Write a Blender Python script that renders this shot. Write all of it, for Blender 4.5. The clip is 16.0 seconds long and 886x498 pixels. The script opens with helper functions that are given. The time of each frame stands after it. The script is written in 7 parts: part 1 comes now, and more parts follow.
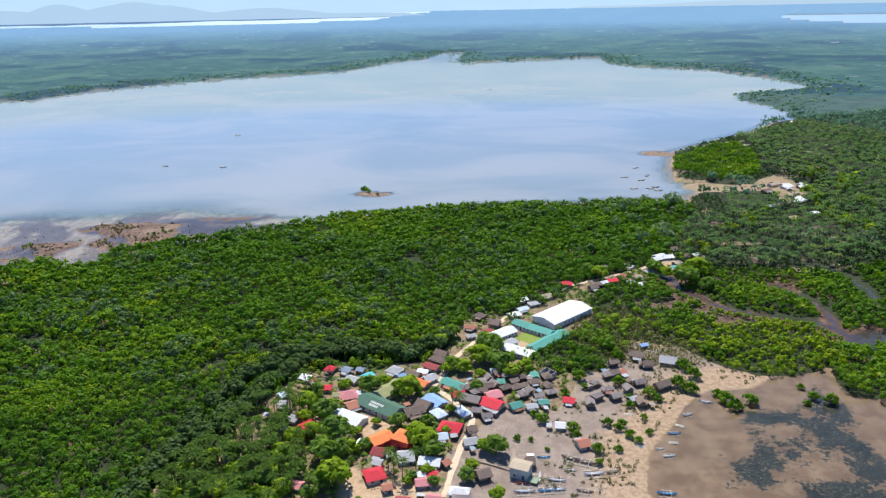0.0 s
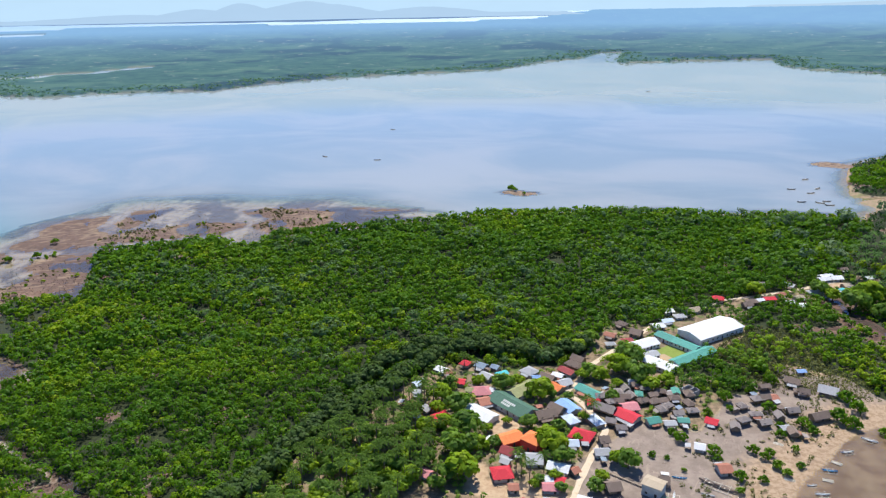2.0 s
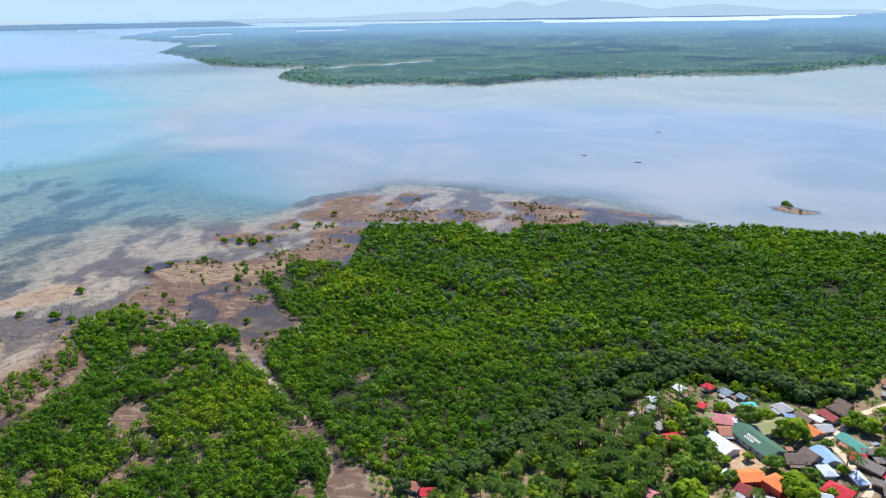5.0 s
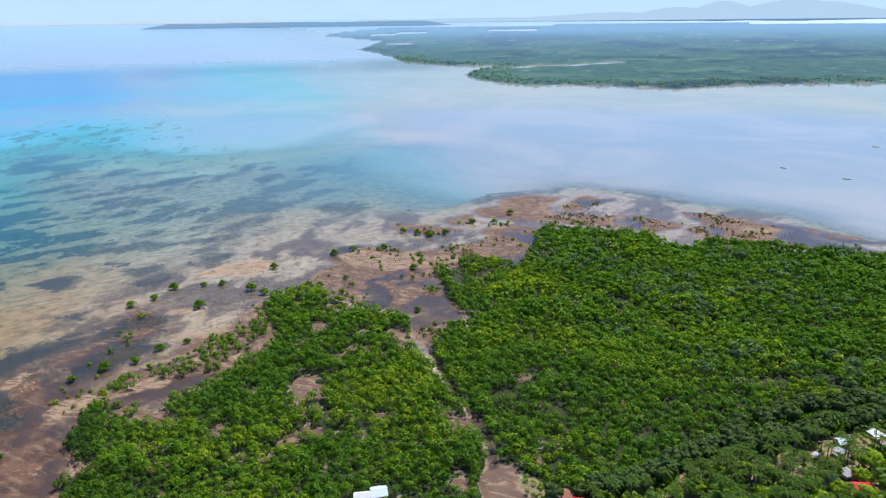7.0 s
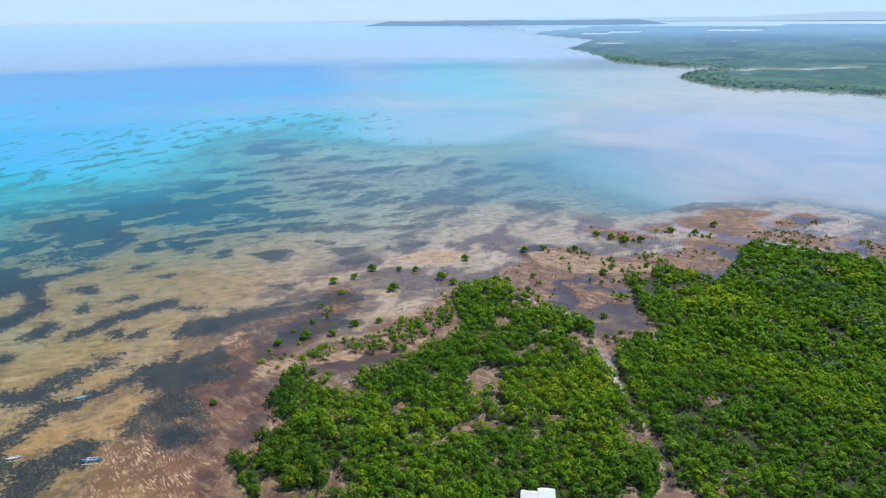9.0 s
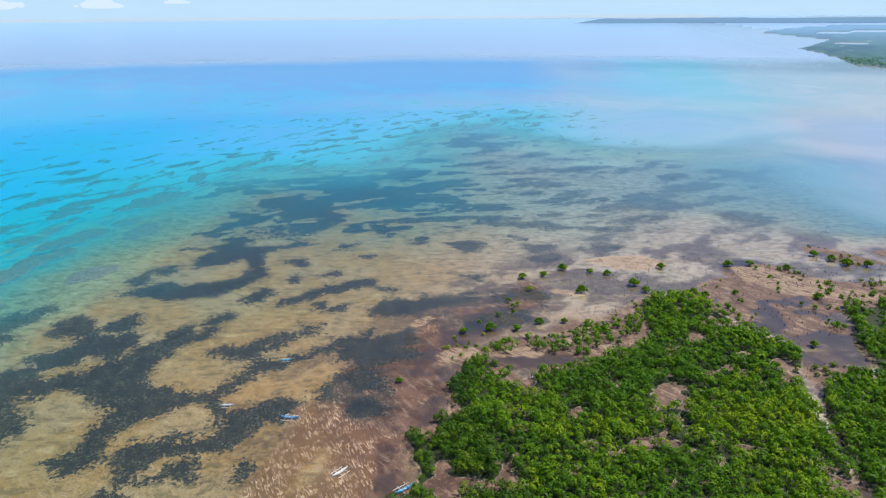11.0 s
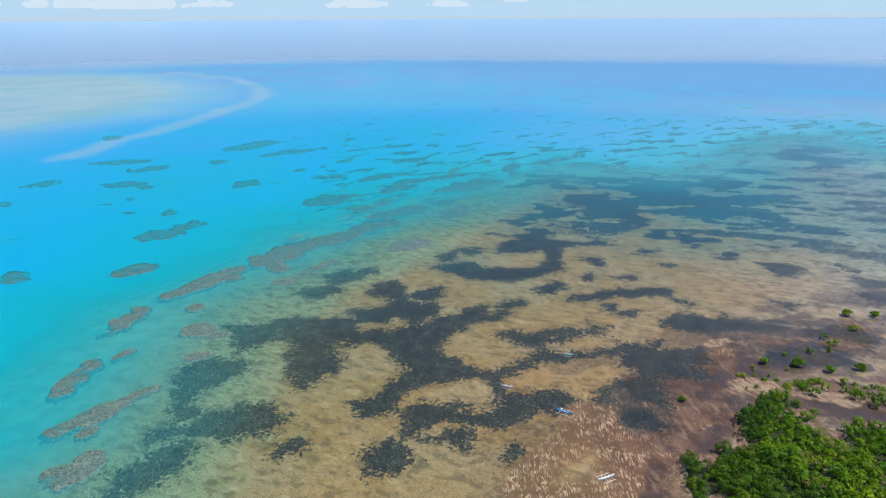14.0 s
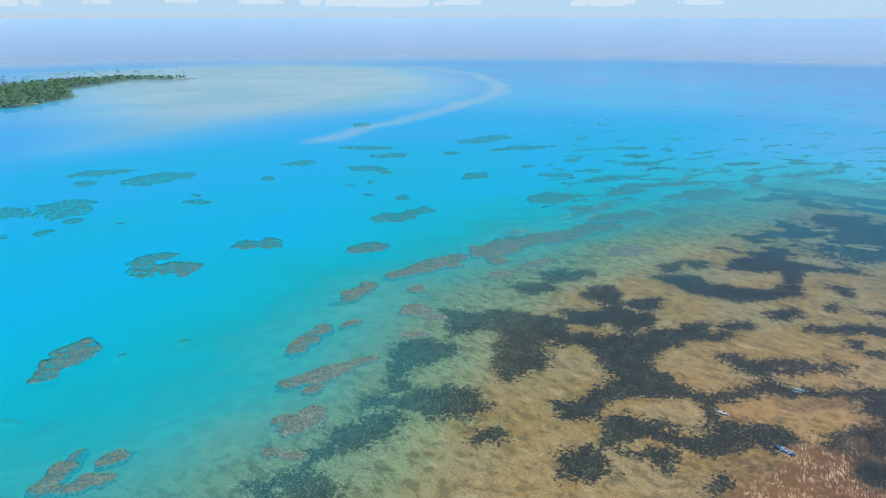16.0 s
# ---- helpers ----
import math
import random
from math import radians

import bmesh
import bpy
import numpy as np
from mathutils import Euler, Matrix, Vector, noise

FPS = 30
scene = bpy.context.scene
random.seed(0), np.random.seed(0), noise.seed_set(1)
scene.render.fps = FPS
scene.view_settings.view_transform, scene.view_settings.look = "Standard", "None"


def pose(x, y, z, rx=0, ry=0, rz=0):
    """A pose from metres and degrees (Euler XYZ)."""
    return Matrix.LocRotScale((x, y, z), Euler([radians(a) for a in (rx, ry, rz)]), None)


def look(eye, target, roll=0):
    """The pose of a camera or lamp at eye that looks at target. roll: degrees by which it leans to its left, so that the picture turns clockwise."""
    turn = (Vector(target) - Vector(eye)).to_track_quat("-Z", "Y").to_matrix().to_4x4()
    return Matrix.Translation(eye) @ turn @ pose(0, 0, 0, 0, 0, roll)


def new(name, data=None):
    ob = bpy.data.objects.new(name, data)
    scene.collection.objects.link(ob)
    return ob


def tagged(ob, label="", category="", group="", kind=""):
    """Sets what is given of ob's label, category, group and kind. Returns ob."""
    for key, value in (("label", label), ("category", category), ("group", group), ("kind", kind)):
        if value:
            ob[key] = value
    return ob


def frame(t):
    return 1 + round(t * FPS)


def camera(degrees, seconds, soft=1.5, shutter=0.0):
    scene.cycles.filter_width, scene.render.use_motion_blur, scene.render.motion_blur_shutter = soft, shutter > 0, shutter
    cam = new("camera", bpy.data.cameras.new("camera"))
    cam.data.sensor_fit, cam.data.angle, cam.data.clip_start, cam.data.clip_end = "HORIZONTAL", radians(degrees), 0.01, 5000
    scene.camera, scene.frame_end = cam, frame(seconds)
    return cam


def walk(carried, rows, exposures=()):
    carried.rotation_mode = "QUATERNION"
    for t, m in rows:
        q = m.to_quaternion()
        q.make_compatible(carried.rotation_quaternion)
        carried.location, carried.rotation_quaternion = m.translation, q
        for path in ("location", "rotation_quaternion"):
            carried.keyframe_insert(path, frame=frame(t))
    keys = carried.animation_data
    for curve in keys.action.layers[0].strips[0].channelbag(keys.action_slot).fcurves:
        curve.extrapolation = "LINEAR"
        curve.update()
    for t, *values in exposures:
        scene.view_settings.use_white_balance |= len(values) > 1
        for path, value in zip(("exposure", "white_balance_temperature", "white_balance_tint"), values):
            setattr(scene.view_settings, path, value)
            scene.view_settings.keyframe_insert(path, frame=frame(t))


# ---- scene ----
cam = camera(63.79, 16.0, soft=1.3)
PATH = [
    (0.0, pose(0.00, 0.00, 168.00, 71.382, 1.038, -0.350)),
    (0.5, pose(0.00, 0.08, 167.99, 71.415, 1.053, 2.590)),
    (1.0, pose(0.00, 0.18, 167.99, 71.442, 1.047, 5.539)),
    (1.5, pose(0.00, 0.27, 167.97, 71.464, 1.008, 8.557)),
    (2.0, pose(0.00, 0.35, 167.97, 71.495, 1.000, 11.733)),
    (2.5, pose(0.01, 0.43, 167.96, 71.516, 0.991, 14.901)),
    (3.0, pose(0.01, 0.53, 167.94, 71.528, 0.987, 18.171)),
    (3.5, pose(0.01, 0.62, 167.94, 71.538, 0.970, 21.588)),
    (4.0, pose(0.01, 0.70, 167.93, 71.570, 0.943, 25.158)),
    (6.5, pose(0.01, 1.15, 167.89, 71.834, 0.739, 43.611)),
    (7.0, pose(0.03, 1.23, 167.89, 71.869, 0.689, 47.218)),
    (7.5, pose(0.03, 1.32, 167.87, 71.919, 0.646, 51.380)),
    (8.0, pose(0.03, 1.40, 167.86, 71.949, 0.628, 55.368)),
    (8.5, pose(0.03, 1.50, 167.86, 71.926, 0.534, 59.393)),
    (9.0, pose(0.03, 1.58, 167.85, 71.906, 0.458, 63.332)),
    (11.5, pose(0.04, 2.02, 167.80, 71.799, 0.377, 83.670)),
    (12.0, pose(0.04, 2.11, 167.80, 71.806, 0.374, 87.851)),
    (12.5, pose(0.04, 2.20, 167.79, 71.802, 0.384, 92.008)),
    (13.0, pose(0.04, 2.28, 167.79, 71.797, 0.382, 96.208)),
    (13.5, pose(0.04, 2.37, 167.78, 71.792, 0.350, 100.405)),
    (14.0, pose(0.04, 2.46, 167.76, 71.793, 0.261, 104.455)),
    (14.5, pose(0.04, 2.55, 167.76, 71.778, 0.204, 108.737)),
    (15.0, pose(0.04, 2.63, 167.75, 71.744, 0.115, 113.478)),
    (15.5, pose(0.06, 2.73, 167.75, 71.716, 0.055, 118.248)),
    (16.0, pose(0.06, 2.81, 167.73, 71.694, 0.029, 122.935)),
]
walk(cam, PATH, [(0.0, 0.43), (8.5, 0.45), (11.5, 0.38), (13.5, 0.28), (16.0, 0.25)])

# ---- world, sun ----
SUN_AZ, SUN_EL = 8.0, 60.0   # degrees west of north, above the horizon
world = bpy.data.worlds.new("sky")
scene.world = world
world.use_nodes = True
wn = world.node_tree
sky = wn.nodes.new("ShaderNodeTexSky")
sky.sky_type, sky.sun_disc = "NISHITA", False
sky.sun_elevation, sky.sun_rotation = radians(SUN_EL), radians(-SUN_AZ)
sky.air_density, sky.dust_density, sky.ozone_density = 0.85, 0.0, 3.0
wn.nodes["Background"].inputs["Strength"].default_value = 0.100
tint = wn.nodes.new("ShaderNodeMix")
tint.data_type, tint.blend_type = "RGBA", "MULTIPLY"
tint.inputs[0].default_value, tint.inputs[7].default_value = 1.0, (0.71, 0.90, 1.24, 1)
wn.links.new(sky.outputs[0], tint.inputs[6])
wn.links.new(tint.outputs[2], wn.nodes["Background"].inputs["Color"])
sun = new("sun", bpy.data.lights.new("sun", "SUN"))
sun.data.energy, sun.data.angle, sun.data.color = 4.65, radians(0.5), (1.0, 0.955, 0.88)
toward = Vector((-math.sin(radians(SUN_AZ)) * math.cos(radians(SUN_EL)), math.cos(radians(SUN_AZ)) * math.cos(radians(SUN_EL)), math.sin(radians(SUN_EL))))
sun.matrix_world = look((0, 0, 400), Vector((0, 0, 400)) - toward)


# ---- node helpers ----
class Mat:
    """A small wrapper round a node material."""

    def __init__(self, name):
        self.mat = bpy.data.materials.new(name)
        self.mat.use_nodes = True
        self.tree = self.mat.node_tree
        self.tree.nodes.clear()
        self.out = self.add("ShaderNodeOutputMaterial")

    def add(self, kind):
        return self.tree.nodes.new(kind)

    def put(self, node, key, value):
        if isinstance(value, bpy.types.NodeSocket):
            self.tree.links.new(value, node.inputs[key])
        elif value is not None:
            node.inputs[key].default_value = value

    def math(self, op, a, b=None, c=None, clamp=False):
        n = self.add("ShaderNodeMath")
        n.operation, n.use_clamp = op, clamp
        for i, v in enumerate((a, b, c)):
            self.put(n, i, v)
        return n.outputs[0]

    def coords(self):
        return self.add("ShaderNodeTexCoord").outputs["Object"]

    def stretch(self, vec, scale, turn=0.0):
        """Scale along axes of which the first is turned by so many degrees."""
        for turned, scaled in ((-turn, (1, 1, 1)), (0, scale)):
            n = self.add("ShaderNodeMapping")
            self.put(n, "Vector", vec)
            n.inputs["Scale"].default_value = scaled
            n.inputs["Rotation"].default_value = (0, 0, radians(turned))
            vec = n.outputs[0]
        return vec

    def noise(self, vec, scale, detail=3.0, rough=0.55, warp=0.0):
        n = self.add("ShaderNodeTexNoise")
        self.put(n, "Vector", vec)
        self.put(n, "Scale", scale), self.put(n, "Detail", detail), self.put(n, "Roughness", rough), self.put(n, "Distortion", warp)
        return n.outputs["Fac"]

    def step(self, v, lo, hi):
        n = self.add("ShaderNodeMapRange")
        n.interpolation_type = "SMOOTHSTEP"
        self.put(n, 0, v), self.put(n, 1, lo), self.put(n, 2, hi)
        return n.outputs[0]

    def mix(self, f, a, b, blend="MIX"):
        n = self.add("ShaderNodeMix")
        n.data_type, n.blend_type = "RGBA", blend
        for k, v in ((0, f), (6, a), (7, b)):
            if isinstance(v, tuple) and len(v) == 3:
                v = (*v, 1)
            self.put(n, k, v)
        return n.outputs[2]

    def attr(self, name):
        n = self.add("ShaderNodeAttribute")
        n.attribute_name = name
        return n

    def rgb(self, col):
        n = self.add("ShaderNodeSeparateColor")
        self.put(n, 0, col)
        return n.outputs

    def bump(self, height, strength, distance):
        n = self.add("ShaderNodeBump")
        self.put(n, "Height", height), self.put(n, "Strength", strength), self.put(n, "Distance", distance)
        return n.outputs[0]

    def principled(self, col, rough=0.8, normal=None, metal=0.0, spec=0.3):
        n = self.add("ShaderNodeBsdfPrincipled")
        if isinstance(col, tuple):
            col = (*col, 1)
        self.put(n, "Base Color", col), self.put(n, "Roughness", rough), self.put(n, "Metallic", metal)
        self.put(n, "Specular IOR Level", spec)
        if normal is not None:
            self.put(n, "Normal", normal)
        return n.outputs[0]

    def done(self, shader):
        self.tree.links.new(shader, self.out.inputs[0])
        return self.mat


def plain(name, col, rough=0.7, grain=6.0, vary=0.25, metal=0.0, spec=0.3, warm=(0.5, 0.42, 0.33)):
    """Weathered single-colour surface: broad stains and fine grain, each thing a little different."""
    m = Mat(name)
    p = m.coords()
    r = m.add("ShaderNodeObjectInfo").outputs["Random"]
    base = m.mix(m.math("MULTIPLY", r, vary), col, tuple(c * 0.62 for c in col))
    broad = m.step(m.noise(p, 0.55, 4), 0.45, 0.75)
    base = m.mix(m.math("MULTIPLY", broad, vary * 1.3), base, tuple(c * w * 1.1 for c, w in zip(col, warm)))
    fine = m.noise(p, grain, 3)
    base = m.mix(m.math("MULTIPLY", m.step(fine, 0.4, 0.75), vary), base, tuple(min(1, c * 1.25 + 0.01) for c in col))
    return m.done(m.principled(base, rough, m.bump(fine, 0.25, 0.03), metal, spec))


def foliage(name, dark, mid, light, glow=0.3):
    """Leaves: each tree has its own hue, each clump its own shade."""
    m = Mat(name)
    hue = m.attr("hue").outputs["Fac"]
    isle = m.add("ShaderNodeNewGeometry").outputs["Random Per Island"]
    p = m.coords()
    broad = m.noise(p, 0.018, 3)
    v = m.math("ADD", hue, m.math("MULTIPLY", m.math("SUBTRACT", broad, 0.5), 0.9))
    col = m.mix(m.step(v, 0.15, 0.6), dark, mid)
    col = m.mix(m.step(v, 0.55, 0.95), col, light)
    col = m.mix(m.math("MULTIPLY", isle, 0.42), col, tuple(c * 0.30 for c in mid))
    d = m.add("ShaderNodeBsdfDiffuse")
    m.put(d, "Color", col)
    t = m.add("ShaderNodeBsdfTranslucent")
    m.put(t, "Color", m.mix(0.5, col, (mid[0] * 1.6, mid[1] * 1.6, mid[2] * 0.8)))
    g = m.add("ShaderNodeBsdfGlossy")
    m.put(g, "Roughness", 0.5), m.put(g, "Color", (0.5, 0.5, 0.5, 1))
    a = m.add("ShaderNodeMixShader")
    m.put(a, 0, glow), m.put(a, 1, d.outputs[0]), m.put(a, 2, t.outputs[0])
    b = m.add("ShaderNodeMixShader")
    m.put(b, 0, 0.014), m.put(b, 1, a.outputs[0]), m.put(b, 2, g.outputs[0])
    return m.done(b.outputs[0])


# ---- plan: shores, woods, open ground (metres, camera above the origin) ----
FAR_SHORE = [
    (-6214, 4092), (-4213, 3285), (-3219, 2349), (-2563, 2031), (-2192, 1821), (-1953, 1779), (-1735, 1836), (-1653, 1625), (-1518, 1482), (-1322,
    1403), (-1175, 1384), (-1123, 1465), (-934, 1517), (-853, 1537), (-810, 1718), (-682, 1863), (-555, 1968), (-419, 2059), (-280, 2151), (-203,
    2320), (-154, 2476), (-45, 2660), (19, 2955), (26, 2855), (20, 2414), (82, 2381), (156, 2419), (290, 2473), (552, 2543), (522, 2254), (563, 2130),
    (720, 1970), (759, 1773), (770, 1590), (753, 1509), (669, 1449), (572, 1425), (532, 1321), (552, 1253), (549, 1153), (523, 1065),
]
MAIN_FOREST = [
    (-347, 420), (-359, 449), (-318, 471), (-279, 477), (-242, 469), (-246, 497), (-208, 519), (-167, 543), (-126, 566), (-76, 590), (-28, 602), (17,
    612), (65, 623), (24, 613), (69, 615), (125, 617), (163, 626), (207, 619), (213, 584), (188, 524), (157, 472), (130, 445), (101, 431), (80, 416),
    (58, 390), (37, 377), (14, 372), (1, 336), (-13, 318), (-38, 313), (-69, 314), (-82, 288), (-91, 271), (-99, 256), (-102, 241), (-119, 200),
    (-124, 187), (-142, 184), (-155, 181), (-166, 179), (-177, 188), (-190, 198), (-209, 204), (-234, 214), (-261, 230), (-272, 253), (-264, 270),
    (-295, 279), (-333, 300), (-327, 318), (-293, 320), (-306, 361),
]
FOREST_SPUR = [
    (-347, 309), (-342, 327), (-353, 351), (-338, 359), (-314, 355), (-319, 391), (-290, 363), (-263, 298), (-283, 291), (-312, 295),
]
WEST_FOREST = [
    (-371, 194), (-382, 208), (-372, 232), (-329, 233), (-306, 245), (-289, 241), (-263, 219), (-238, 211), (-216, 204), (-198, 196), (-179, 184),
    (-165, 172), (-161, 165), (-150, 156), (-132, 146), (-126, 140), (-137, 84), (-157, 42), (-210, 11), (-217, 30), (-233,
    37), (-256, 32), (-274, 54), (-301, 60), (-325, 78), (-297, 95), (-303, 125), (-309, 156), (-327, 175),
]
WEST_FRINGE = [
    (-320, 90), (-323, 112), (-308, 133), (-320, 162), (-344, 183), (-378, 197), (-350, 153), (-337, 121), (-342, 98), (-329, 78),
]
EAST_SCRUB = [
    (94, 417), (125, 426), (140, 392), (163, 366), (199, 351), (202, 332), (196, 315), (176, 303), (147, 298), (131, 313), (120, 331), (100, 341),
    (78, 307), (60, 305), (48, 317), (44, 324), (64, 341), (81, 370),
]
CREEK_ISLE = [
    (157, 419), (173, 438), (202, 437), (214, 406), (212, 376), (208, 360), (199, 355), (168, 378), (156, 400),
]
EAST_MANGROVE = [
    (235, 435), (232, 415), (243, 396), (253, 374), (281, 332), (316, 359), (342, 440), (288, 478), (462, 448),
]
EAST_BANK = [
    (209, 393), (219, 388), (217, 349), (242, 355), (263, 308), (286, 339), (246, 366), (235, 387), (226, 410),
]
EAST_POINT = [
    (185, 308), (201, 319), (225, 327), (263, 308), (227, 259), (193, 273), (182, 284),
]
PALM_GROVE = [
    (213, 584), (188, 524), (157, 472), (166, 440), (233, 432), (288, 433), (354, 407), (643, 708), (579, 921), (517, 1052), (471, 1005), (380, 935),
    (315, 876), (275, 836), (247, 744), (237, 697), (313, 690), (333, 660), (284, 621), (228, 636),
]
VILLAGE = [
    (-8, 322), (-42, 320), (-70, 318), (-83, 291), (-96, 270), (-102, 244), (-112, 219), (-143, 186), (-156, 182), (-149, 172), (-84, 154), (-56, 84),
    (28, 84), (14, 168), (0, 216), (2, 240), (15, 268), (23, 275), (49, 270), (58, 291), (74, 307), (91, 318), (93, 350), (64, 345), (82, 373), (114,
    425), (146, 433), (162, 443), (171, 490), (147, 479), (103, 441), (67, 404), (38, 383), (11, 377), (1, 341),
]
SAND_FLAT = [
    (2, 240), (15, 268), (23, 275), (49, 270), (58, 291), (77, 318), (97, 343), (118, 342), (128, 321), (152, 315), (164, 306), (140, 288), (122,
    289), (106, 275), (91, 255), (80, 238), (73, 214), (98, 154), (84, 84), (14, 84), (-3, 216),
]
POOL = [
    (116, 284), (130, 289), (143, 288), (167, 306), (184, 308), (191, 269), (223, 237), (462, 238), (420, 56), (112, 70), (105, 168), (74, 214), (82,
    242), (93, 255), (106, 274),
]
WEST_MUD = [
    (-370, 463), (-403, 561), (-358, 571), (-297, 572), (-240, 586), (-177, 574), (-134, 580), (-210, 524), (-245, 475), (-281, 481), (-321, 475),
    (-362, 453), (-310, 365), (-297, 324), (-331, 322), (-337, 304), (-299, 282), (-268, 273), (-276, 256), (-264, 232), (-237, 217), (-211, 206),
    (-192, 200), (-179, 190), (-168, 181), (-168, 175), (-181, 187), (-200, 198), (-218, 207), (-241, 214), (-267, 222), (-292, 244), (-309, 248),
    (-333, 236), (-376, 234), (-386, 210), (-376, 196), (-322, 163), (-310, 134), (-325, 113), (-323, 76), (-308, 61), (-275, 53), (-261, 33), (-253,
    25), (-259, 7), (-294, 14), (-292, 22), (-327, 52), (-363, 83), (-409, 127), (-435, 176), (-434, 227), (-468, 287), (-449, 365),
]
REEF_EDGE = [
    (-138, -186), (-152, -183), (-184, -178), (-218, -183), (-258, -197), (-296, -207), (-349, -217), (-407, -208), (-462, -190), (-562, -159), (-704,
    -122), (-828, -63), (-834, 49), (-1095, 192), (-1184, 390), (-1166, 283), (-891, 356), (-816, 486), (-814, 679), (-642, 981), (-479, 1099),
]
SHOAL = [
    (-408, -879), (-475, -817), (-589, -786), (-730, -767), (-850, -765), (-992, -749), (-1149, -722), (-1416, -771), (-1650, -917), (-2048, -1333),
    (-2044, -1773), (-1725, -2158), (-1106, -2280),
]
ISLET = [
    (-563, -1418), (-662, -1389), (-722, -1387), (-875, -1469), (-932, -1618), (-1165, -1736), (-1284, -1613), (-1307, -1642), (-1249, -1834), (-1060,
    -1900), (-907, -1881), (-766, -1900),
]
ROAD = [
    (-2, 216), (2, 233), (6, 248), (12, 268), (0, 288), (-7, 294), (-1, 305), (3, 321), (19, 347), (37, 375), (55, 391), (79, 420), (100, 429), (131,
    447), (157, 464),
]
WEST_CHANNEL = [
    (-264, 232), (-235, 216), (-215, 207), (-198, 200), (-184, 193), (-171, 181), (-164, 175),
]
WEST_CHANNEL_ARM = [
    (-185, 196), (-187, 206), (-190, 217),
]
SEAGRASS_A = [
    [(-453, -121), (-464, -111), (-469, -97), (-456, -87), (-463, -76), (-463, -59), (-469, -50), (-489, -45), (-515, -50), (-504, -63), (-497, -83),
     (-518, -84), (-534, -77), (-543, -101), (-555, -100), (-543, -81), (-560, -72), (-575, -54), (-542, -47), (-538, -35), (-542, -14), (-537, 0),
     (-529, -20), (-521, -40), (-493, -39), (-473, -33), (-456, -48), (-441, -65), (-438, -88), (-445, -104)],
    [(-497, -112), (-503, -100), (-491, -99), (-488, -108)],
    [(-481, -124), (-491, -117), (-473, -111), (-467, -118)],
    [(-417, -177), (-442, -165), (-436, -158), (-414, -169)],
]
SEAGRASS_B = [
    [(-409, -151), (-420, -144), (-412, -132), (-389, -123), (-386, -114), (-392, -105), (-373, -99), (-362, -109), (-367, -118), (-361, -125),
     (-353, -132), (-358, -145), (-367, -149), (-376, -134), (-385, -128), (-396, -136), (-395, -146)],
    [(-398, -125), (-416, -108), (-403, -103), (-394, -113)],
]
SEAGRASS_C = [
    [(-333, -140), (-346, -126), (-342, -118), (-351, -116), (-359, -98), (-367, -99), (-377, -86), (-386, -83), (-392, -72), (-380, -72),
     (-378, -66), (-390, -63), (-390, -57), (-376, -60), (-370, -74), (-354, -84), (-344, -87), (-330, -86), (-322, -81), (-320, -72), (-313, -67),
     (-313, -57), (-315, -49), (-303, -47), (-304, -55), (-303, -64), (-295, -78), (-288, -89), (-278, -93), (-274, -90), (-262, -92), (-258, -101),
     (-266, -108), (-277, -101), (-289, -97), (-304, -95), (-317, -105), (-329, -116), (-329, -129), (-321, -135)],
]
SEAGRASS_D = [
    [(-313, -57), (-315, -49), (-323, -44), (-332, -37), (-342, -37), (-347, -46), (-351, -52), (-356, -59), (-360, -51), (-359, -43), (-373, -26),
     (-373, -13), (-383, -4), (-374, -5), (-367, -5), (-370, -13), (-363, -25), (-352, -31), (-342, -36), (-343, -25), (-344, -12), (-344, -8),
     (-360, 12), (-362, 16), (-355, 16), (-340, -3), (-332, -21), (-328, -32), (-319, -38), (-311, -46), (-303, -47), (-303, -54)],
]
SEAGRASS_E = [
    [(-305, -48), (-294, -43), (-295, -38), (-296, -29), (-298, -22), (-299, -16), (-297, -11), (-291, -8), (-282, -14), (-279, -19), (-282, -24),
     (-277, -30), (-267, -36), (-268, -43), (-282, -46), (-297, -48), (-305, -55)],
    [(-268, -84), (-275, -79), (-273, -70), (-279, -63), (-277, -59), (-271, -62), (-271, -55), (-274, -47), (-276, -36), (-265, -40), (-262, -48),
     (-264, -58), (-261, -69), (-255, -74), (-248, -74), (-245, -78), (-259, -81)],
    [(-233, -90), (-241, -83), (-238, -77), (-232, -72), (-223, -76), (-220, -84), (-227, -89)],
    [(-254, -62), (-257, -55), (-253, -50), (-245, -54), (-248, -58), (-248, -65)],
]
SEAGRASS_F = [
    [(-242, -37), (-250, -31), (-247, -28), (-241, -33)],
    [(-304, -4), (-319, 8), (-324, 16), (-331, 24), (-310, 28), (-275, 27), (-269, 11), (-272, 4), (-273, -3), (-281, -3), (-292, 2), (-299, 5),
     (-299, 1)],
    [(-349, 10), (-359, 16), (-369, 28), (-344, 29), (-332, 12)],
    [(-427, -47), (-446, -34), (-436, -29), (-419, -39)],
    [(-414, -4), (-416, 4), (-403, 5), (-405, -2)],
    [(-394, -69), (-409, -55), (-403, -50), (-393, -58)],
    [(-673, -51), (-701, -27), (-739, 0), (-620, 5), (-632, -6), (-656, -23), (-643, -43)],
    [(-583, -97), (-622, -70), (-602, -58), (-574, -79)],
]
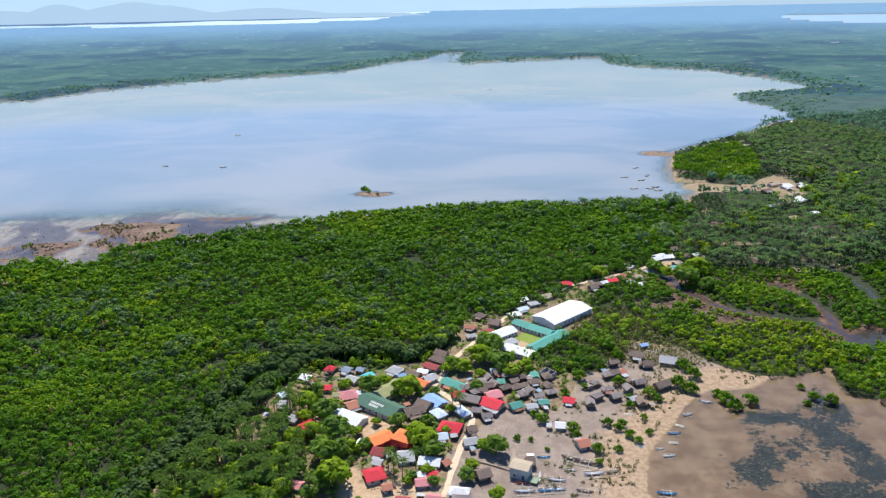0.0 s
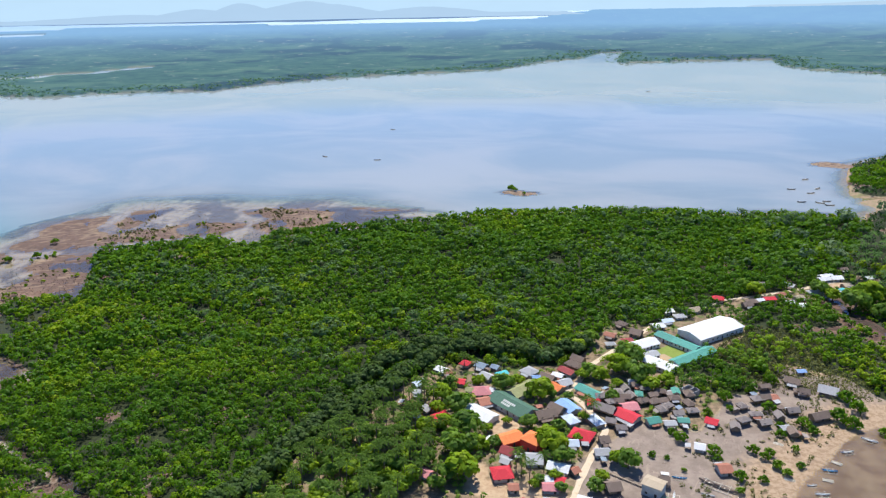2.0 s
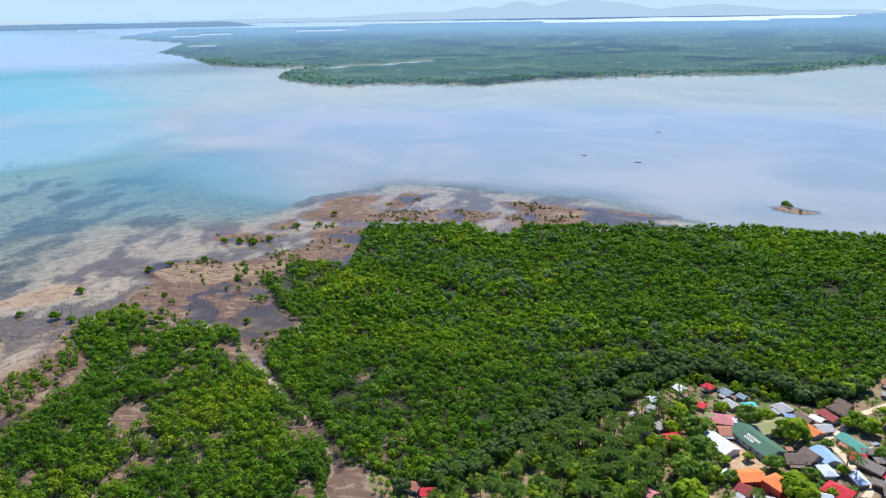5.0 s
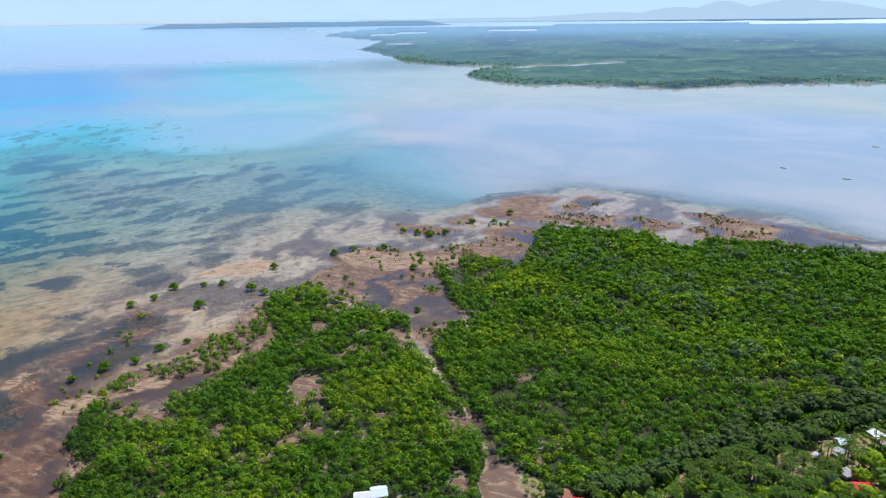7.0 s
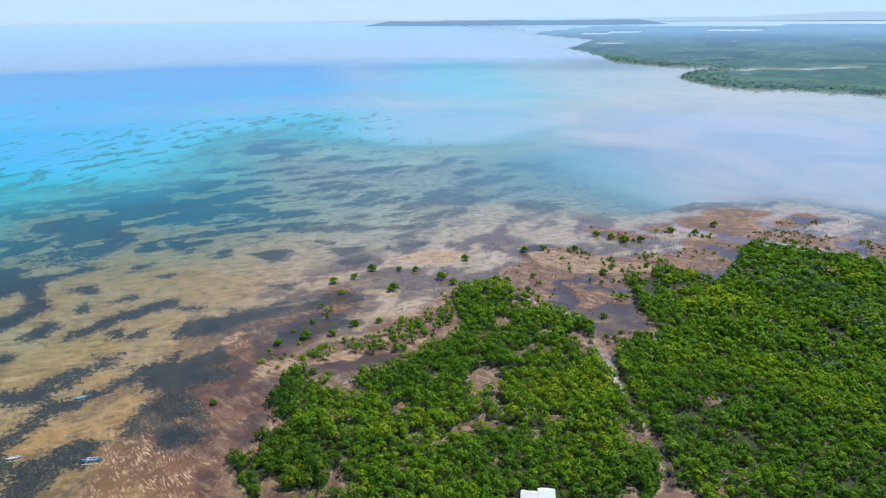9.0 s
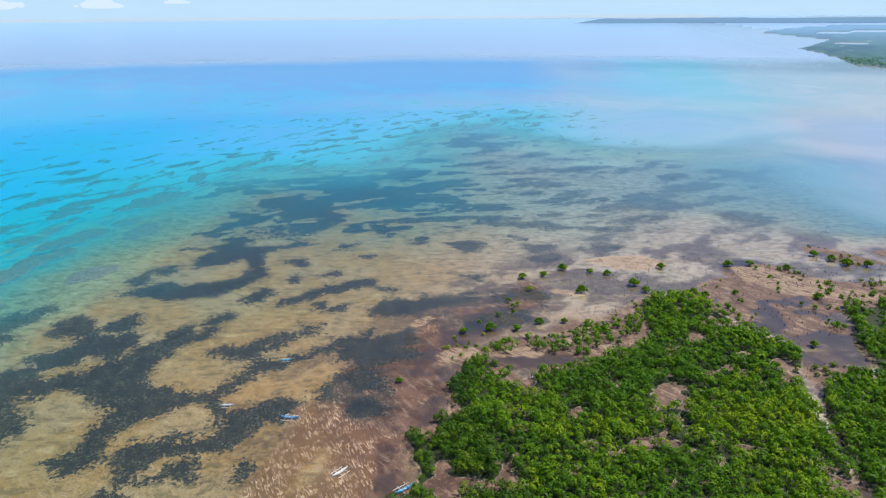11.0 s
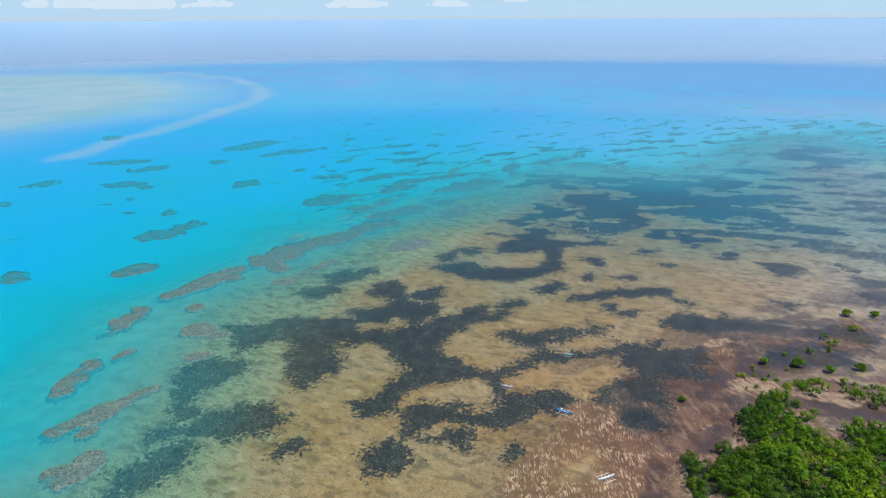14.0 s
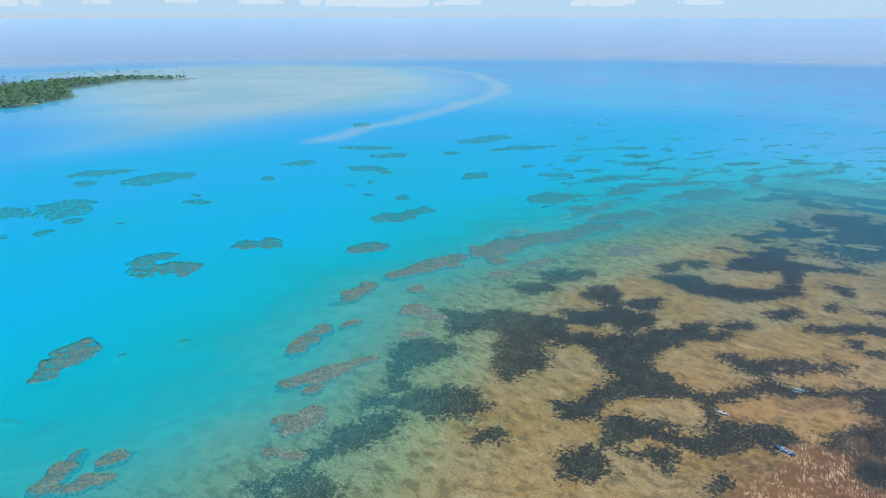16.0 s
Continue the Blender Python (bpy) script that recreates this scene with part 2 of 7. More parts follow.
SEAGRASS_G = [
    [(-330, -211), (-336, -193), (-344, -186), (-351, -178), (-351, -159), (-358, -145), (-334, -134), (-324, -143), (-313, -141), (-307, -133),
     (-296, -131), (-283, -136), (-274, -140), (-282, -148), (-296, -156), (-312, -161), (-321, -166), (-322, -177), (-312, -182), (-304, -189),
     (-319, -200)],
    [(-276, -207), (-290, -204), (-291, -195), (-292, -180), (-283, -175), (-269, -180), (-264, -187), (-255, -185), (-247, -182), (-245, -173),
     (-235, -179), (-248, -190), (-264, -200)],
    [(-231, -175), (-243, -169), (-252, -159), (-257, -146), (-250, -138), (-246, -133), (-236, -137), (-230, -145), (-228, -158), (-224, -168)],
]
SEAGRASS_H = [
    [(-220, -184), (-233, -181), (-233, -174), (-225, -171), (-217, -179)],
    [(-196, -181), (-209, -175), (-222, -166), (-218, -161), (-206, -158), (-193, -162), (-184, -166), (-175, -170), (-171, -172), (-181, -176),
     (-189, -174)],
    [(-161, -175), (-170, -172), (-168, -164), (-168, -152), (-161, -148), (-152, -160), (-154, -168)],
    [(-152, -183), (-155, -175), (-154, -167), (-149, -166), (-146, -178)],
    [(-224, -127), (-232, -123), (-233, -117), (-225, -117), (-220, -124)],
    [(-387, -195), (-405, -177), (-398, -167), (-383, -179)],
    [(-417, -187), (-437, -179), (-416, -168), (-405, -177)],
]
SEAGRASS_I = [
    [(-691, -10), (-708, 21), (-722, 39), (-751, 57), (-766, 81), (-800, 74), (-825, 104), (-790, 131), (-752, 107), (-704, 143), (-689, 123),
     (-637, 143), (-622, 130), (-653, 101), (-629, 68), (-630, 54), (-668, 54), (-665, 27), (-634, 21), (-620, 31), (-598, 21), (-598, 6),
     (-636, -1)],
    [(-573, 21), (-585, 36), (-562, 42), (-558, 30)],
    [(-583, 49), (-582, 61), (-549, 67), (-543, 56), (-559, 48)],
    [(-528, 70), (-530, 85), (-515, 78)],
    [(-422, -27), (-430, -12), (-439, -3), (-443, 10), (-451, 27), (-448, 40), (-437, 37), (-432, 18), (-426, 3), (-417, -13), (-414, -24)],
]
SEAGRASS_J = [
    [(-462, -19), (-469, -13), (-456, -12), (-453, -18)],
    [(-502, -24), (-500, -9), (-483, -6), (-486, -14)],
    [(-406, 7), (-409, 19), (-397, 9), (-400, 0)],
    [(-465, 0), (-468, 15), (-461, 16), (-460, 1)],
    [(-530, 20), (-530, 31), (-516, 24), (-517, 13)],
    [(-500, 30), (-501, 43), (-491, 38)],
    [(-396, 27), (-411, 41), (-406, 60), (-417, 65), (-399, 72), (-386, 63), (-382, 78), (-370, 85), (-381, 107), (-377, 124), (-368, 131),
     (-388, 131), (-402, 114), (-398, 92), (-414, 133), (-402, 144), (-357, 127), (-357, 100), (-355, 81), (-368, 65), (-384, 50), (-384, 35)],
]
SEAGRASS_K = [
    [(-363, -53), (-358, -39), (-361, -27), (-369, -16), (-374, -6), (-383, -11), (-381, 1), (-369, -3), (-366, -10), (-354, -24), (-349, -38),
     (-352, -52)],
    [(-362, 4), (-361, 20), (-347, 34), (-339, 48), (-328, 51), (-325, 37), (-322, 26), (-324, 16), (-339, 10)],
    [(-432, 38), (-430, 51), (-423, 48)],
    [(-505, 107), (-502, 125), (-490, 116), (-491, 106)],
    [(-444, 96), (-443, 111), (-431, 106)],
    [(-502, 154), (-497, 179), (-480, 173), (-479, 155)],
    [(-741, 181), (-725, 239), (-690, 220), (-704, 195)],
    [(-602, 155), (-602, 175), (-587, 163)],
    [(-676, 246), (-699, 230), (-698, 261)],
]
SEAGRASS_L = [
    [(-648, -73), (-644, -49), (-622, -40), (-606, -55), (-598, -69)],
    [(-788, -82), (-706, -37), (-703, -59)],
    [(-561, 106), (-559, 124), (-548, 117)],
    [(-522, 142), (-521, 155), (-509, 147)],
]
SEAGRASS_SHORE = [
    [(-347, 6), (-357, 25), (-366, 56), (-346, 51), (-337, 23), (-332, 9)],
    [(-407, 62), (-412, 90), (-408, 131), (-397, 134), (-389, 93), (-392, 63)],
    [(-298, -5), (-312, 8), (-299, 27), (-279, 30), (-269, 13), (-276, -1)],
]
SEAGRASS = SEAGRASS_SHORE + SEAGRASS_A + SEAGRASS_B + SEAGRASS_C + SEAGRASS_D + SEAGRASS_E + SEAGRASS_F + SEAGRASS_G + SEAGRASS_H + SEAGRASS_I + SEAGRASS_J + SEAGRASS_K + SEAGRASS_L
MUD_FLATS_A = [
    [(-442, 285), (-426, 307), (-398, 318), (-375, 343), (-372, 389), (-360, 422), (-326, 402), (-315, 355), (-345, 355), (-343, 327), (-349, 311),
     (-314, 294), (-280, 291), (-278, 266), (-243, 235), (-259, 232), (-288, 241), (-312, 248), (-334, 239), (-370, 243), (-392, 242), (-402, 270)],
    [(-433, 445), (-437, 472), (-447, 498), (-436, 519), (-415, 536), (-397, 489), (-366, 485), (-362, 469), (-383, 448), (-415, 441)],
    [(-388, 509), (-400, 551), (-375, 569), (-376, 544), (-378, 505)],
    [(-378, 497), (-348, 506), (-334, 519), (-312, 528), (-296, 532), (-285, 533), (-290, 494), (-316, 493), (-354, 467)],
]
MUD_FLATS_B = [
    [(-392, 403), (-384, 428), (-360, 444), (-348, 419), (-371, 400)],
    [(-431, 405), (-432, 430), (-415, 418), (-420, 404)],
    [(-449, 360), (-431, 381), (-408, 394), (-412, 365), (-435, 353)],
    [(-271, 525), (-266, 549), (-243, 561), (-214, 579), (-193, 568), (-177, 569), (-143, 569), (-137, 551), (-183, 542), (-208, 544), (-230, 514),
     (-251, 506)],
    [(-302, 572), (-281, 577), (-247, 580), (-219, 591), (-198, 594), (-177, 594), (-151, 595), (-171, 577), (-195, 575), (-231, 566), (-258, 553),
     (-280, 555)],
]
MUD_FLATS_C = [
    [(-310, 37), (-304, 49), (-305, 60), (-322, 74), (-329, 89), (-340, 121), (-354, 136), (-348, 163), (-356, 189), (-385, 240), (-360, 236),
     (-320, 176), (-307, 151), (-304, 106), (-307, 81), (-296, 66), (-281, 53), (-263, 44), (-251, 35), (-267, 18), (-303, 28)],
]
MUD_FLATS_SHORE = [
    [(-374, 299), (-365, 334), (-356, 372), (-338, 420), (-291, 366), (-263, 298), (-267, 280), (-305, 279)],
    [(-271, -4), (-298, 8), (-327, 14), (-341, 41), (-381, 62), (-386, 92), (-422, 134), (-387, 138), (-347, 87), (-325, 65), (-299, 57), (-263, 35), (-219, 29), (-219, 13), (-248, 10)],
]
MUD_FLATS = MUD_FLATS_SHORE + MUD_FLATS_A + MUD_FLATS_B + MUD_FLATS_C
SAND_BANKS_A = [
    [(-454, 185), (-462, 213), (-459, 234), (-440, 246), (-424, 224), (-433, 203)],
    [(-404, 139), (-409, 153), (-396, 166), (-391, 156)],
    [(-326, 122), (-342, 134), (-351, 149), (-344, 151), (-326, 136)],
    [(-324, 88), (-329, 102), (-325, 118), (-318, 112), (-316, 97)],
    [(-326, 54), (-337, 71), (-332, 87), (-323, 86), (-317, 70), (-317, 59)],
    [(-375, 51), (-383, 64), (-375, 68), (-366, 57), (-365, 49)],
    [(-318, 140), (-325, 154), (-318, 154), (-308, 141)],
    [(-424, 280), (-416, 305), (-380, 325), (-351, 349), (-333, 354), (-357, 316), (-369, 290), (-397, 276)],
    [(-291, 111), (-289, 127), (-280, 134), (-282, 123)],
]
SAND_BANKS_B = [
    [(-278, 111), (-276, 120), (-257, 113), (-269, 110)],
]
SAND_BANKS = SAND_BANKS_A + SAND_BANKS_B
CORAL_A = [
    (-173, -340, 23, 11, 25), (-114, -248, 15.1, 5.9, 19), (-133, -239, 7.7, 5.6, 163), (-117, -235, 9.5, 5.4, 141), (-296, -435, 23.3, 10.2, 168),
    (-291, -396, 12.8, 7.2, 19), (-275, -425, 10.1, 7, 178), (-283, -410, 17.8, 11.9, 163), (-354, -404, 13.1, 10.8, 53),
    (-363, -393, 14.5, 10.9, 48), (-399, -321, 17.8, 10, 161), (-394, -261, 35.9, 8.8, 162), (-458, -240, 29.4, 14.3, 171),
    (-498, -218, 36.9, 11.5, 150), (-544, -196, 24.9, 11.1, 151), (-587, -190, 31.3, 12.6, 146), (-325, -272, 18.3, 8, 2), (-349, -244, 5, 4.4, 42),
    (-321, -225, 9.1, 7.7, 117), (-258, -250, 19, 6.6, 10),
]
CORAL_B = [
    (-284, -244, 7.9, 3.2, 174), (-233, -216, 23.5, 6.7, 158), (-217, -211, 4.1, 3.7, 176), (-192, -197, 11.7, 7.4, 167), (-169, -190, 5.6, 4.4, 121),
    (-173, -180, 4.4, 3.1, 126), (-501, -153, 18.8, 10.9, 146), (-403, -212, 8.8, 5.4, 139), (-434, -201, 19.3, 4.5, 162), (-400, -249, 7.2, 6, 124),
    (-426, -227, 8.2, 7.3, 140), (-613, -271, 26.8, 18.5, 147), (-594, -229, 11.8, 9.4, 147), (-474, -359, 17.7, 14.3, 115),
    (-507, -349, 15, 10.9, 154), (-728, -586, 37.2, 14.5, 122), (-699, -529, 24.7, 14.7, 137), (-623, -508, 22.7, 14, 119),
    (-620, -473, 9.6, 8.8, 97), (-549, -467, 7.2, 6.2, 99),
]
CORAL_C = [
    (-571, -458, 5.6, 5, 83), (-605, -590, 18.4, 17, 127), (-526, -561, 11.5, 7, 54), (-434, -566, 6.6, 4.7, 80), (-419, -541, 13.7, 8.1, 112),
    (-337, -539, 6.9, 5, 106), (-287, -567, 9, 8, 51), (-262, -582, 9, 3.4, 69), (-319, -580, 10.3, 8.2, 85), (-333, -622, 35.2, 25.3, 38),
    (-303, -650, 22.5, 14.7, 75), (-404, -702, 14.6, 12.4, 78), (-463, -660, 37.4, 24.2, 178), (-444, -736, 34.2, 16.1, 143),
    (-879, -720, 24.2, 13.3, 42), (-527, -426, 6.6, 4.5, 118), (-537, -390, 10.5, 5.9, 11), (-657, -379, 18, 14.5, 3), (-869, -489, 45.9, 24.5, 157),
    (-733, -355, 10.7, 9.3, 147),
]
CORAL_D = [
    (-705, -154, 38.4, 16.3, 151), (-802, -123, 26.8, 9.7, 178), (-635, -161, 12.3, 9, 151), (-603, -142, 20.4, 11.2, 167),
    (-674, -220, 23.2, 10.2, 146), (-716, -208, 30.9, 9.6, 134), (-743, -181, 19.4, 9.4, 140), (-839, -412, 46.6, 15.9, 136),
    (-754, -472, 14.3, 11.5, 124), (-713, -262, 19.3, 10.1, 140), (-709, -309, 18.7, 11.4, 128), (-293, -205, 7, 4.3, 139),
    (-318, -209, 8.2, 3.3, 123), (-250, -209, 5.1, 2.6, 174),
]
CORAL_HEADS = CORAL_A + CORAL_B + CORAL_C + CORAL_D
CREEK = [(138, 446), (145, 431), (146, 407), (154, 398), (159, 384), (168, 377), (179, 370), (194, 364), (205, 360), (211, 351), (213, 340)]
CREEK_EAST = [(207, 414), (213, 405), (217, 391), (218, 376), (213, 357)]
CREEK_FAR = [(244, 454), (254, 443), (260, 427), (260, 407), (254, 389)]
LAGOON = [(207, 334), (216, 343), (226, 348), (236, 345), (256, 343), (236, 312), (216, 312), (211, 317), (206, 323)]
SANDBARS = [
    (-68, 669, 21, 11, 176), (277, 668, 50, 23, 175), (256, 841, 20, 18, 174),
]
MEADOWS_FAR = [
    (-694, 5, 31, 63, 86), (-678, 69, 28, 39, 86), (-713, 98, 23, 23, 86), (-622, 115, 26, 14, 86), (-697, 151, 26, 17, 86), (-682, 187, 17, 12, 86),
    (-609, 161, 15, 13, 86), (-562, 62, 14, 11, 87), (-525, 81, 9, 10, 87), (-506, 116, 13, 10, 87), (-518, 152, 9, 7, 87), (-731, 218, 18, 14, 86),
    (-633, 265, 13, 10, 86), (-528, 238, 15, 14, 87), (-484, 216, 10, 6, 87), (-471, 162, 14, 12, 87), (-778, -60, 38, 18, 86), (-739, -105, 24, 13,
    86),
]
SPIT = [
    (-730, -679), (-808, -684), (-953, -708), (-1142, -717), (-1382, -760), (-1595, -860), (-1816, -1055), (-1912, -1223), (-2007, -1396),
]
STREAKS = [
    (-222, -24), (-247, -18), (-264, -7), (-285, -5), (-260, 10), (-233, 7), (-222, -8),
]
VILLAGE_TREES = [
    (-47.6, 238.7, 5.9), (-41.9, 224.6, 6.4), (-47.3, 222.4, 4.1), (-37.1, 256.5, 2.4), (-46.2, 253, 6.4), (-61.1, 278, 4.8), (-52.3, 269.6, 5.7),
    (-17.6, 287.5, 5.9), (-34.9, 292.4, 4.9), (-28.8, 297.6, 3.3), (-20.9, 262.2, 4), (-9.8, 246, 6.2), (-5.5, 240.2, 4.7), (-12.8, 253.6, 4.4),
    (-8.1, 263.3, 3), (1.9, 272.6, 2.5), (3.4, 311.5, 4.2), (9.3, 308.4, 4.2), (13.9, 290.8, 3.2), (0.5, 308.5, 3.3), (-5, 222.5, 2.4), (17.8, 214,
    3), (19.5, 241.3, 4.7), (15.6, 243.8, 3.5),
]
VILLAGE_TREES_EAST = [
    (7.3, 225, 3.3), (9.5, 232.1, 2.7), (23.3, 329.1, 6.6), (17.5, 318.2, 5.8), (28, 309.1, 5.7), (31.4, 302.5, 4.4), (24.4, 316, 5.2), (38.9, 308.8,
    3.9), (-59.1, 288.5, 3.8), (-46.9, 294.1, 3.3), (-22.8, 285.9, 2.4), (-38.3, 243.3, 3.8), (-33.1, 246.4, 2.9), (-7.8, 229.1, 2.7), (-13.1, 226.4,
    2.2), (-15.1, 223.4, 2), (139.6, 439.6, 5.5), (144.4, 430.9, 4.7), (152.5, 417.5, 7.7), (164.5, 431.7, 8), (161.9, 408.3, 5.3), (100.7, 431.5,
    5.3), (94.9, 439, 4.6), (-2.1, 338.1, 4.2), (4, 348.1, 4.3),
]
VILLAGE_TREES_SOUTH = [
    (-64.3, 239, 4.8), (-58, 228.8, 4.2), (-60.2, 218.9, 4), (-50.4, 216, 3.5), (-62.2, 251.1, 4.4), (-70.4, 262.5, 4.1), (-55, 255.7, 4), (-42.7,
    242.8, 4.3), (-60.6, 267.3, 3.6), (-67.9, 225.6, 4.2), (-68.9, 216.5, 3.6), (-70.8, 248.1, 3.9), (16.7, 303.3, 2.8), (-4.9, 288.7, 2.4), (0,
    256.4, 2.2), (-12.6, 289, 2.4), (-30, 263.8, 2.2),
]
BRIGHT_TREES = [
    (244, 542, 8, 16, 176), (224, 531, 6, 12, 176), (323, 606, 10, 15, 176), (315, 562, 12, 17, 176), (314, 534, 10, 15, 176), (367, 643, 7, 13, 176),
    (375, 701, 7, 15, 175), (360, 584, 9, 14, 176), (359, 685, 5, 15, 175), (280, 547, 6, 11, 176), (383, 653, 8, 13, 175), (321, 507, 7, 11, 176),
    (174, 487, 4, 8, 177), (186, 479, 6, 9, 177), (267, 565, 6, 10, 176),
]
SILVER_TREES = [
    (167, 524, 9, 20, 176), (158, 585, 14, 14, 176), (167, 503, 7, 14, 176), (194, 444, 15, 10, 177), (216, 451, 11, 11, 177), (175, 445, 7, 11, 177),
    (268, 478, 20, 15, 177), (299, 476, 16, 17, 177), (145, 494, 8, 12, 177), (155, 556, 9, 13, 176), (160, 433, 4, 8, 177), (239, 459, 9, 10, 177),
    (237, 632, 9, 12, 176), (201, 600, 11, 13, 176), (136, 574, 9, 10, 176), (130, 616, 12, 10, 176), (136, 534, 6, 9, 176),
]
GLADES = [
    (155, 455, 5, 8, 177), (218, 495, 16, 4, 177), (231, 442, 15, 3, 177), (221, 468, 8, 5, 177),
]
EAST_BEACH = [
    (235, 711), (246, 700), (266, 683), (287, 679), (304, 680), (325, 698), (338, 705), (342, 692), (343, 668), (334, 633), (313, 599), (304, 603),
    (305, 627), (303, 653), (276, 651), (241, 645), (223, 646), (224, 664),
]
EAST_HEAD = [
    (248, 753), (268, 796), (305, 836), (337, 869), (370, 889), (364, 817), (340, 745), (317, 699), (291, 691), (266, 698), (252, 717), (245, 731),
]
LONE_MANGROVES = [
    (-440.4, 166, 3.6), (-431, 149.5, 2.7), (-428.5, 134.2, 3.1), (-431, 182.4, 2.4), (-425.2, 192.3, 2.8), (-402.6, 201.4, 3.9), (-430, 233.8, 3.3),
    (-357.1, 123.1, 3), (-354.1, 93.5, 3.6), (-351.2, 107.8, 2.6), (-353, 77.8, 2.5), (-304.5, 35.7, 2), (-425.4, 281.7, 3.5), (-422.6, 296.8, 3),
    (-381.8, 231.4, 3.1), (-375.5, 236.3, 3), (-409.6, 316.6, 3.1), (-358.6, 302.2, 3.2), (-412, 413.6, 3.4), (-420.3, 359.2, 3.7), (-409.7, 363.1,
    3.7), (-404.5, 375.2, 3.7), (-432, 354, 3.3), (-398.3, 426.1, 3.4), (-407.9, 456.8, 3.6), (-355.1, 137.3, 2.3), (-397.6, 163.7, 4.1), (-300,
    255.8, 2.7), (-376.1, 257.1, 2.3), (-390.1, 204, 3),
]
POOL_MANGROVES = [
    (124.3, 277.9, 3.9), (126.4, 272.5, 3.9), (135, 276.4, 3.7), (122.8, 283.7, 2.5), (163.8, 279, 2.9), (169.6, 274.9, 3.8), (159.1, 274.3, 2),
    (162.8, 288, 2.1), (207.3, 323.5, 3.7), (67.8, 260.4, 2.8), (71.7, 256.8, 2.5), (75.1, 251.7, 2.5), (77.5, 247.6, 2.2), (40.9, 264.1, 3.3), (28.8,
    250.9, 1.9), (38, 268.9, 2.3), (52.7, 256.1, 3.5), (53.3, 252.5, 2.2), (40.1, 243.2, 1.2), (59.9, 242.1, 2.9), (58.5, 233.5, 1.9), (65.3, 331.1,
    3.6), (69.8, 312.4, 2.9), (63.3, 299.9, 3.6), (80.6, 294.3, 3.4), (64.4, 291.6, 2.2), (68.2, 242.1, 2.2),
]
SHORE_BUSHES = [
    (83.3, 329.8, 4.9), (86.7, 319.5, 3.6), (82.4, 280.4, 2.4), (81, 274.7, 2.4), (92.1, 283.6, 3.3), (94.8, 279.4, 2.7), (115.4, 308.2, 4.2), (117.9,
    299.7, 4.1), (107.2, 291.2, 4.6), (112.2, 286.8, 3.9), (73.6, 259.7, 2.5), (83.8, 253.8, 2), (84.5, 264.9, 1.8), (54.4, 286.4, 2.4), (53.8, 307.3,
    2.8), (76, 309.2, 2.9), (34.4, 250.2, 1.4), (132.5, 325.4, 3.8), (137, 318.3, 3.1),
]
ISLET_BUSHES = [
    (-76.3, 686.3, 4.6), (-71.4, 674.3, 2.8), (-61.6, 662.4, 2.2), (-49.7, 661.4, 1.6),
]
TREE_BELT = [
    (-102, 240), (-98, 257), (-92, 275), (-85, 290), (-79, 307), (-69, 321), (-54, 329), (-37, 328), (-19, 325), (-5, 333), (4, 347),
]
TREE_BELT_WEST = [
    (-137, 178), (-125, 190), (-118, 203), (-114, 223), (-107, 249), (-108, 270), (-96, 299), (-80, 324), (-59, 334), (-31, 330),
]
PALMY = [
    (-100, 242), (-87, 275), (-68, 281), (-51, 254), (-55, 235), (-48, 217), (-112, 219),
]
PALMY_SOUTH = [
    (-131, 180), (-124, 188), (-117, 200), (-109, 219), (-97, 237), (-81, 247), (-65, 240), (-56, 228), (-54, 214), (-65, 184), (-100, 169),
]
OPEN_GROUND = [
    (-30, 265, 8, 10, 178), (-33, 251, 4, 5, 178), (-21, 219, 19, 7, 178), (-37, 227, 4, 7, 178), (155, 457, 5, 9, 177), (110, 343, 12, 12, 178),
]
HOUSES_A = [
    (-56.2, 312.1, 4.8, 5, 156, 'red'), (-48.1, 310.9, 5.6, 5, 153, 'slate'), (-41.1, 310.3, 4.2, 4, 153, 'slate'), (-66.6, 303.4, 5.9, 5, 150,
    'white'), (-63.2, 301.6, 3.8, 4, 23, 'rust'), (-37.4, 304.5, 5.9, 4, 40, 'cyan'), (-44.1, 301.1, 6.3, 5, 146, 'tin'), (-24.4, 309, 7.1, 7, 143,
    'tin'), (-15.3, 304.1, 7.6, 5, 147, 'brown'), (-6.6, 312.1, 8.3, 5, 143, 'maroon'), (-10.7, 307.3, 5.3, 4, 159, 'white'), (-3.2, 319.1, 9.2, 6,
    146, 'brown'), (-1.6, 325.2, 7, 5, 145, 'brown'), (-7.6, 300.8, 6.8, 6, 38, 'tin'), (-11.2, 296.6, 7.5, 6, 143, 'orange'), (-20.3, 303.5, 5.2, 4,
    23, 'blue'), (-44.4, 286.1, 8.3, 8, 16, 'pink'), (-40.3, 278.4, 9, 7, 30, 'rust'), (-56, 293.5, 5.8, 5, 178, 'red'), (-49.8, 286.6, 3.6, 4, 178,
    'olive'),
]
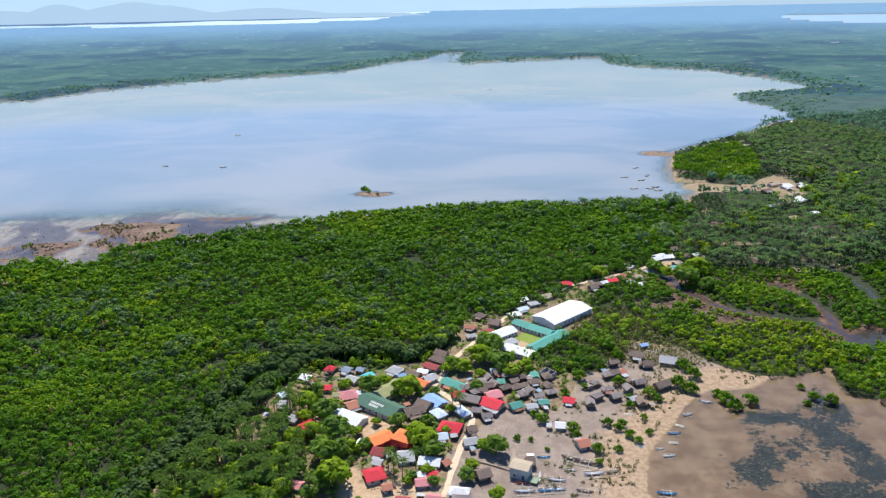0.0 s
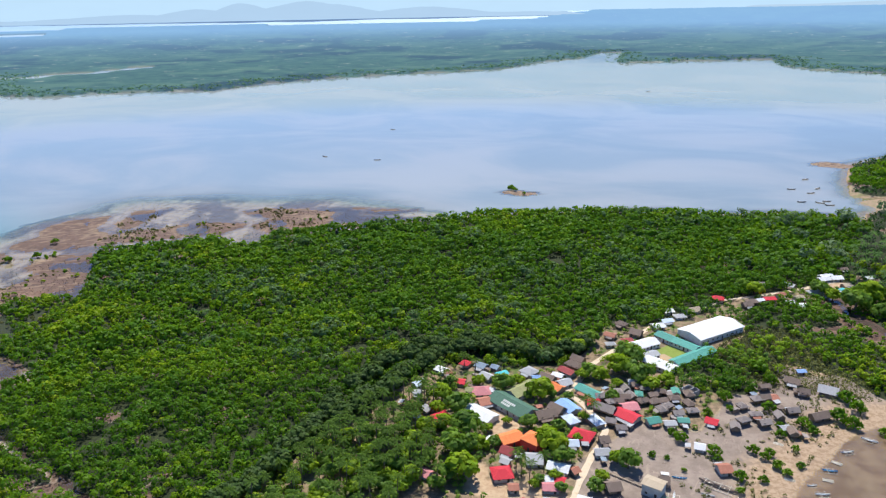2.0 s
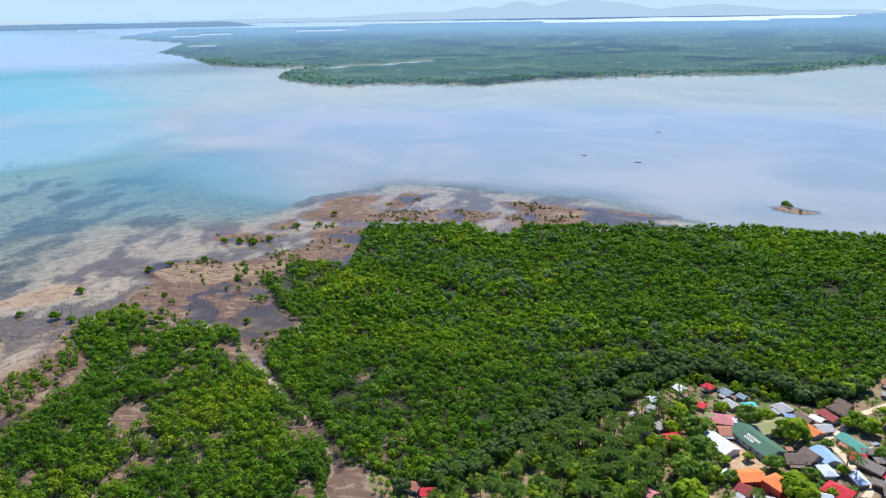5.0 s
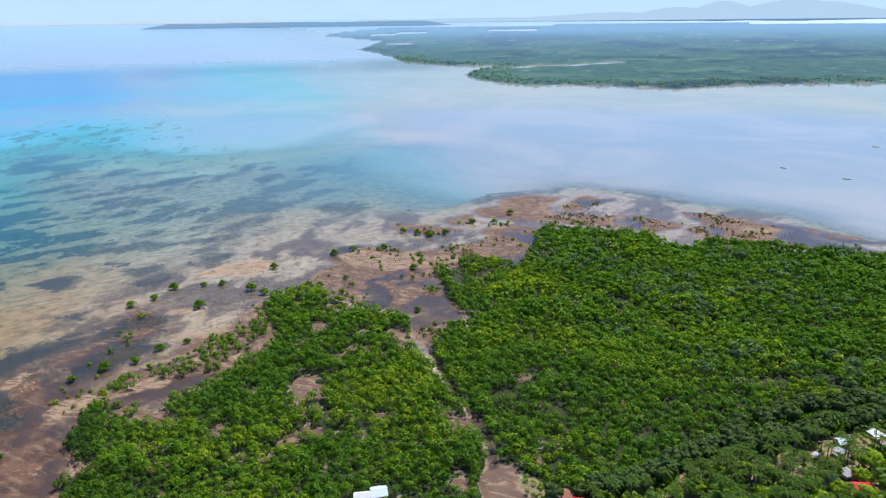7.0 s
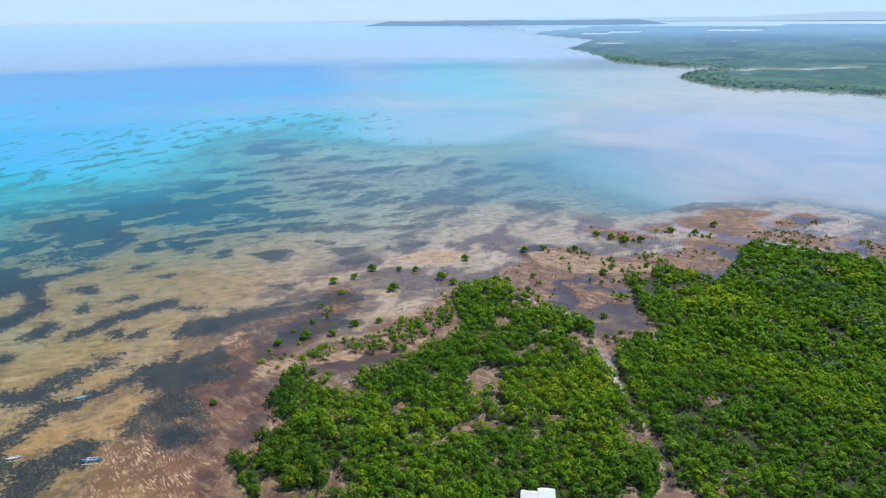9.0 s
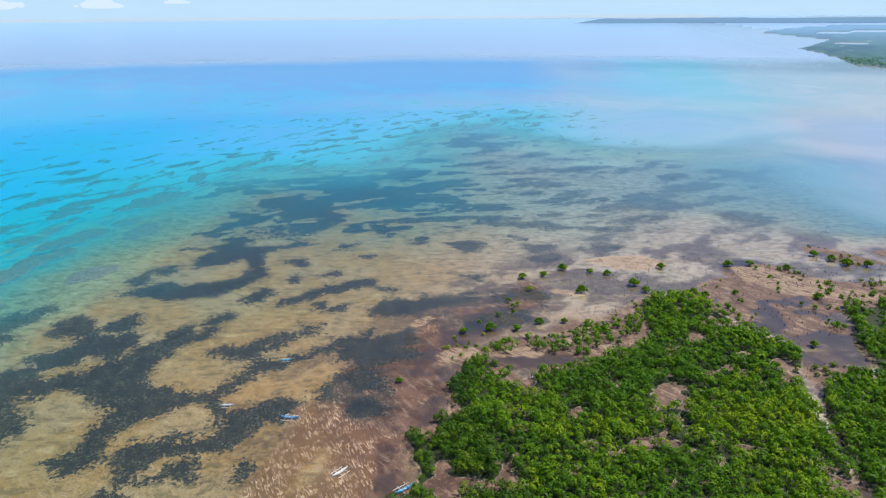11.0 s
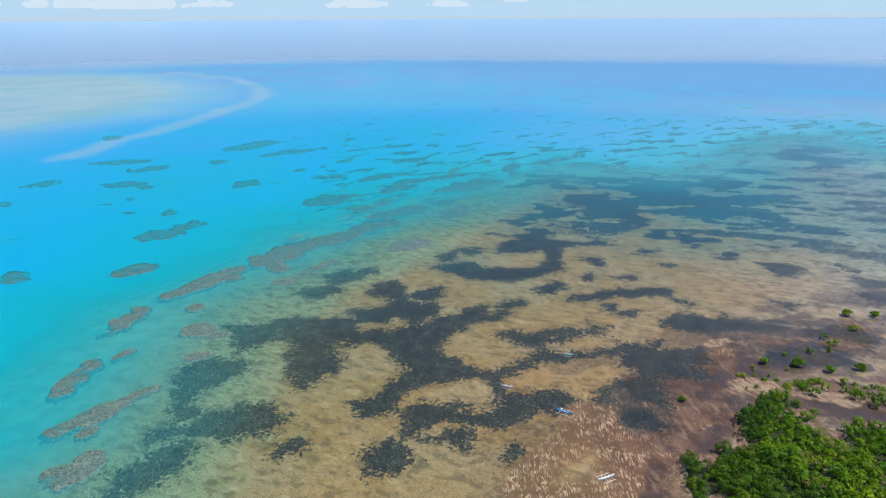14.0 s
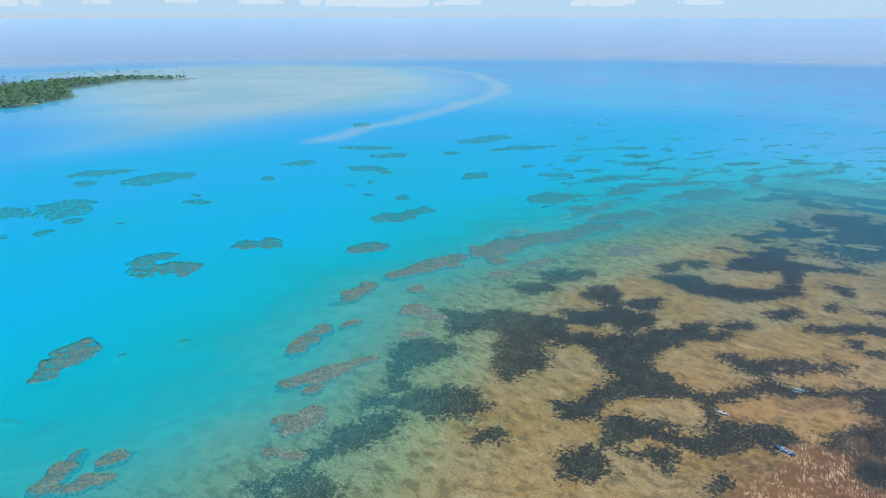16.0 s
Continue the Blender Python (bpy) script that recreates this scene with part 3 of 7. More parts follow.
HOUSES_B = [
    (-40, 288.2, 3.2, 4, 178, 'white'), (-59.6, 260.6, 9.6, 7, 57, 'red'), (-74.5, 287.5, 4.2, 5, 44, 'paleblue'), (-73.2, 280.3, 3.7, 4, 170, 'tin'),
    (-66, 267.6, 4.7, 5, 155, 'tin'), (-63.7, 268.5, 3.4, 3, 146, 'red'), (-73.7, 270.4, 4.3, 5, 172, 'rust'), (-68.6, 260.5, 2.9, 3, 25, 'paleblue'),
    (-56.2, 222.6, 4.9, 5, 158, 'pink'), (-4.8, 280, 10.4, 7, 129, 'blue'), (-14.3, 271.3, 8.9, 7, 29, 'brown'), (-9.5, 276.3, 6.9, 6, 144, 'brown'),
    (3.9, 294.4, 12.4, 6, 141, 'teal'), (-3.3, 269.5, 6.9, 5, 125, 'paleblue'), (7, 270.5, 8.1, 5, 125, 'paleblue'), (5.7, 285.5, 6, 5, 18, 'red'),
    (11, 280.8, 9.7, 6, 154, 'greybrown'), (1.5, 258.3, 9.1, 8, 162, 'red'), (-1.7, 251.7, 4.2, 5, 9, 'paleblue'), (-26.8, 242.4, 5.5, 6, 158,
    'maroon'),
]
HOUSES_C = [
    (-16.2, 238.7, 6.4, 8, 10, 'tin'), (-6.6, 235.2, 8.5, 6, 168, 'white'), (-0.7, 234.3, 3.2, 4, 44, 'rust'), (-27.4, 227.3, 7.7, 8, 19, 'red'),
    (-26.9, 234.9, 3.8, 4, 161, 'tin'), (-8.7, 222.5, 6.3, 5, 7, 'pink'), (-5.6, 227, 3.5, 4, 167, 'red'), (-22.2, 219.6, 3.6, 4, 14, 'rust'), (-5,
    212.5, 5.1, 6, 171, 'pink'), (-16.1, 212.2, 5.1, 4, 171, 'maroon'), (-9.9, 227.1, 3.2, 4, 11, 'white'), (4.2, 217, 7.3, 5, 168, 'white'), (5.4,
    212.8, 7.7, 3, 174, 'greybrown'), (10.3, 256.7, 4.1, 5, 22, 'brown'), (9.6, 248.5, 5.9, 5, 14, 'tin'), (13.4, 226.4, 5.3, 6, 21, 'brown'), (31.8,
    233.2, 4, 5, 178, 'brown'), (54.6, 245.4, 5, 6, 16, 'rust'), (47.7, 259, 4, 5, 171, 'white'), (55.1, 279.4, 5, 5, 161, 'red'),
]
HOUSES_D = [
    (20.3, 277.1, 10.3, 8, 144, 'red'), (21.4, 284.4, 7.1, 7, 23, 'pink'), (30.7, 275.3, 5.7, 5, 28, 'teal'), (23.7, 306.5, 4, 5, 6, 'white'), (14.4,
    356.9, 6, 5, 156, 'rust'), (20.5, 371.6, 6, 5, 145, 'brown'), (22.7, 351.4, 5.9, 5, 19, 'maroon'), (27.9, 360.8, 6.3, 6, 156, 'brown'), (14.2,
    345.8, 5, 4, 14, 'tin'), (45.1, 380.1, 6.6, 5, 27, 'paleblue'), (39.9, 373, 6.8, 6, 26, 'white'), (47.2, 395, 5.6, 5, 26, 'white'), (53, 388.6,
    6.4, 5, 21, 'tin'), (60.7, 398.3, 9.3, 6, 32, 'tan'), (78, 419.6, 6.7, 6, 169, 'red'), (96.4, 416.2, 6.9, 5, 13, 'brown'), (107.3, 423.5, 7.1, 5,
    13, 'red'), (101.2, 420.3, 5.6, 4, 29, 'white'), (124.5, 448, 7.1, 5, 138, 'tin'), (104.7, 444.7, 8.8, 6, 11, 'greybrown'),
]
HOUSES_E = [
    (118.1, 420.4, 4.6, 4, 10, 'white'), (123.7, 416.7, 5.3, 5, 18, 'white'), (137.4, 440.7, 9.4, 6, 24, 'tin'), (148, 462.8, 8.6, 6, 30, 'white'),
    (156, 465.9, 7.2, 6, 16, 'white'), (164.9, 482.7, 5.6, 4, 24, 'brown'), (154.7, 444.1, 6.2, 4, 132, 'cyan'), (176.2, 469.5, 5.5, 4, 23, 'white'),
    (96.2, 319.9, 6.4, 6, 155, 'brown'), (98.6, 310.2, 4.6, 5, 178, 'brown'), (109.9, 314.4, 8, 8, 160, 'tin'), (102.6, 331.7, 4.3, 3, 16, 'blue'),
    (99.7, 290.2, 8.4, 5, 28, 'brown'), (320.4, 668.9, 13, 6, 28, 'tan'), (325, 653.5, 11.4, 6, 19, 'white'), (339.6, 652.3, 10.9, 6, 20, 'white'),
    (315.2, 622.9, 10.3, 5, 32, 'tan'), (312.3, 602.1, 14.8, 6, 27, 'white'), (279.3, 586.5, 11.8, 5, 24, 'tin'), (306.2, 564.1, 9.3, 5, 18, 'white'),
]
HOUSES_F = [
    (281.2, 550.6, 9, 5, 18, 'tan'), (298.8, 636.8, 10.5, 5, 33, 'brown'), (-130.2, 181, 4.3, 5, 2, 'rust'), (-124.7, 180.8, 5.3, 5, 31, 'red'),
    (-105.8, 282.5, 2.4, 3, 23, 'brown'), (-181.3, 126.3, 5.9, 6, 53, 'white'), (-179.5, 132.5, 5.8, 6, 59, 'paleblue'), (13.5, 270.7, 4.2, 3.8, 169,
    'greybrown'), (17.3, 267, 4.6, 3.9, 17, 'greybrown'), (37.6, 274.3, 5, 4, 12, 'tin'), (41.5, 281.9, 4.5, 4.2, 20, 'greybrown'), (37.8, 287.9, 5.1,
    3.7, 43, 'greybrown'), (48.1, 285.7, 5, 3.7, 16, 'greybrown'), (47, 291.7, 5.3, 4, 120, 'brown'), (47.9, 299.7, 5.2, 4.2, 106, 'brown'), (35.7,
    291.5, 4.8, 3.5, 29, 'brown'), (34.9, 284.3, 4.9, 3.8, 116, 'greybrown'), (32.4, 290.1, 5.1, 4.1, 28, 'brown'), (27.8, 290.4, 5.3, 3.6, 29,
    'brown'), (26.1, 296.4, 4.6, 3.5, 88, 'teal'),
]
HOUSES_G = [
    (29.1, 302.2, 4.5, 3.8, 7, 'greybrown'), (22.8, 293.7, 4.9, 4, 118, 'greybrown'), (19.6, 291.6, 4.9, 4, 10, 'brown'), (20.2, 300, 4.8, 3.5, 112,
    'greybrown'), (13.6, 287, 4.1, 3.9, 29, 'greybrown'), (16.8, 287.9, 4.6, 4.2, 10, 'brown'), (11.9, 293.1, 4.8, 3.5, 51, 'brown'), (9.4, 291.1,
    5.4, 4.2, 13, 'greybrown'), (17.2, 296.3, 4.8, 3.7, 100, 'greybrown'), (24.9, 304.5, 5, 3.9, 29, 'brown'), (35.6, 299.8, 5.1, 3.5, 7, 'brown'),
    (41.3, 294.4, 5, 3.7, 16, 'brown'), (31.9, 295.8, 4.3, 3.7, 26, 'brown'), (43.3, 277.4, 4.7, 4, 4, 'teal'), (42.5, 301.6, 4.9, 3.6, 95, 'teal'),
    (69.4, 293.9, 4.2, 3.8, 119, 'greybrown'), (63.7, 275.7, 4.5, 4, 89, 'greybrown'), (68, 281.5, 5.2, 3.9, 32, 'greybrown'), (73.9, 287.1, 5.5, 3.4,
    13, 'greybrown'), (76.2, 281.2, 5, 4.2, 22, 'greybrown'),
]
HOUSES_H = [
    (83.4, 287.3, 4.6, 4, 103, 'greybrown'), (77, 300.9, 4.9, 4.2, 22, 'greybrown'), (80.4, 302.3, 4.6, 4, 22, 'brown'), (84.1, 303.9, 4.3, 4.2, 28,
    'rust'), (82.4, 312.8, 5, 3.5, 18, 'brown'), (89.9, 293.1, 5.2, 3.8, 18, 'greybrown'), (97.3, 311.1, 5.3, 3.6, 177, 'brown'), (83.6, 278.5, 4.3,
    4, 14, 'tin'), (85.9, 275.8, 5.1, 4.1, 98, 'brown'), (323, 673.2, 7, 5, 20, 'tan'), (327.9, 661.1, 8, 6, 10, 'white'), (340.8, 660.1, 6, 5, 40,
    'white'), (321.6, 628.7, 7, 5, 0, 'tan'), (313.7, 608.9, 9, 7, 30, 'white'), (323.4, 643.5, 6, 5, 70, 'tin'), (150.2, 467.3, 9, 7, 30, 'white'),
    (125, 428.7, 6, 5, 35, 'tan'), (173.2, 456.6, 6, 5, 20, 'tan'), (158.5, 454, 6, 5, 30, 'tan'), (92.8, 410.7, 6, 5, 25, 'brown'),
]
HOUSES_I = [
    (115.2, 430.3, 6, 5, 40, 'rust'),
]

CREEK_LAND = [(60, 420), (160, 450), (300, 480), (345, 440), (320, 350), (265, 305), (200, 300), (130, 318), (95, 335), (70, 360)]
WEST_LAND = [(-262, 214), (-165, 192), (-118, 202), (-98, 172), (-126, 138), (-190, 108), (-300, 102), (-325, 178)]
FAR_CREEKS = [
    ([(-1831, 1784), (-1677, 1853), (-1592, 1983), (-1546, 2090), (-1528, 2257)], 26),
    ([(-3657, 2795), (-3602, 2852), (-3665, 3017)], 60),
    ([(-5721, 4499), (-6022, 5152), (-6281, 5787)], 130),
    ([(-6299, 6701), (-5608, 6376)], 260),
    ([(23, 2411), (42, 2795), (60, 2935)], 30),
]
DRY_FIELD = [(60, 300), (140, 300), (140, 400), (60, 400)]
DRY_MEADOW = [(94, 349, 33.7, 23.3, 66), (115, 325, 18.4, 13.9, 26)]
FORESTS = (MAIN_FOREST, FOREST_SPUR, WEST_FOREST, EAST_SCRUB, CREEK_ISLE, EAST_MANGROVE, EAST_BANK, EAST_POINT)
SEA = REEF_EDGE + [(-1260, 2100), (-4480, 3500), (-56000, 28000), (-56000, -56000), (2800, -56000), (420, -700), (84, -224)]
FAR_LAND = FAR_SHORE + [
    (840, 980), (1260, 420), (56000, 0), (56000, 2000), (4400, 4200), (3476, 5781), (3433, 6619), (3666, 7758), (4250, 9300), (4500, 9900),
    (5000, 10350), (5600, 10300), (7000, 9400), (56000, 14000), (56000, 56000), (-700, 56000), (-1250, 14500), (-1271, 13876), (-2455, 11756),
    (-3905, 10840), (-5482, 11576), (-7098, 12097), (-8326, 9013), (-9006, 7018), (-7373, 5225)]
EAST_LAND = [(462, 462), (259, 490), (227, 560), (231, 630), (364, 896), (504, 1064), (1260, 1260), (2100, 420), (980, 140), (504, 280)]


# ---- terrain functions ----
def vnoise(x, y, size, seed=0):
    """Smooth value noise, 0 to 1, with features of that size in metres."""
    u, v = np.asarray(x, float) / size + seed * 17.3, np.asarray(y, float) / size - seed * 9.1
    i, j = np.floor(u).astype(np.int64), np.floor(v).astype(np.int64)
    f, g = u - i, v - j
    f, g = f * f * (3 - 2 * f), g * g * (3 - 2 * g)

    def h(a, b):
        n = (a * 374761393 + b * 668265263 + seed * 974711) & 0x7FFFFFFF
        n = ((n ^ (n >> 13)) * 1274126177) & 0x7FFFFFFF
        return ((n ^ (n >> 16)) & 0xFFFF) / 65535.0

    return (h(i, j) * (1 - f) + h(i + 1, j) * f) * (1 - g) + (h(i, j + 1) * (1 - f) + h(i + 1, j + 1) * f) * g


def fbm(x, y, size, seed=0, octaves=4):
    total, amp, norm = 0, 1.0, 0
    for k in range(octaves):
        total, norm = total + amp * vnoise(x, y, size / 2**k, seed + k), norm + amp
        amp *= 0.55
    return total / norm


def smooth(v, lo, hi):
    t = np.clip((v - lo) / (hi - lo), 0, 1)
    return t * t * (3 - 2 * t)


def away(line, x, y, closed=False):
    """Distance to a line of points."""
    best = np.full(np.shape(x), 1e18)
    pts = list(line) + ([line[0]] if closed else [])
    for (ax, ay), (bx, by) in zip(pts, pts[1:]):
        dx, dy = bx - ax, by - ay
        t = np.clip(((x - ax) * dx + (y - ay) * dy) / (dx * dx + dy * dy + 1e-9), 0, 1)
        best = np.minimum(best, (x - ax - t * dx) ** 2 + (y - ay - t * dy) ** 2)
    return np.sqrt(best)


def within(poly, x, y):
    """Signed distance to a closed outline, positive inside."""
    odd = np.zeros(np.shape(x), bool)
    for (ax, ay), (bx, by) in zip(poly, poly[1:] + poly[:1]):
        if ay != by:
            odd ^= ((ay > y) != (by > y)) & (x < (bx - ax) * (y - ay) / (by - ay) + ax)
    d = away(poly, x, y, True)
    return np.where(odd, d, -d)


def union(polys, x, y, reach=14.0):
    """Signed distance to the nearest of several outlines, worked out near each one only."""
    best = np.full(np.shape(x), -reach)
    for poly in polys:
        px, py = [p[0] for p in poly], [p[1] for p in poly]
        pick = (x > min(px) - reach) & (x < max(px) + reach) & (y > min(py) - reach) & (y < max(py) + reach)
        if pick.any():
            best[pick] = np.maximum(best[pick], within(poly, x[pick], y[pick]))
    return best


FLAT, EDGE, FAR, EYE = 2800.0, 4720.0, 54000.0, 168.0


def true_range(r):
    """The far country is drawn nearer and lifted to its own line of sight: true distance for a range on the sheet."""
    u = np.clip((r - FLAT) / (EDGE - FLAT), 0, 1)
    k = 1 - (EDGE - FLAT) / (FAR - FLAT)
    return np.where(r < FLAT, r, FLAT + (EDGE - FLAT) * u / (1 - k * u))


def sheet_range(d):
    k = 1 - (EDGE - FLAT) / (FAR - FLAT)
    v = (np.asarray(d, float) - FLAT) / (EDGE - FLAT)
    return np.where(np.asarray(d) < FLAT, d, FLAT + (EDGE - FLAT) * v / (1 + k * v))


def lift(r):
    return EYE * (1 - np.maximum(r, 1.0) / np.maximum(true_range(r), 1.0))


def blobs(rows, x, y):
    """Highest of a set of soft ellipses (x, y, half length, half width, degrees)."""
    best = np.zeros(np.shape(x))
    for cx, cy, a, b, turn in rows:
        c, s = math.cos(radians(turn)), math.sin(radians(turn))
        u, v = ((x - cx) * c + (y - cy) * s) / a, (-(x - cx) * s + (y - cy) * c) / b
        best = np.maximum(best, 1 - 0.5 * (u * u + v * v))
    return best


def away_off_of(x, y):
    """Distance with an uneven edge, for the calm water far out and the pale haze painted into it."""
    r = np.hypot(x, y)
    return r * (0.90 + 0.2 * fbm(r / 60.0, np.degrees(np.arctan2(-x, y)), 13, 63, 4))


def head_field(x, y, row, seed):
    """One coral head as a field: 1 in its middle, falling past a ragged outline."""
    cx, cy, a, b, turn = row
    c, s = math.cos(radians(turn)), math.sin(radians(turn))
    u, v = ((x - cx) * c + (y - cy) * s) / a, ((y - cy) * c - (x - cx) * s) / b
    return 1 - 0.5 * (u * u + v * v) + 1.5 * (fbm(x, y, 8 + 0.1 * a, seed % 7, 5) - 0.5)


def all_heads(x, y):
    out = np.zeros(x.shape)
    for k, row in enumerate(CORAL_HEADS):
        near = np.hypot(x - row[0], y - row[1]) < 1.8 * max(row[2], row[3])
        out[near] = np.maximum(out[near], head_field(x[near], y[near], row, k))
    return np.clip(out, 0, 1)


def terrain(x, y):
    """Height of the bed or ground over low water, and what covers it, at true places."""
    x, y = np.asarray(x, float), np.asarray(y, float)
    o = {}
    wx, wy = x + 9 * (fbm(x, y, 22, 1) - 0.5), y + 9 * (fbm(x, y, 22, 5) - 0.5)
    near = np.hypot(x, y) < 1800
    xn, yn = wx[near], wy[near]

    def put(vals, fill=-999.0):
        full = np.full(x.shape, fill)
        full[near] = vals
        return full

    forest = put(np.max([within(p, xn, yn) for p in FORESTS], axis=0))
    palms = put(np.maximum(within(PALM_GROVE, xn, yn), within(EAST_LAND, xn, yn)))
    village = put(within(VILLAGE, xn, yn))
    sand = put(within(SAND_FLAT, xn, yn))
    flats = np.maximum(union(MUD_FLATS, xn + 14 * (fbm(xn, yn, 16, 9) - 0.5), yn + 14 * (fbm(xn, yn, 16, 10) - 0.5), 30.0), within(WEST_FRINGE, xn, yn))
    mud = put(flats)
    shore = put(np.maximum(np.where(flats > -29, flats - 12, -999), within(WEST_MUD, xn, yn)))
    bank = put(union(SAND_BANKS, xn + 10 * (fbm(xn, yn, 11, 19) - 0.5), yn + 10 * (fbm(xn, yn, 11, 20) - 0.5), 20.0))
    fringe = put(within(WEST_FRINGE, xn, yn))
    pool, lagoon = put(within(POOL, xn, yn)), put(within(LAGOON, xn, yn))
    creek = put(-np.minimum(np.minimum(away(CREEK, xn, yn) - 3.2, away(CREEK_EAST, xn, yn) - 2.8), away(CREEK_FAR, xn, yn) - 2.8))
    chan = put(-np.minimum(away(WEST_CHANNEL, xn, yn) - 2.2, away(WEST_CHANNEL_ARM, xn, yn) - 1.6))
    far = np.maximum(within(FAR_LAND, x + 40 * (fbm(x, y, 160, 7) - 0.5), y + 40 * (fbm(x, y, 160, 8) - 0.5)), palms)
    for line, half in FAR_CREEKS:
        far = np.minimum(far, away(line, x, y) - half)
    islet = within(ISLET, x, y)
    sea = within(SEA, wx + 30 * (fbm(x, y, 90, 3) - 0.5), wy + 30 * (fbm(x, y, 90, 4) - 0.5))
    shoal = within(SHOAL, x + 60 * (fbm(x, y, 150, 11) - 0.5), y + 60 * (fbm(x, y, 150, 12) - 0.5))
    dry = np.max([forest, palms, village, sand], axis=0)
    coast = np.max([dry, shore], axis=0)
    # bed of the reef flat, the bay and the open sea
    out_range = np.hypot(x, y) * (0.88 + 0.24 * fbm(x, y, 60, 15))
    depth = 0.14 + 0.42 * smooth(-coast, 0, 180) + 0.25 * (fbm(x, y, 60, 13) - 0.5)
    bay = smooth(y + 0.35 * x, -84, 390)
    north = smooth(y + 0.45 * x, 168, 460)
    steep = smooth(x, -230, -90)
    depth = depth + (0.35 * bay + 1.5 * north) * (smooth(-coast, 5, 125) * (1 - steep) + smooth(-coast, 0, 26) * steep)
    depth = depth + 1.2 * smooth(out_range, 820, 1350) * smooth(-coast, 120, 260) * smooth(-x, 300, 600)
    bear = np.degrees(np.arctan2(-x, y))
    west = smooth(-bear, -112, -76)
    slope = 0.016 * np.clip(sea, 0, 85) + 0.021 * np.clip(sea - 85, 0, 125) + 0.0045 * np.clip(sea - 210, 0, 1250)
    depth = depth + 0.45 * smooth(sea, -60, 12) * (1 - bay)
    depth = depth + 0.5 * smooth(y + 0.45 * x, 50, 260) * smooth(-coast, 8, 70) * smooth(-x, 60, 160)
    depth = depth + (1.05 * smooth(out_range, 480, 880) + 0.9 * smooth(out_range, 850, 1450)) * smooth(-coast, 30, 140) * (1 - 0.8 * bay) * (1 - smooth(sea, 20, 120)) * (1 - 0.85 * smooth(y, 60, 240))
    depth = depth + slope * (1 - 0.9 * bay) * (1 + 1.1 * west) * (0.55 + 0.9 * fbm(x, y * 1.6, 120, 17))
    depth = np.where(shoal > 0, depth + (3.4 - depth) * smooth(shoal, 0, 260), depth)
    spit = smooth(away(SPIT, x + 50 * (fbm(x, y, 90, 64) - 0.5), y + 50 * (fbm(x, y, 90, 65) - 0.5)), 34, 4)
    depth = depth + (1.5 - depth) * 0.36 * spit * (depth > 1.5)
    o["heads"] = all_heads(x, y)
    h = -np.clip(depth, 0.04, 30)
    flat = 0.0 + 0.10 * smooth(y, 110, 200) - 0.30 * smooth(fbm(x, y, 30, 29), 0.53, 0.62) * smooth(y, 190, 260) + 0.30 * (fbm(x, y, 26, 21) - 0.5) + 0.14 * (fbm(x, y, 7, 22) - 0.5)
    h = np.where(mud > -12, h + (flat - h) * smooth(mud, -12, 4), h)
    h = h + (-0.16 + 0.1 * (fbm(x, y, 20, 23) - 0.5) - h) * smooth(pool, -2, 5)
    h = h + (0.10 + 0.3 * smooth(sand, 0, 16) + 0.04 * (fbm(x, y, 9, 24) - 0.5) - h) * smooth(sand, -3, 4)
    h = h + (0.3 + 0.1 * (fbm(x, y, 5, 25) - 0.5) - h) * smooth(np.maximum(forest, fringe - 2), -1, 3)
    h = h + (0.55 - h) * smooth(village, -2, 4)
    h = h + (0.55 + 1.6 * smooth(np.hypot(x, y), 470, 620) - h) * smooth(palms, -2, 4)
    banks = put(np.maximum(within(CREEK_LAND, xn, yn), within(WEST_LAND, xn, yn)))
    h = h + (0.18 - h) * smooth(banks, -2, 4) * (h < 0.18) * smooth(-pool, 0, 4)
    h = h + (-0.05 - h) * smooth(np.maximum(creek, chan), -1.5, 1.5)
    h = h + (-0.45 - h) * smooth(lagoon, -2, 4)
    h = h + (0.10 + 0.12 * (fbm(x, y, 5, 28) - 0.5) - h) * smooth(bank, -2, 4)
    h = h + (2.5 + 5 * fbm(x, y, 60, 31) - h) * smooth(far - palms * 0, 2, 30) * (palms < 0)
    h = h + (1.2 - h) * smooth(islet, -10, 25)
    bar = blobs(SANDBARS, wx, wy)
    h = h + (0.28 * (0.4 + fbm(x, y, 6, 27)) - h) * smooth(bar, 0.35, 0.7)
    o["h"] = h
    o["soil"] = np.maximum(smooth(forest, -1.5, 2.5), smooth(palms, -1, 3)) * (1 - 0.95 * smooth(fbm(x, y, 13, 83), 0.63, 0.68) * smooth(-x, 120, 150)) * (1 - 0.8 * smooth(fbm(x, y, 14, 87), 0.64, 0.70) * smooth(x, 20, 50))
    glade = np.maximum(put(within(EAST_BEACH, xn, yn)), 20 * (blobs(GLADES, x, y) - 0.5))
    o["dirt"] = np.maximum(smooth(village, -3, 4) * (1 - smooth(sand, -2, 3)), smooth(glade, -3, 3))
    o["sand"] = np.maximum(smooth(sand, -4, 4), 0.8 * smooth(islet, -60, 10))
    o["soil"] = o["soil"] * (1 - smooth(glade, -3, 3))
    o["mud"] = np.max([0.8 * smooth(bar, 0.2, 0.5), smooth(mud, -14, 6), smooth(np.maximum(creek, chan), -2, 1.5), smooth(creek, -6, -2) * (village < 0) * (sand < -4), smooth(lagoon, -3, 2)], axis=0)
    gaps = np.maximum(smooth(fbm(x, y, 13, 83), 0.63, 0.68) * smooth(-x, 120, 150), smooth(fbm(x, y, 14, 87), 0.64, 0.70) * smooth(x, 20, 50)) * smooth(forest, 0, 2)
    o["mud"] = np.maximum(o["mud"], gaps)
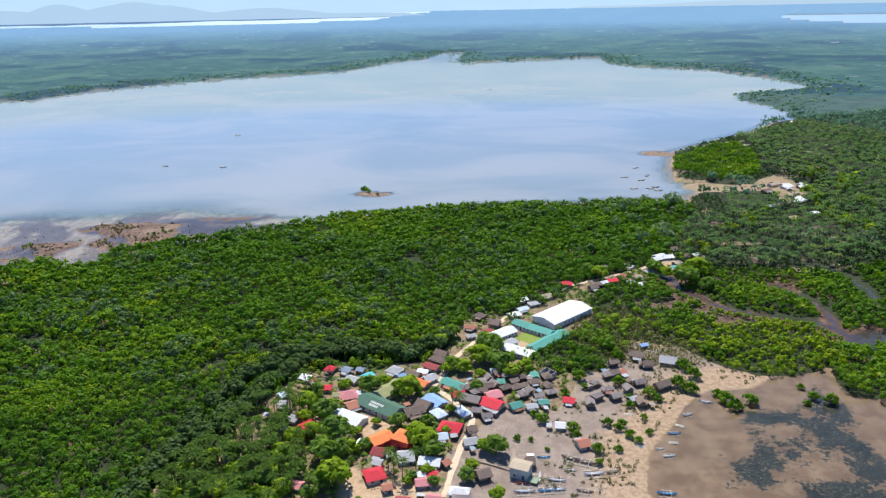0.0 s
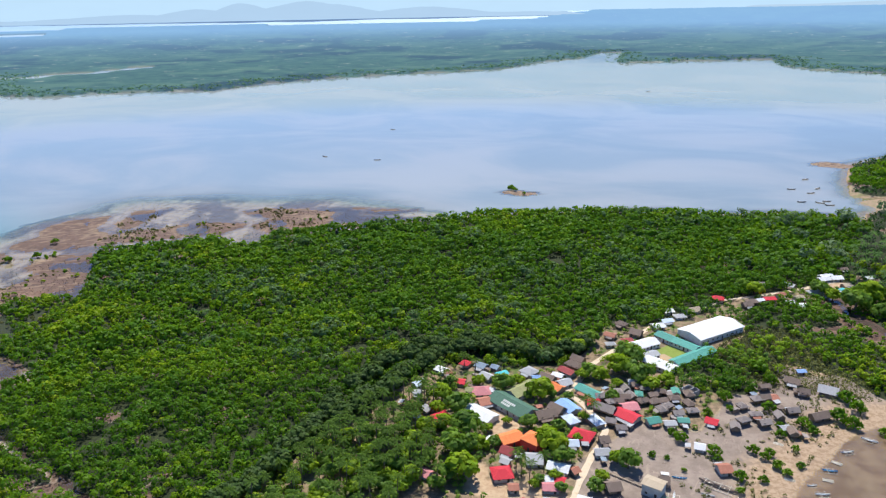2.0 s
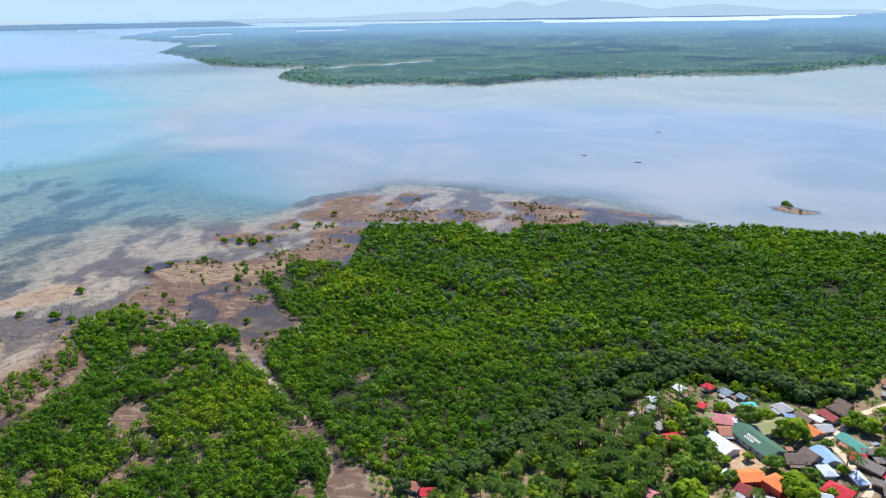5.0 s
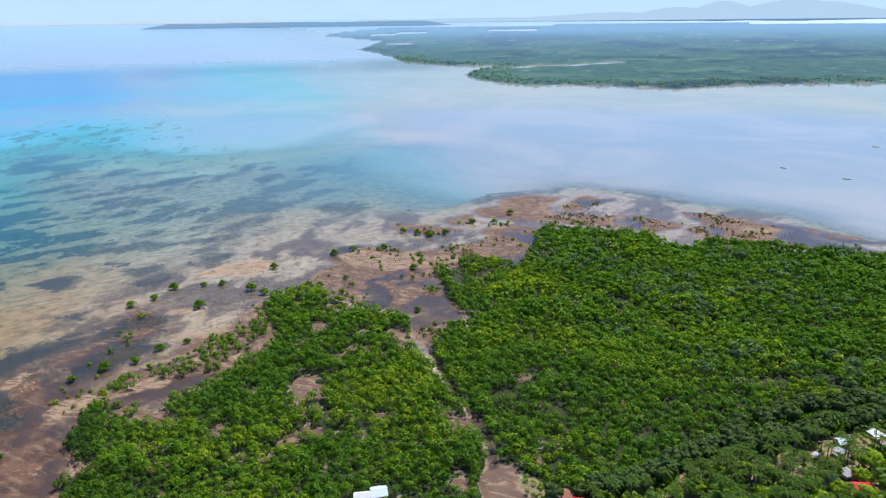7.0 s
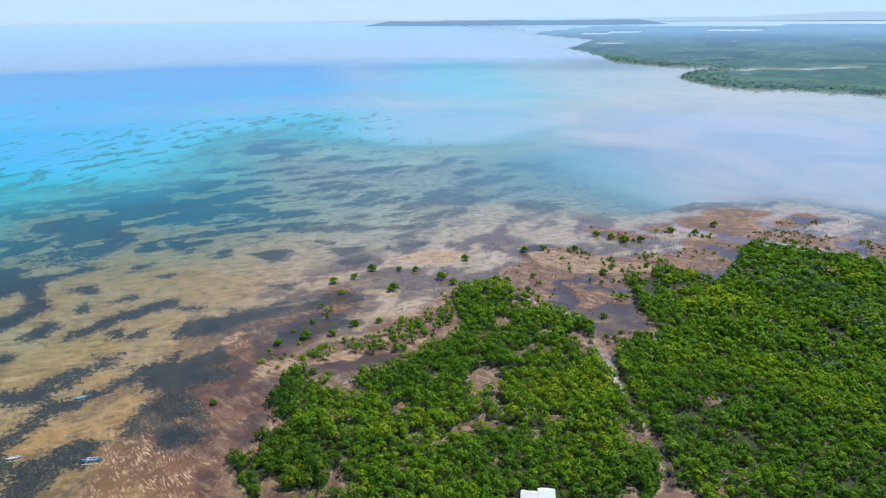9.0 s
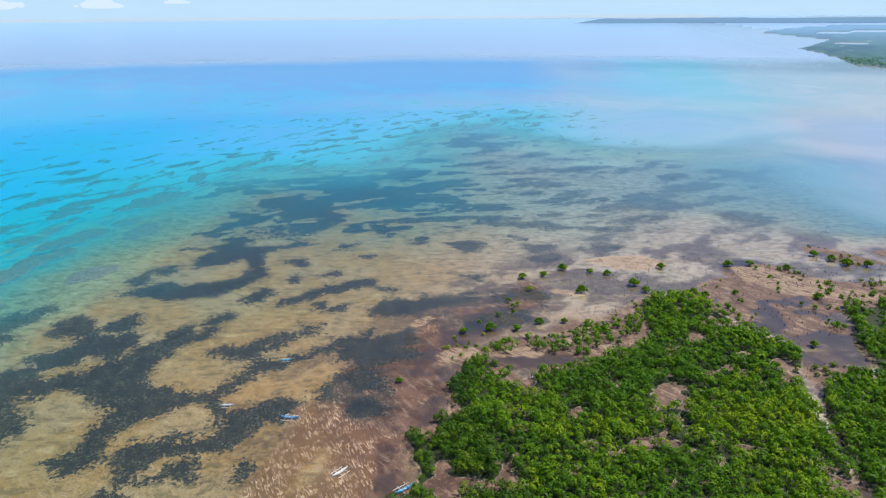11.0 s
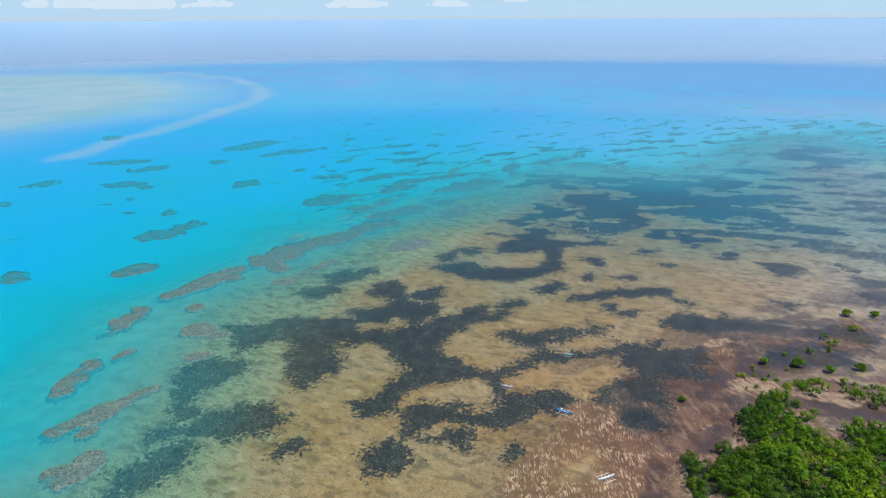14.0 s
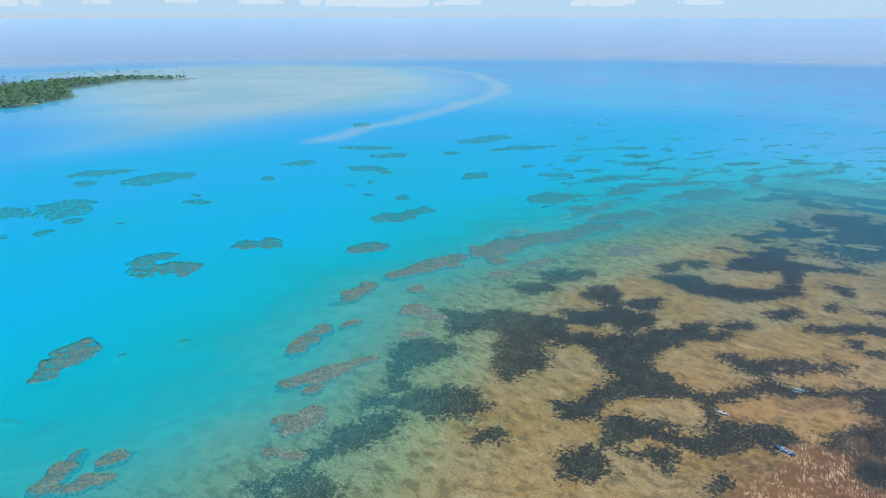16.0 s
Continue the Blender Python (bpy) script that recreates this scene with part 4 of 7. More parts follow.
    o["mud"] = np.maximum(o["mud"], smooth(h, 0.0, 0.2) * (1 - o["soil"]) * (1 - o["dirt"]) * (1 - o["sand"]) * (np.hypot(x, y) < 900))
    silty = smooth(fbm(x + 0.3 * y, y * 0.7, 24, 61, 5), 0.43, 0.56) * (1 - smooth(-coast, 20, 95)) * smooth(-x, 150, 200) * (0.85 + 0.15 * smooth(y, 20, 90))
    o["mud"] = np.maximum(o["mud"], 0.62 * silty * (forest < 0))
    o["pool"] = smooth(pool, -9, -1)
    rim = sea + 110 * smooth(out_range, 650, 850) * (0.4 + 1.2 * fbm(x, y / 2.5, 40, 62))
    o["reef"] = (1 - smooth(rim, -10, 70)) * (1 - 0.5 * smooth(out_range, 600, 1000) * smooth(-y, -260, -120)) * (1 - smooth(out_range, 950, 1450) * smooth(-x, 300, 600)) * (1 - smooth(np.maximum(dry, mud), -3, 6))
    o["woods"] = np.maximum(smooth(far, 0, 12) * (palms < 0), smooth(islet, 0, 20))
    band = smooth(sea, -200, -90) * (1 - smooth(sea, 0, 70))
    patch = fbm(x * 1.0 + 0.25 * y, y * 0.7 - 0.25 * x, 26, 41, 5)
    far_warp = 8 + 60 * smooth(np.hypot(x, y), 420, 700)
    mx, my = wx + 8 * (fbm(x, y, 12, 35) - 0.5) + far_warp * (fbm(x, y, 34, 37) - 0.5), wy + 8 * (fbm(x, y, 12, 36) - 0.5) + far_warp * (fbm(x, y, 34, 38) - 0.5)
    gx, gy = x + 5 * (fbm(x, y, 9, 35) - 0.5), y + 5 * (fbm(x, y, 9, 36) - 0.5)
    field = np.clip(0.5 + union(SEAGRASS, gx, gy) / 21.0, 0, 1)
    field = np.maximum(field, blobs(MEADOWS_FAR, mx, my) * 0.95)
    loose = (patch - 0.5) * 2.4 + (0.12 + 0.20 * smooth(y, 80, 260)) * smooth(-coast, 15, 60)
    far_reef = smooth(np.hypot(x, y), 480, 640)
    field = field - 1.7 * far_reef * np.clip(fbm(x, y / 3.0, 13, 39, 4) - 0.38, 0, 1) * 2.0 + 0.25 * far_reef * (field > 0.3)
    strips = smooth(fbm(x, y / 2.6, 21, 46, 4), 0.53, 0.60) * 0.62 * smooth(np.hypot(x, y), 470, 600) * (1 - smooth(np.hypot(x, y), 1150, 1500)) * smooth(y, -110, 0) * (1 - smooth(y, 240, 340))
    field = np.maximum(field, strips * smooth(-coast, 10, 60))
    field = np.maximum(field, loose * (1 - smooth(y + 0.35 * x, 200, 330)) * (0.15 + 0.85 * smooth(y, 120, 220)) * smooth(-coast, 2, 18)) * (1 - smooth(rim, 25, 85)) * smooth(-dry, 1, 6)
    field = np.maximum(field, (fbm(x, y, 20, 44, 5) - 0.30) * 2.3 * smooth(pool, 5, 25) * smooth(x + 0.25 * (250 - y), 98, 128))
    field = field + 0.10 * band * smooth(-bear, -150, -95) * (field > 0)
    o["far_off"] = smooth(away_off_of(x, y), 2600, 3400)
    o["grass"] = np.clip(field * (1 - smooth(out_range, 1000, 1450)), 0, 1)
    o["outer"] = smooth(sea, -95, -15)
    o["north"] = smooth(y + 0.15 * x, -40, 140) * smooth(-x, 40, 140)
    streak = smooth(away(STREAKS, wx, wy), 15, 3) + 0.42 * smooth(mud, -22, -4) * (1 - smooth(mud, 0, 8)) * smooth(fbm(x, y, 40, 47), 0.42, 0.62)
    ribbon_field = smooth(fbm(x, y / 3.2, 9, 57, 4), 0.56, 0.64) * smooth(mud, -55, -15) * (1 - smooth(mud, 10, 24)) * smooth(-x, 150, 200)
    o["ribbon"] = np.max([0.6 * ribbon_field * smooth(y, 40, 110), smooth(bar, 0.3, 0.5), smooth(bank, -3, 3)], axis=0)
    o["streak"] = np.clip(np.maximum(streak, 0.5 * smooth(fbm(x, y, 30, 49), 0.60, 0.74) * smooth(mud, -10, 5) * smooth(-x, 126, 196)), 0, 1)
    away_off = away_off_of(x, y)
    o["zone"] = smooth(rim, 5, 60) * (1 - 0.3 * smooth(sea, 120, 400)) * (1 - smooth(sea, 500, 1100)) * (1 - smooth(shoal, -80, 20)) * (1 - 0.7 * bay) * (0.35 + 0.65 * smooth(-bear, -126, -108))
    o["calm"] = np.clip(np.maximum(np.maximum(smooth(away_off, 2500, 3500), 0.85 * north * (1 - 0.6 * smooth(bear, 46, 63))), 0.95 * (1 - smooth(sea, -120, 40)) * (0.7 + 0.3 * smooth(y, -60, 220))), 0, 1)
    # Murky water, plus far haze and pale sky sheen painted as milkiness.
    o["silt_haze"] = np.clip(np.maximum(np.max([smooth(y + 0.45 * x, 70, 360), 0.7 * smooth(y + 0.30 * x, -40, 180), 0.75 * bay], axis=0) * (1 - 0.50 * smooth(bear, 43, 64) * smooth(np.hypot(x, y), 560, 850)), 0.9 * smooth(away_off, 2600, 3600)) + 0.66 * smooth(shoal, -40, 300) + 0.4 * spit + 0.28 * west * smooth(sea, -120, -20) * (1 - smooth(sea, 250, 600)), 0, 1)
    o["wet"] = smooth(h, 0.045, -0.03)
    o["depth"] = np.maximum(-h, 0)
    return o


# ---- materials of ground and water ----
def reef_patches(m, p, zone):
    """Streaks of low coral that run along the reef's outer slope."""
    n = m.noise(m.stretch(p, (0.5, 1, 1), 147), 0.042, 7, 0.68, 0.5)
    return m.step(m.math("ADD", n, m.math("MULTIPLY", m.math("SUBTRACT", zone, 1.0), 0.2)), 0.505, 0.575)


def ground_material():
    m = Mat("ground")
    p = m.coords()
    a, b, c = m.attr("cover_a"), m.attr("cover_b"), m.attr("cover_c")
    soil, sand, mud = m.rgb(a.outputs["Color"])[:3]
    reef = a.outputs["Alpha"]
    grass, streak, woods = m.rgb(b.outputs["Color"])[:3]
    outer = b.outputs["Alpha"]
    north, ribbon_mask, zone = m.rgb(m.attr("cover_d").outputs["Color"])[:3]
    dirt, pool, lawn = m.rgb(c.outputs["Color"])[:3]
    soaked = c.outputs["Alpha"]
    n_big, n_mid, n_small, n_fine = m.noise(p, 0.02, 4), m.noise(p, 0.11, 6, 0.68), m.noise(p, 0.5, 5, 0.68), m.noise(p, 1.7, 4, 0.65)

    def edge(mask, soft=0.12, jitter=0.5):
        v = m.math("ADD", mask, m.math("MULTIPLY", m.math("SUBTRACT", n_small, 0.5), jitter))
        return m.step(v, 0.5 - soft, 0.5 + soft)

    # pale sea sand, the base of everything
    col = m.mix(m.step(n_mid, 0.35, 0.65), (0.36, 0.335, 0.24), (0.46, 0.43, 0.32))
    # brown reef flat
    r1 = m.mix(m.step(n_mid, 0.3, 0.7), (0.280, 0.160, 0.062), (0.370, 0.236, 0.106))
    r1 = m.mix(m.step(n_big, 0.42, 0.62), r1, (0.330, 0.225, 0.122))
    r1 = m.mix(m.math("MULTIPLY", m.step(n_fine, 0.48, 0.62), 0.6), r1, (0.085, 0.055, 0.022))
    r1 = m.mix(m.math("MULTIPLY", m.step(n_small, 0.56, 0.72), 0.6), r1, (0.385, 0.262, 0.135))
    runs = m.noise(m.stretch(p, (0.35, 1, 1), 60), 0.22, 5, 0.7, 0.8)
    r1 = m.mix(m.math("MULTIPLY", m.step(runs, 0.54, 0.68), 0.3), r1, (0.120, 0.095, 0.042))
    r2 = m.mix(m.step(n_fine, 0.42, 0.60), (0.150, 0.150, 0.078), (0.390, 0.375, 0.220))
    r2 = m.mix(m.math("MULTIPLY", m.step(n_mid, 0.45, 0.65), 0.5), r2, (0.310, 0.280, 0.145))
    r2 = m.mix(m.math("MULTIPLY", m.step(runs, 0.5, 0.64), 0.6), r2, (0.085, 0.095, 0.050))
    r1 = m.mix(m.math("MULTIPLY", m.step(m.math("ADD", outer, m.math("MULTIPLY", m.math("SUBTRACT", n_mid, 0.5), 0.9)), 0.25, 0.75), 0.85), r1, r2)
    r3 = m.mix(m.step(n_mid, 0.35, 0.65), (0.285, 0.232, 0.188), (0.410, 0.345, 0.290))
    r1 = m.mix(m.math("MULTIPLY", north, 0.8), r1, r3)
    blots = m.noise(m.stretch(p, (0.6, 1, 1), 80), 0.20, 7, 0.7, 0.5)
    r1 = m.mix(m.math("MULTIPLY", m.step(blots, 0.50, 0.60), 0.62), r1, m.mix(n_fine, (0.060, 0.050, 0.028), (0.150, 0.115, 0.060)))
    r1 = m.mix(m.math("MULTIPLY", m.step(blots, 0.44, 0.36), 0.5), r1, (0.42, 0.33, 0.20))
    cells = m.noise(p, 0.8, 5, 0.72, 0.2)
    r1 = m.mix(m.math("MULTIPLY", m.step(cells, 0.55, 0.62), 0.22), r1, (0.070, 0.058, 0.034))
    col = m.mix(reef, col, r1)
    # mud of the shore, wet and mauve-brown, with drier crests
    m1 = m.mix(m.step(n_mid, 0.4, 0.62), (0.058, 0.030, 0.021), (0.132, 0.074, 0.049))
    m1 = m.mix(m.math("MULTIPLY", north, 0.6), m1, m.mix(n_mid, (0.095, 0.060, 0.045), (0.165, 0.110, 0.082)))
    m1 = m.mix(m.math("MULTIPLY", m.step(n_small, 0.52, 0.68), 0.6), m1, (0.20, 0.130, 0.082))
    m1 = m.mix(m.math("MULTIPLY", m.step(m.noise(m.stretch(p, (0.3, 1, 1), 25), 0.3, 5, 0.7, 0.6), 0.52, 0.62), m.math("ADD", 0.30, m.math("MULTIPLY", north, 0.25))), m1, (0.33, 0.24, 0.155))
    m1 = m.mix(m.math("MULTIPLY", soaked, 0.8), m1, m.mix(n_mid, (0.030, 0.019, 0.018), (0.058, 0.037, 0.033)))
    col = m.mix(edge(mud, 0.36, 0.9), col, m1)
    # shallow brown pool
    p1 = m.mix(m.step(n_mid, 0.35, 0.65), (0.155, 0.094, 0.062), (0.245, 0.162, 0.110))
    col = m.mix(edge(pool), col, p1)
    # sea-grass meadows, dark with pale specks
    gfield = m.math("ADD", grass, m.math("ADD", m.math("MULTIPLY", m.math("SUBTRACT", n_small, 0.5), 1.25), m.math("MULTIPLY", m.math("SUBTRACT", n_mid, 0.5), 1.15)))
    col = m.mix(m.math("MULTIPLY", m.math("MULTIPLY", m.step(gfield, 0.16, 0.50), m.step(m.noise(p, 0.9, 4, 0.7), 0.50, 0.60)), 0.75), col, (0.042, 0.040, 0.024))
    specks = m.math("MULTIPLY", m.step(m.noise(p, 1.25, 3, 0.65), 0.53, 0.63), m.step(n_mid, 0.34, 0.60))
    g1 = m.mix(m.math("MULTIPLY", specks, m.math("ADD", 0.36, m.math("MULTIPLY", outer, 0.40))), (0.012, 0.019, 0.021), (0.36, 0.33, 0.21))
    gmask = m.math("MULTIPLY", m.step(gfield, 0.44, 0.52), m.step(grass, 0.02, 0.12))
    col = m.mix(m.math("MULTIPLY", gmask, m.math("SUBTRACT", 0.94, m.math("ADD", m.math("MULTIPLY", outer, 0.15), m.math("MULTIPLY", north, 0.3)))), col, g1)
    # low coral on the outer slope
    reefs = m.mix(m.step(n_fine, 0.42, 0.62), (0.160, 0.122, 0.118), (0.310, 0.245, 0.235))
    col = m.mix(reef_patches(m, p, zone), col, reefs)
    # pale ribbons of sand and shell
    warp = m.noise(m.stretch(p, (0.17, 1, 1), 14), 0.42, 2.5, 0.6, 0.35)
    ribs = m.step(m.math("ABSOLUTE", m.math("SUBTRACT", m.math("FRACT", m.math("MULTIPLY", warp, 7.5)), 0.5)), 0.25, 0.08)
    ribs = m.math("MULTIPLY", ribs, m.step(m.noise(p, 0.12, 6, 0.75), 0.42, 0.60))
    col = m.mix(m.math("MULTIPLY", edge(streak, 0.3, 0.9), 0.75), col, m.mix(n_small, (0.085, 0.040, 0.020), (0.185, 0.098, 0.048)))
    col = m.mix(m.math("MULTIPLY", m.math("MULTIPLY", edge(streak, 0.3, 0.9), ribs), 0.85), col, (0.52, 0.37, 0.25))
    col = m.mix(m.math("MULTIPLY", m.math("MULTIPLY", edge(ribbon_mask, 0.3, 1.2), m.step(m.noise(m.stretch(p, (0.3, 1, 1), 35), 0.5, 4, 0.65, 0.5), 0.42, 0.56)), 0.75), col, m.mix(n_small, (0.22, 0.155, 0.095), (0.42, 0.31, 0.20)))
    # grey sand flat by the village, with dry tan fringe
    f1 = m.mix(m.step(n_mid, 0.35, 0.65), (0.205, 0.160, 0.128), (0.285, 0.230, 0.185))
    f1 = m.mix(m.step(n_small, 0.58, 0.74), f1, (0.120, 0.090, 0.072))
    f1 = m.mix(m.math("MULTIPLY", m.step(m.noise(m.stretch(p, (0.4, 1, 1), 70), 0.28, 5, 0.72, 0.8), 0.56, 0.66), 0.6), f1, (0.36, 0.29, 0.225))
    f1 = m.mix(edge(lawn, 0.35, 0.9), f1, m.mix(m.step(n_small, 0.4, 0.6), (0.28, 0.195, 0.12), (0.39, 0.285, 0.19)))
    col = m.mix(edge(sand), col, f1)
    # trodden earth of the village
    d1 = m.mix(m.step(n_small, 0.35, 0.65), (0.15, 0.115, 0.068), (0.28, 0.20, 0.125))
    d1 = m.mix(m.step(n_mid, 0.5, 0.62), d1, (0.09, 0.13, 0.03))
    d1 = m.mix(lawn, d1, m.mix(m.step(n_small, 0.4, 0.6), (0.37, 0.25, 0.15), (0.45, 0.33, 0.21)))
    col = m.mix(edge(dirt), col, d1)
    # forest floor, painted near black so gaps between crowns read as shade
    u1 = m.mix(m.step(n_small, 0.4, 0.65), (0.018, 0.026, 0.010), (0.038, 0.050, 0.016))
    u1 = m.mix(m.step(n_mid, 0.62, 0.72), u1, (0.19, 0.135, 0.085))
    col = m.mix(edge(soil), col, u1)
    # far woodland, distance haze painted in as bluer green
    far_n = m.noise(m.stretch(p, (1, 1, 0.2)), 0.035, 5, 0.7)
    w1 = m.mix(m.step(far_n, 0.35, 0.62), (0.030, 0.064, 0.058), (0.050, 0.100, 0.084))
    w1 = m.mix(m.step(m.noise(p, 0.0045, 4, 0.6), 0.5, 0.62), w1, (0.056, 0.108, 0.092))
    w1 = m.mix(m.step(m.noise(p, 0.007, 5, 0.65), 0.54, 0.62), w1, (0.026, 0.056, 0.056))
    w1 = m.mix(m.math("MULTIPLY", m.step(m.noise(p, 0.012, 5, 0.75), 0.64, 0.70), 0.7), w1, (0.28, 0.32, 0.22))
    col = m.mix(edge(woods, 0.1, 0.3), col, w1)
    wet = m.math("MULTIPLY", mud, m.math("SUBTRACT", 1.0, m.step(n_small, 0.4, 0.6)))
    rough = m.math("SUBTRACT", 0.92, m.math("MULTIPLY", wet, 0.25))
    return m.done(m.principled(col, rough, m.bump(n_small, 0.5, 0.25), 0.0, 0.25))


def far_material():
    """Wooded country beyond the bay; miles of haze are painted in as a blue glow."""
    m = Mat("hazed_far_country")
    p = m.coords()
    far_haze = m.attr("cover_c").outputs["Alpha"]
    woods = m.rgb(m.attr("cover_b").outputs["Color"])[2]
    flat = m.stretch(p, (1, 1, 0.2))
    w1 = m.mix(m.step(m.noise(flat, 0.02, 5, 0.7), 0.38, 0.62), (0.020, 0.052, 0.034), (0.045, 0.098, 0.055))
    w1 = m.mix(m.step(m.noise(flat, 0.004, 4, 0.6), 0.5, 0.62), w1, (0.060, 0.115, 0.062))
    # Broad dark patches stand in for cloud shadows on the woods.
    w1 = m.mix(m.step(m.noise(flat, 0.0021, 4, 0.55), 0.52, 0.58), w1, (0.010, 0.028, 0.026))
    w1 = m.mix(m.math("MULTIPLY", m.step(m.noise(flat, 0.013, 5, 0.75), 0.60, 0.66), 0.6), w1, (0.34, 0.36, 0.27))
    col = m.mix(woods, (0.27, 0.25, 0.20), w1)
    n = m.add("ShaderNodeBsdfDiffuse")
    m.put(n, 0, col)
    # Blue emission paints the haze, stronger farther out.
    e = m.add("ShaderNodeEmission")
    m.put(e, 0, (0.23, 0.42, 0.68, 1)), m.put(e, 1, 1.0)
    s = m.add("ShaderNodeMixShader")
    m.put(s, 0, m.math("MULTIPLY", woods, m.math("ADD", 0.16, m.math("MULTIPLY", far_haze, 0.70)))), m.put(s, 1, n.outputs[0]), m.put(s, 2, e.outputs[0])
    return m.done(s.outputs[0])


def water_material():
    m = Mat("sea_water")
    p = m.coords()
    w = m.attr("water")
    depth, silt_haze, calm = m.rgb(w.outputs["Color"])[:3]
    broad = m.noise(m.stretch(p, (0.8, 1.0, 1), -20), 0.0052, 5, 0.55, 0.6)
    d = m.math("MULTIPLY", depth, m.math("ADD", 0.60, m.math("MULTIPLY", broad, 0.80)))
    patch = m.math("MULTIPLY", reef_patches(m, p, w.outputs["Alpha"]), 0.88)
    rim = m.math("ADD", m.attr("heads").outputs["Fac"], m.math("MULTIPLY", m.math("SUBTRACT", m.noise(p, 0.5, 4, 0.7, 0.3), 0.5), 0.12))
    patch = m.math("MAXIMUM", patch, m.math("MULTIPLY", m.math("MULTIPLY", m.step(rim, 0.40, 0.52), m.math("ADD", 0.45, m.math("MULTIPLY", m.step(m.noise(p, 0.2, 5, 0.7, 0.3), 0.36, 0.52), 0.55))), 0.92))
    span = m.add("ShaderNodeVectorMath")
    span.operation = "LENGTH"
    m.put(span, 0, p)
    crest = m.math("ADD", 0.6, m.math("MULTIPLY", m.step(span.outputs["Value"], 430, 680), 0.75))
    d = m.math("SUBTRACT", d, m.math("MULTIPLY", patch, m.math("MAXIMUM", m.math("SUBTRACT", d, crest), 0.0)))
    ramp = m.add("ShaderNodeValToRGB")
    m.put(ramp, 0, m.math("DIVIDE", d, 14.0))
    stops = ((0.0, (0.030, 0.235, 0.265)), (0.09, (0.008, 0.335, 0.395)), (0.20, (0.0, 0.395, 0.50)), (0.42, (0.0, 0.320, 0.53)), (1.0, (0.040, 0.225, 0.47)))
    e = ramp.color_ramp.elements
    e[0].position, e[0].color = stops[0][0], (*stops[0][1], 1)
    e[1].position, e[1].color = stops[-1][0], (*stops[-1][1], 1)
    for at, c in stops[1:-1]:
        e.new(at).color = (*c, 1)
    # Milky water; its broad two-tone mottling stands in for cloud reflections.
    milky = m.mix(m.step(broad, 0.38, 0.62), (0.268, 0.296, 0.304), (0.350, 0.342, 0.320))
    body_col = m.mix(m.math("MULTIPLY", silt_haze, 0.92), ramp.outputs[0], milky)
    # Far out, pale blue haze is painted into the water's body colour.
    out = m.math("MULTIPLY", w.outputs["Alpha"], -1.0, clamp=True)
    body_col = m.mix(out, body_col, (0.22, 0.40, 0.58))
    k = m.math("ADD", 0.42, m.math("MULTIPLY", silt_haze, 0.9))
    cloudy = m.math("SUBTRACT", 1.0, m.math("POWER", 2.718, m.math("MULTIPLY", m.math("MULTIPLY", m.math("MAXIMUM", m.math("SUBTRACT", d, 0.5), 0.0), k), -1.0)))
    clear = m.add("ShaderNodeBsdfTransparent")
    m.put(clear, 0, m.mix(m.math("DIVIDE", d, 2.5, clamp=True), (0.97, 0.985, 0.98), (0.20, 0.86, 0.84)))
    body = m.add("ShaderNodeBsdfDiffuse")
    m.put(body, 0, body_col)
    under = m.add("ShaderNodeMixShader")
    m.put(under, 0, cloudy), m.put(under, 1, clear.outputs[0]), m.put(under, 2, body.outputs[0])
    waves = m.noise(m.stretch(p, (1, 0.5, 1), 25), 0.5, 3, 0.6)
    nrm = m.bump(waves, 0.035, 0.3)
    fres = m.add("ShaderNodeFresnel")
    m.put(fres, "IOR", 1.33), m.put(fres, "Normal", nrm)
    gloss = m.add("ShaderNodeBsdfGlossy")
    m.put(gloss, "Roughness", m.math("ADD", 0.07, m.math("MULTIPLY", out, 0.25))), m.put(gloss, "Normal", nrm)
    slick = m.math("ADD", calm, m.math("MULTIPLY", m.math("SUBTRACT", broad, 0.5), 0.3))
    share = m.math("MULTIPLY", fres.outputs[0], m.math("ADD", 0.58, m.math("MULTIPLY", m.step(slick, 0.05, 0.85), 0.42)), clamp=True)
    top = m.add("ShaderNodeMixShader")
    m.put(top, 0, share), m.put(top, 1, under.outputs[0]), m.put(top, 2, gloss.outputs[0])
    return m.done(top.outputs[0])


# ---- ground and water sheets ----
def rings(fine, inner=53.0):
    """Ranges that shrink with the sight line's slope, finest over the reef, so that the sheet is coarse far off."""
    steep, low = math.atan2(EYE, inner), radians(39.0)
    far = math.atan2(EYE, FAR)
    dip = np.concatenate([np.linspace(steep, low, 16)[:-1], np.linspace(low, radians(27), 70)[:-1], np.linspace(radians(27), radians(4), fine)[:-1], np.linspace(radians(4), far, 34)])
    return np.concatenate([[0.02, 14.0, 26.0], sheet_range(EYE / np.tan(dip))])


def polar(az_deg, radii):
    az = np.radians(az_deg)
    r = np.repeat(radii[:, None], len(az), 1)
    x, y = -np.sin(az)[None] * r, np.cos(az)[None] * r
    d = true_range(r)
    return r.ravel(), x.ravel(), y.ravel(), (x / r * d).ravel(), (y / r * d).ravel()


def sheet(name, az_deg, radii, z, mat, first=0, last=None):
    """A polar sheet of ground or water from one ring to another."""
    z = z.reshape(len(radii), -1)[first:last].ravel()
    radii = radii[first:last]
    na, nr = len(az_deg), len(radii)
    i = np.arange(na)
    j = np.arange(nr - 1)[:, None]
    k = (i + 1) % na
    quads = np.stack([j * na + i, j * na + k, (j + 1) * na + k, (j + 1) * na + i], -1).reshape(-1, 4)[:, ::-1]
    r, x, y, _, _ = polar(az_deg, radii)
    me = bpy.data.meshes.new(name)
    fill_mesh(me, np.stack([x, y, z], 1), quads)
    me.shade_smooth()
    me.materials.append(mat)
    return new(name, me)


